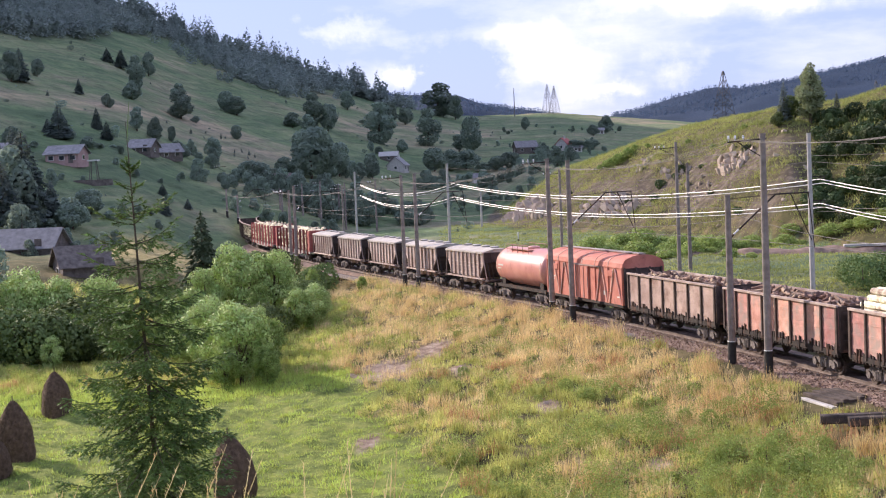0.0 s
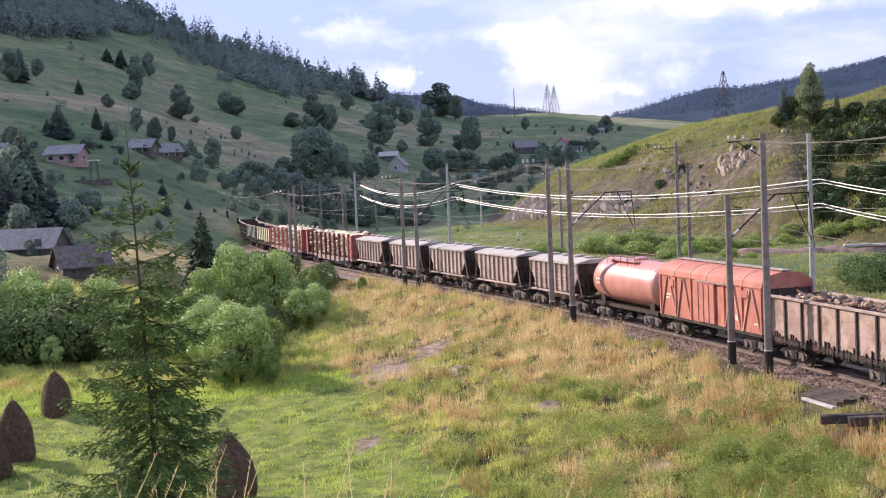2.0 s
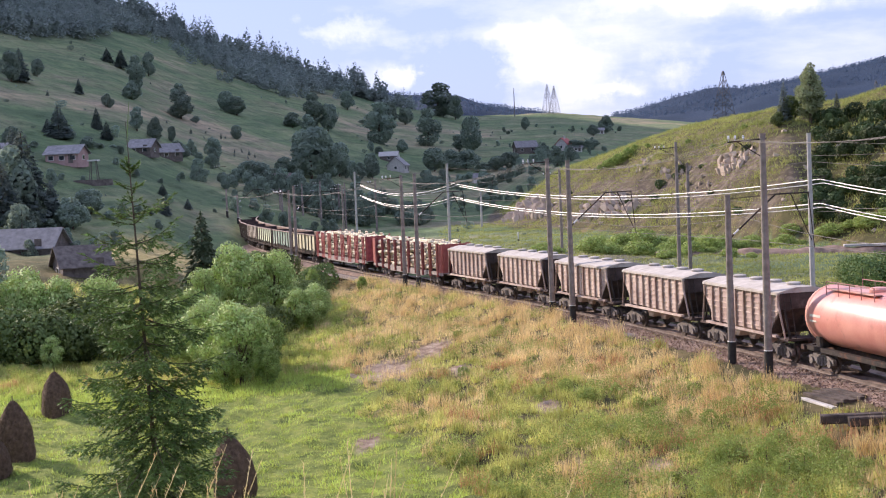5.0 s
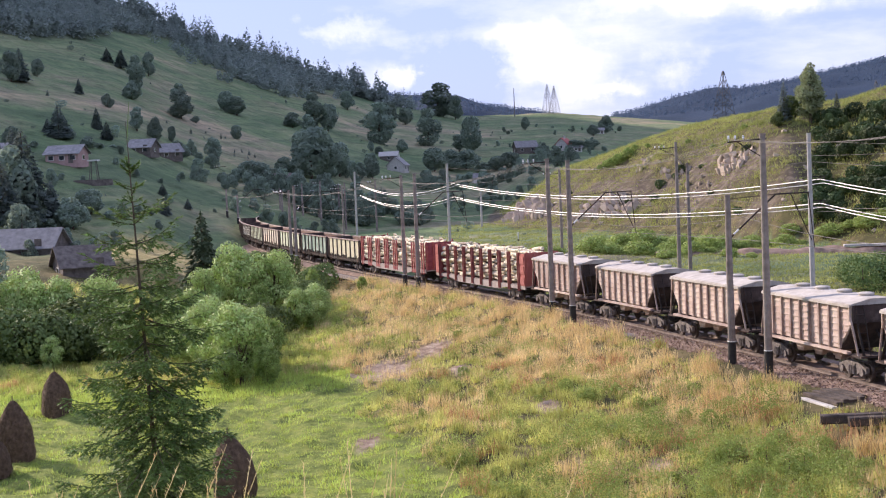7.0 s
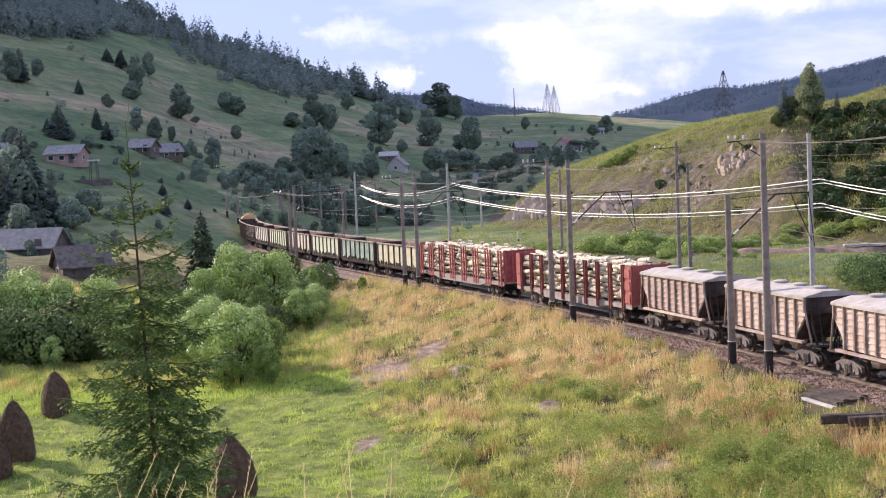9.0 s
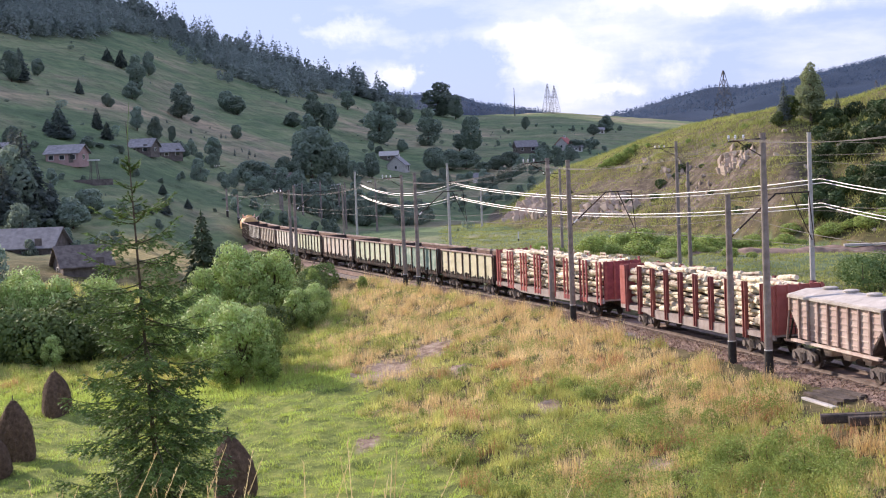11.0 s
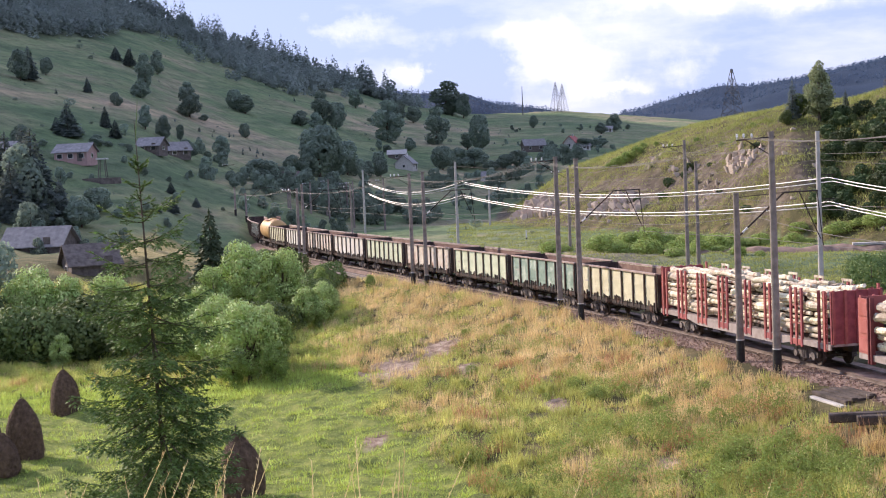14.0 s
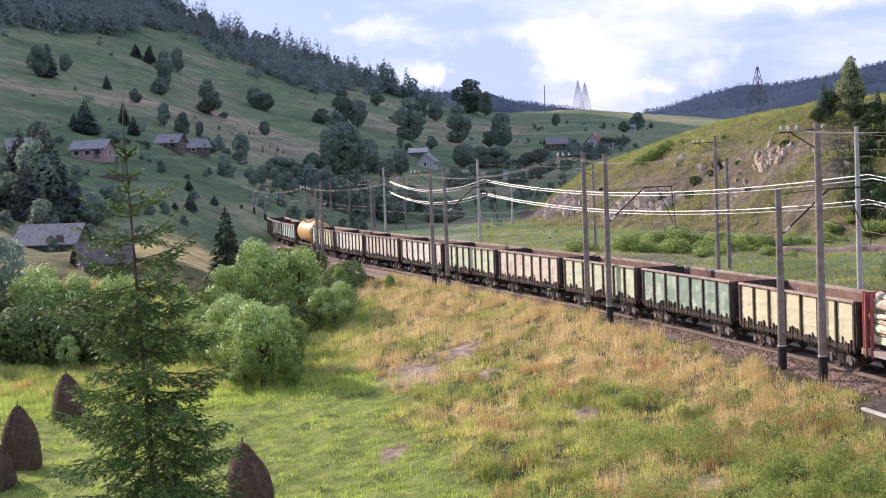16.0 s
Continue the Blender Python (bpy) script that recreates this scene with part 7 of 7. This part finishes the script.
    tagged(new("weeds", soup("weeds", q, 4, M["weed"])), "leafy green weeds and nettles in clumps", "weeds", kind="stuff")
    # tall nettles and docks at the near corner of the rough meadow
    spot = (x > 3) & (x < 15) & (y < 66) & tall & (waves(x, y, 4.5, 88) > 0.05)
    i = np.where(spot)[0][:900]
    q = leaf_quads(rng, np.stack([x[i], y[i], land(x[i], y[i]) + 0.45], 1), np.full(len(i), 0.42), 44, 0.1, 1.35)
    tagged(new("tall_weeds", soup("tall_weeds", q, 4, M["weed"])), "tall green nettles and docks", "weeds", kind="stuff")
    # rusty sorrel and dry docks in patches
    i = np.where(tall & (waves(x, y, 5.0, 96) + 0.6 * waves(x, y, 1.6, 97) + 1.1 * np.exp(-((x - 13.5) / 3.0) ** 2 - ((y - 60) / 2.6) ** 2) > 0.95) & (y < 100))[0][:5200]
    blades("sorrel", "rust-coloured seeding sorrel in the rough meadow", M["sorrel"], x[i], y[i], 0.5 + 0.35 * pick[i], 7, 0.016, 0.4, 27, 0.12)
    # grass by the stream and under the willows
    x2, y2 = scatter(11000, 88, 135, -19, -4)
    lat2, _ = lateral(x2, y2)
    i = np.where(lat2 > 4)[0]
    blades("stream_grass", "rank green grass along the stream", M["mown"], x2[i], y2[i], 0.2 + 0.32 * rng.uniform(0, 1, len(i)), 8, 0.025, 0.8, 24, 0.25)
    # beyond the railway
    x3, y3 = scatter(19000, 75, 300, 0, 19.5)
    lat3, _ = lateral(x3, y3)
    i = np.where((lat3 < -4.5))[0]
    blades("siding_grass", "rough grass over the old sidings", M["slope_grass"], x3[i], y3[i], 0.16 + 0.24 * rng.uniform(0, 1, len(i)), 8, 0.05, 1.0, 25, 0.5)
    x4, y4 = scatter(26000, 160, 330, 2.5, 19.5)
    az, d = np.degrees(np.arctan2(x4, y4)), np.hypot(x4, y4)
    su = (d - np.interp(az, [1.5, 3, 7, 12, 18, 25], [300, 268, 232, 200, 172, 150])) / 62.0
    i = np.where((su > 0.08) & ((waves(x4, y4, 16, 51) < -0.2) | (su > 0.55) | (az > 14.6)))[0]
    blades("spur_grass", "long grass on the rocky spur", M["slope_grass"], x4[i], y4[i], 0.3 + 0.4 * rng.uniform(0, 1, len(i)), 7, 0.055, 0.9, 26, 0.6)
    # seeding stalks close to the camera
    v = []
    for k in range(70):
        d, a = rng.uniform(9.0, 15.0), radians(rng.uniform(-18, -2.5) if k < 56 else rng.uniform(-2.5, 18))
        px, py = d * math.sin(a), d * math.cos(a)
        z = land_z(px, py)
        line = 10.7 - 0.232 * d
        hh = max(0.4, line - z + rng.uniform(-0.25, 0.55 if k < 56 else 0.15))
        lx = rng.uniform(-0.1, 0.28) * hh
        p = [np.array([px + lx * (t ** 2), py, z + hh * t]) for t in np.linspace(0, 1, 7)]
        for q0, q1 in zip(p[:-1], p[1:]):
            s = np.array([0.0028, 0.0, 0])
            v += [q0 - s, q0 + s, q1]
            v += [q0 - s, q1, q1 - s]
        for _ in range(34):
            t = rng.uniform(0.74, 1.0)
            c = np.array([px + lx * t * t, py, z + hh * t])
            nd = np.array([rng.uniform(-1, 1), rng.uniform(-1, 1), 1.3])
            nd /= np.linalg.norm(nd)
            v += [c - [0.003, 0, 0], c + [0.003, 0, 0], c + nd * rng.uniform(0.02, 0.045)]
    tagged(new("seeding_grass", soup("seeding_grass", np.array(v), 3, M["dry"])), "thin straw-coloured grass stalks in seed", "grass", kind="stuff")


def make_weed_bushes():
    """Leafy shrubs and docks that stand out of the rough meadow."""
    kinds = [round_tree("weed_bush", "fresh green leafy weed bush in the rough meadow", 1.1, 0.75, 12, 1500, 0.085, M["weed"], 340 + i, "weed bushes in the meadow", "bush",
                        low=0.0, cone=0.3, rise=0.7, loose=0.6, width=0.3, fringe=0.3) for i in range(3)]
    near = [(10.1, 53.6, 1.0), (11.0, 51.4, 1.1), (11.2, 56.6, 0.95), (12.6, 52.2, 1.1), (14.0, 51.8, 1.0), (15.2, 51.5, 0.9), (11.7, 62.7, 0.85), (10.6, 64.0, 0.8), (10.0, 68.2, 0.9),
            (9.2, 68.3, 0.8), (7.1, 72.6, 0.8), (7.3, 60.3, 0.6), (6.3, 75.7, 0.7), (12.4, 71.0, 0.6), (13.1, 65.7, 0.75), (11.2, 72.2, 0.6), (13.4, 57.2, 0.9), (14.4, 54.8, 1.0),
            (12.2, 54.2, 1.1), (9.3, 51.2, 0.8), (13.4, 53.2, 1.0), (10.4, 55.2, 0.9), (11.8, 58.4, 0.7), (14.9, 53.4, 0.8)]
    rng = random.Random(15)
    for x, y, k in near:
        place_on_land(rng.choice(kinds), x, y, k * rng.uniform(0.9, 1.15), rng.uniform(0, 360), 0.1, k * rng.uniform(0.85, 1.2))
    for i in range(60):
        x, y = rng.uniform(-2, 15), rng.uniform(52, 104)
        lat, _ = lateral(np.array([x]), np.array([y]))
        if lat[0] < 5.5 or float(rough_field(np.array([x]), np.array([y]))[0]) < 0.7:
            continue
        k = rng.uniform(0.25, 0.6)
        place_on_land(rng.choice(kinds), x, y, k, rng.uniform(0, 360), 0.05, k * rng.uniform(0.8, 1.3))


make_hill_trees()
make_woods()
make_spur_trees()
make_stream_trees()
make_near_spruce()
make_weed_bushes()
make_grass()


# ------------------------------------------------------------------ hamlet
def house(name, label, x, y, turn, w, l, wall_h, roof_h, wall, roof, windows=2, chimney=False, eaves=0.45, category="house"):
    """Gabled house: walls, two roof slopes with thickness, gables, framed windows, door."""
    ob = thing(name, label, category, "houses of the hamlet", at=(x, y, land_z(x, y) - 0.25), turn=turn)
    a, b = l / 2, w / 2
    part("wall", Build().prism([(-b, -0.6), (b, -0.6), (b, wall_h), (0, wall_h + roof_h), (-b, wall_h)], -a, a), M[wall], ob)
    k = roof_h / b
    for sy in (1, -1):
        e = b + eaves
        ring = [(0, wall_h + roof_h + 0.02), (sy * e, wall_h - k * eaves + 0.02), (sy * e, wall_h - k * eaves + 0.14), (0, wall_h + roof_h + 0.16)]
        part("roof", Build().prism(ring if sy < 0 else ring[::-1], -a - eaves, a + eaves), M[roof], ob)
    for sy in (1, -1):
        for i in range(windows):
            xc = -a + l * (i + 0.5) / windows
            f = part("window", Build().box(xc - 0.55, xc + 0.55, *sorted((sy * (b + 0.004), sy * (b + 0.07))), wall_h * 0.38, wall_h * 0.82), M["plaster"], ob, "white window frame")
            part("pane", Build().box(xc - 0.45, xc + 0.45, *sorted((sy * (b + 0.06), sy * (b + 0.085))), wall_h * 0.42, wall_h * 0.78), M["glass"], f)
    for sx in (1, -1):
        f = part("window", Build().box(*sorted((sx * (a + 0.004), sx * (a + 0.07))), -0.5, 0.5, wall_h * 0.38, wall_h * 0.82), M["plaster"], ob)
        part("pane", Build().box(*sorted((sx * (a + 0.06), sx * (a + 0.085))), -0.4, 0.4, wall_h * 0.42, wall_h * 0.78), M["glass"], f)
    part("door", Build().box(a * 0.55 - 0.45, a * 0.55 + 0.45, -b - 0.08, -b - 0.004, 0.25, 2.2), M["old_wood"], ob)
    if chimney:
        part("chimney", Build().box(-0.3, 0.3, -0.6, -0.05, wall_h + roof_h * 0.5, wall_h + roof_h + 0.8).box(-0.36, 0.36, -0.66, 0.01, wall_h + roof_h + 0.8, wall_h + roof_h + 0.92), M["plaster"], ob)
    return ob


def make_hamlet():
    house("house", "pink wooden house with a pale slate roof", -69.0, 263.0, -8, 5.0, 6.3, 2.1, 1.4, "pink_wall", "slate", 3)
    house("house", "small white house with a grey roof", -76.0, 246.0, 20, 5.0, 6.0, 2.2, 1.5, "plaster", "slate", 2)
    house("house", "dark wooden farmhouse with a grey slate roof", -64.4, 309.5, -12, 4.8, 5.2, 1.8, 1.6, "old_wood", "slate", 2)
    house("house", "brown wooden farmhouse with a slate roof", -62.4, 326.0, 35, 4.4, 5.4, 1.8, 1.7, "old_wood", "slate", 2)
    house("house", "white plastered house with a grey gable roof", -14.0, 478.0, 78, 6.0, 7.0, 2.5, 2.6, "pale_concrete", "slate", 2, True)
    house("house", "small shed with a pale tin roof", -18.6, 524.0, 0, 5.0, 6.5, 2.2, 1.4, "old_wood", "pale_concrete", 1)
    house("house", "dark wooden hut among trees", -37.7, 336.0, 30, 4.5, 5.0, 2.0, 1.8, "old_wood", "old_wood", 1)
    house("house", "grey farmhouse at the valley's end", 34.6, 568.0, 10, 7.0, 8.5, 2.6, 2.4, "old_wood", "slate", 2)
    house("house", "tall house with a red tin roof", 51.4, 582.0, 60, 5.0, 5.0, 3.2, 2.4, "pale_concrete", "red_roof", 2, True)
    house("house", "low white plastered outbuilding with slate roof", 56.0, 580.0, 0, 4.0, 5.0, 1.8, 1.0, "plaster", "slate", 1)
    house("house", "tiny pale hut on the slope", 82.5, 728.0, 0, 4.0, 5.0, 2.0, 1.2, "plaster", "slate", 1)
    house("house", "pale hut beside the valley road", 13.0, 470.0, 20, 4.0, 5.0, 2.0, 1.4, "plaster", "slate", 1)
    house("barn", "long low barn with a weathered grey roof", -51.8, 178.0, -6, 6.0, 7.6, 1.2, 2.1, "old_wood", "slate", 0, category="barn")
    house("barn", "old dark board shed with a sagging roof", -39.6, 154.5, 28, 4.6, 5.2, 1.5, 1.9, "old_wood", "old_wood", 0, category="barn")
    # hay rack above a dark log pen
    x, y = -60.0, 246.0
    ob = thing("hay_rack", "four-legged hay rack above a dark log pen", "hay rack", at=(x, y, land_z(x, y)))
    for dx in (-0.6, 0.6):
        for dy in (-0.6, 0.6):
            part("leg", Build().rod((dx * 1.3, dy * 1.3, -0.2), (dx * 0.7, dy * 0.7, 4.2), 0.09, 0.07, 6), M["old_wood"], ob)
    part("platform", Build().box(-0.9, 0.9, -0.9, 0.9, 4.1, 4.35), M["plaster"], ob)
    part("pen", Build().box(-3.4, 3.4, -1.2, -1.0, -0.2, 0.9), M["old_wood"], ob)


# ------------------------------------------------------------------ haystacks
def make_haystacks():
    for i, (x, y, h, r, lean) in enumerate([(-23.9, 85.3, 2.75, 0.9, 0.0), (-21.75, 70.4, 3.05, 0.9, -0.08), (-9.5, 60.6, 2.85, 0.92, 0.08), (-21.9, 66.9, 2.0, 0.88, 0.0)]):
        rng = np.random.RandomState(400 + i)
        z = land_z(x, y)
        ob = thing("haystack", "weathered brown haystack built round a pole", "haystack", "haystacks on the meadow", at=(x, y, z), turn=i * 70)
        prof = [(0.0, 0.94), (0.12, 1.0), (0.35, 0.96), (0.55, 0.88), (0.7, 0.71), (0.82, 0.5), (0.92, 0.28), (1.0, 0.04)]
        seg = 26
        v, f = [], []
        for k, (u, q) in enumerate(prof):
            for j in range(seg):
                a = 2 * math.pi * j / seg
                rr = r * q * (1 + 0.10 * math.sin(3 * a + i) + 0.05 * math.sin(7 * a + 5 * u + i) + rng.uniform(-0.05, 0.05))
                v.append((rr * math.cos(a) + lean * u * u * h, rr * math.sin(a), u * h - 0.08))
        for k in range(len(prof) - 1):
            for j in range(seg):
                f.append((k * seg + j, k * seg + (j + 1) % seg, (k + 1) * seg + (j + 1) % seg, (k + 1) * seg + j))
        f.append(tuple(range((len(prof) - 1) * seg, len(prof) * seg)))
        part("hay_body", Build().add(v, f), M["hay"], ob, smooth=True)
        part("pole", Build().rod((lean * h, 0, 0.1), (lean * h, 0, h + 0.16), 0.04, 0.03, 6), M["trunk"], ob)
        # loose straws that break up the outline
        n = 2600
        u = rng.uniform(0, 0.97, n)
        a = rng.uniform(0, 6.28, n)
        rr = r * np.interp(u, [p[0] for p in prof], [p[1] for p in prof]) * (1 + 0.10 * np.sin(3 * a + i))
        c = np.stack([rr * np.cos(a) + lean * u * u * h, rr * np.sin(a), u * h], 1)
        d = np.stack([np.cos(a) * 0.35, np.sin(a) * 0.35, -np.ones(n)], 1) + rng.normal(0, 0.35, (n, 3))
        s = np.stack([-np.sin(a), np.cos(a), np.zeros(n)], 1) * 0.012
        part("loose_hay", soup("loose_hay", np.stack([c - s, c + s, c + d * 0.2], 1), 3, M["hay"]), None, ob)


# ------------------------------------------------------------------ rocks on the spur
def rock_mesh(seed):
    rng = np.random.RandomState(seed)
    bm = bmesh.new()
    for _ in range(15):
        p = rng.uniform(-1, 1, 3)
        p = p / max(np.abs(p).max(), 1e-3) * rng.uniform(0.75, 1.0)
        bm.verts.new(p)
    bmesh.ops.convex_hull(bm, input=bm.verts)
    bmesh.ops.bevel(bm, geom=list(bm.edges), offset=0.025, segments=1, affect="EDGES")
    me = bpy.data.meshes.new("rock")
    bm.to_mesh(me)
    bm.free()
    me.materials.append(M["rock"])
    return me


def make_rocks():
    meshes = [rock_mesh(500 + i) for i in range(7)]
    rng = random.Random(12)

    def rock(x, y, sx, sy, sz, up=0.0, bed=None):
        ob = tagged(new("rock", meshes[rng.randrange(7)]), "pale fractured rock breaking out of the slope", "rock", "rocks of the spur")
        turn = (rng.uniform(-25, 25), rng.uniform(-25, 25), rng.uniform(0, 360)) if bed is None else (bed[0] + rng.uniform(-8, 8), bed[1] + rng.uniform(-8, 8), bed[2] + rng.uniform(-14, 14))
        ob.matrix_basis = pose(x, y, land_z(x, y) + up, *turn) @ Matrix.Diagonal((sx, sy, sz, 1))

    # cliff at the nose of the spur, the inclined slabs below, the pale outcrop under the birch: ends of each belt, spread, count, size
    for (x0, y0), (x1, y1), wide, n, k0, bed in (((14.5, 290.5), (20.0, 272.5), 1.6, 60, 1.25, (8, 30, 160)), ((24.5, 255.5), (32.5, 237.5), 1.5, 64, 1.05, (10, 38, 165)),
                                                ((17.2, 303.0), (20.6, 281.0), 1.3, 46, 1.35, (6, 24, 160)), ((26.2, 260.5), (32.4, 243.5), 1.3, 40, 0.95, (10, 36, 165)),
                                                ((45.2, 226.0), (47.2, 216.5), 1.3, 70, 0.85, (6, 12, 170)), ((36.2, 253.0), (38.6, 258.5), 1.2, 22, 0.8, (6, 15, 170)),
                                                ((39.5, 246.0), (41.5, 239.0), 1.4, 16, 0.7, (8, 25, 165)), ((39.0, 232.0), (42.0, 222.0), 2.0, 14, 0.6, (8, 30, 165))):
        for _ in range(n):
            u = rng.random()
            k = k0 * rng.uniform(0.45, 1.15)
            rock(x0 + (x1 - x0) * u + rng.uniform(-wide, wide), y0 + (y1 - y0) * u + rng.uniform(-wide, wide), k * rng.uniform(0.5, 0.8), k * rng.uniform(0.8, 1.3), k * rng.uniform(0.8, 1.4), -0.15 * k, bed)
    for _ in range(30):
        a, u = radians(rng.uniform(4.0, 17.5)), rng.uniform(0.05, 0.5)
        d = float(np.interp(math.degrees(a), [1.5, 3, 7, 12, 18, 25], [300, 268, 232, 200, 172, 150])) + 62 * u
        k = rng.uniform(0.2, 0.5)
        rock(d * math.sin(a), d * math.cos(a), k * 1.3, k, k * 0.8)


# ------------------------------------------------------------------ lineside things
def make_lineside():
    # stack of old sleepers and a dark beam beside the line
    x, y = 16.5, 62.6
    rng = random.Random(3)
    z = land_z(x, y)
    for i in range(13):
        pale = i == 0
        ob = tagged(new("old_sleeper", Build().box(-1.45, 1.45, -0.15, 0.15, 0, 0.17, 0.025).mesh("old_sleeper", M["pale_concrete"] if pale else M["old_beam"])),
                    "pale broken sleeper on a heap" if pale else "discarded tarred wooden sleeper on a heap", "sleeper", "discarded sleepers")
        k, layer = (i, 0) if i < 7 else (i - 6.4, 1)
        ob.matrix_basis = pose(x + 0.31 * k, y + 0.24 * k, z - 0.1 + 0.19 * layer, rng.uniform(-2, 2), rng.uniform(-2, 2), -76 + rng.uniform(-5, 5))
    for dx, dy, dz, ln, tn in ((0.0, 0.0, 0.1, 2.3, 13), (0.7, -0.45, 0.06, 2.0, 17)):
        ob = tagged(new("beam", Build().box(-ln, ln, -0.2, 0.2, 0, 0.38, 0.05).mesh("beam", M["old_beam"])), "long dark weathered beam lying in the grass", "beam", "beams in the grass")
        ob.matrix_basis = pose(17.5 + dx, 57.3 + dy, land_z(17.5, 57.3) + dz, 3, -1.5, tn - 22)
    ob = tagged(new("concrete_slab", Build().box(-1.1, 1.1, -0.45, 0.45, 0, 0.14, 0.02).mesh("concrete_slab", M["concrete"])), "flat weathered concrete slab in the grass", "slab")
    ob.matrix_basis = pose(12.2, 89.3, land_z(12.2, 89.3) + 0.1, 3, 4, -35)
    # marker post and yard posts
    for px, py, h in ((12.1, 225.6, 1.5), (-7.0, 305.0, 1.6), (-5.6, 305.0, 1.6), (-4.2, 305.5, 1.6)):
        z = land_z(px, py)
        ob = thing("marker_post", "short white marker post with a black foot", "post", "marker posts", at=(px, py, z))
        part("shaft", Build().rod((0, 0, -0.2), (0, 0, h), 0.11, 0.1, 8), M["white_band"] if px > 0 else M["tar"], ob)
        part("foot", Build().rod((0, 0, -0.2), (0, 0, 0.35), 0.13, 0.13, 8), M["tar"], ob)
    # earth bank with a loading edge across the sidings
    v, f = [], []
    for i in range(60):
        px = 26 + i * 0.7
        py = 171.5 - (px - 30) * 0.17 + 0.4 * math.sin(i * 0.7)
        z = -0.9
        hh = 0.55 + 0.12 * math.sin(i * 0.5) + 0.1 * math.sin(i * 1.3)
        v += [(px, py - 1.6, z - 0.3), (px, py - 0.5, z + hh * 0.9), (px, py + 0.8, z + hh), (px, py + 2.2, z - 0.3)]
        if i:
            k = (i - 1) * 4
            f += [(k + j, k + 4 + j, k + 5 + j, k + 1 + j) for j in range(3)]
    tagged(new("earth_bank", Build().add(v, f).mesh("earth_bank", M["ballast"], True)), "low brown earth bank across the sidings", "bank", kind="structure")
    ob = tagged(new("loading_edge", Build().box(-3.6, 3.6, -0.6, 0.6, 0, 0.25).mesh("loading_edge", M["pale_concrete"])), "pale concrete loading edge on the bank", "platform", kind="structure")
    ob.matrix_basis = pose(51.5, 168.2, -0.35, 0, 0, -10)


# ------------------------------------------------------------------ pylons
def pylon(x, y, top, arms=3):
    """Lattice tower of four legs, braces and cross arms."""
    z = land_z(x, y)
    h = top - z
    ob = thing("lattice_pylon", "steel lattice power pylon on the skyline", "pylon", "power pylons", at=(x, y, z), turn=25)
    w = lambda u: float(np.interp(u, [0.0, 0.55, 0.8, 1.0], [0.16, 0.078, 0.04, 0.005])) * h
    r = max(0.0034 * h, 0.0001 * math.hypot(x, y))
    for sx, sy in ((1, 1), (1, -1), (-1, -1), (-1, 1)):
        b = Build()
        for i in range(6):
            u, t = i / 6, (i + 1) / 6
            b.rod((sx * w(u), sy * w(u), u * h - (0.5 if i == 0 else 0)), (sx * w(t), sy * w(t), t * h), r, r * 0.8, 5)
        part("leg", b, M["lattice"], ob)
    for i in range(12):
        u, t = i / 12, (i + 1) / 12
        b = Build()
        for (ax, ay), (bx, by) in (((1, 1), (1, -1)), ((1, -1), (-1, -1)), ((-1, -1), (-1, 1)), ((-1, 1), (1, 1))):
            b.rod((ax * w(u), ay * w(u), u * h), (bx * w(t), by * w(t), t * h), r * 0.55, r * 0.55, 4)
            b.rod((bx * w(u), by * w(u), u * h), (ax * w(t), ay * w(t), t * h), r * 0.55, r * 0.55, 4)
        part("lattice", b, M["lattice"], ob)
    for i in range(arms):
        zc = h * (0.56 + 0.1 * i)
        L = h * (0.14 - 0.025 * i)
        part("cross_arm", Build().rod((-L, 0, zc), (0, 0, zc + 0.03 * h), r, r, 4).rod((L, 0, zc), (0, 0, zc + 0.03 * h), r, r, 4).rod((-L, 0, zc), (L, 0, zc), r * 0.8, r * 0.8, 4), M["lattice"], ob)


def make_pylons():
    pylon(95.0, 470.0, 39.8)
    pylon(70.5, 905.0, 63.0)
    pylon(75.2, 910.0, 62.0)
    pylon(140.0, 452.0, 33.5)
    x, y = 49.0, 900.0
    solid("radio_mast", Build().rod((x, y, land_z(x, y) - 1), (x, y, 61.0), 0.4, 0.2, 6), M["lattice"], "thin mast on the skyline", "mast")


make_hamlet()
make_haystacks()
make_rocks()
make_lineside()
make_pylons()


# ------------------------------------------------------------------ movement
def motions():
    """The train rolls towards the viewer at a steady pace; its wheels turn with it."""
    for wg, s0, base in TRAIN:
        walk(wg, [(0.5 * i, wagon_pose(s0 - SPEED * 0.5 * i, base)) for i in range(33)])
    # wheels: about 20 radians a second, keyed on one front and one rear wheelset and shared by the others
    rate = SPEED / 0.475
    lead = {}
    for wg, s0, base in TRAIN:
        for bg in wg.children:
            if not bg.name.startswith("bogie"):
                continue
            for ws in bg.children:
                key = ws.location.x > 0
                if key not in lead:
                    x = ws.location.x
                    n = 240
                    walk(ws, [(16.0 * i / n, Matrix.Translation((x, 0, 0.475)) @ Matrix.Rotation(rate * 16.0 * i / n, 4, "Y")) for i in range(n + 1)])
                    lead[key] = ws
                else:
                    ws.rotation_mode = "QUATERNION"
                    keys = ws.animation_data_create()
                    keys.action = lead[key].animation_data.action
                    keys.action_slot = lead[key].animation_data.action_slot


motions()
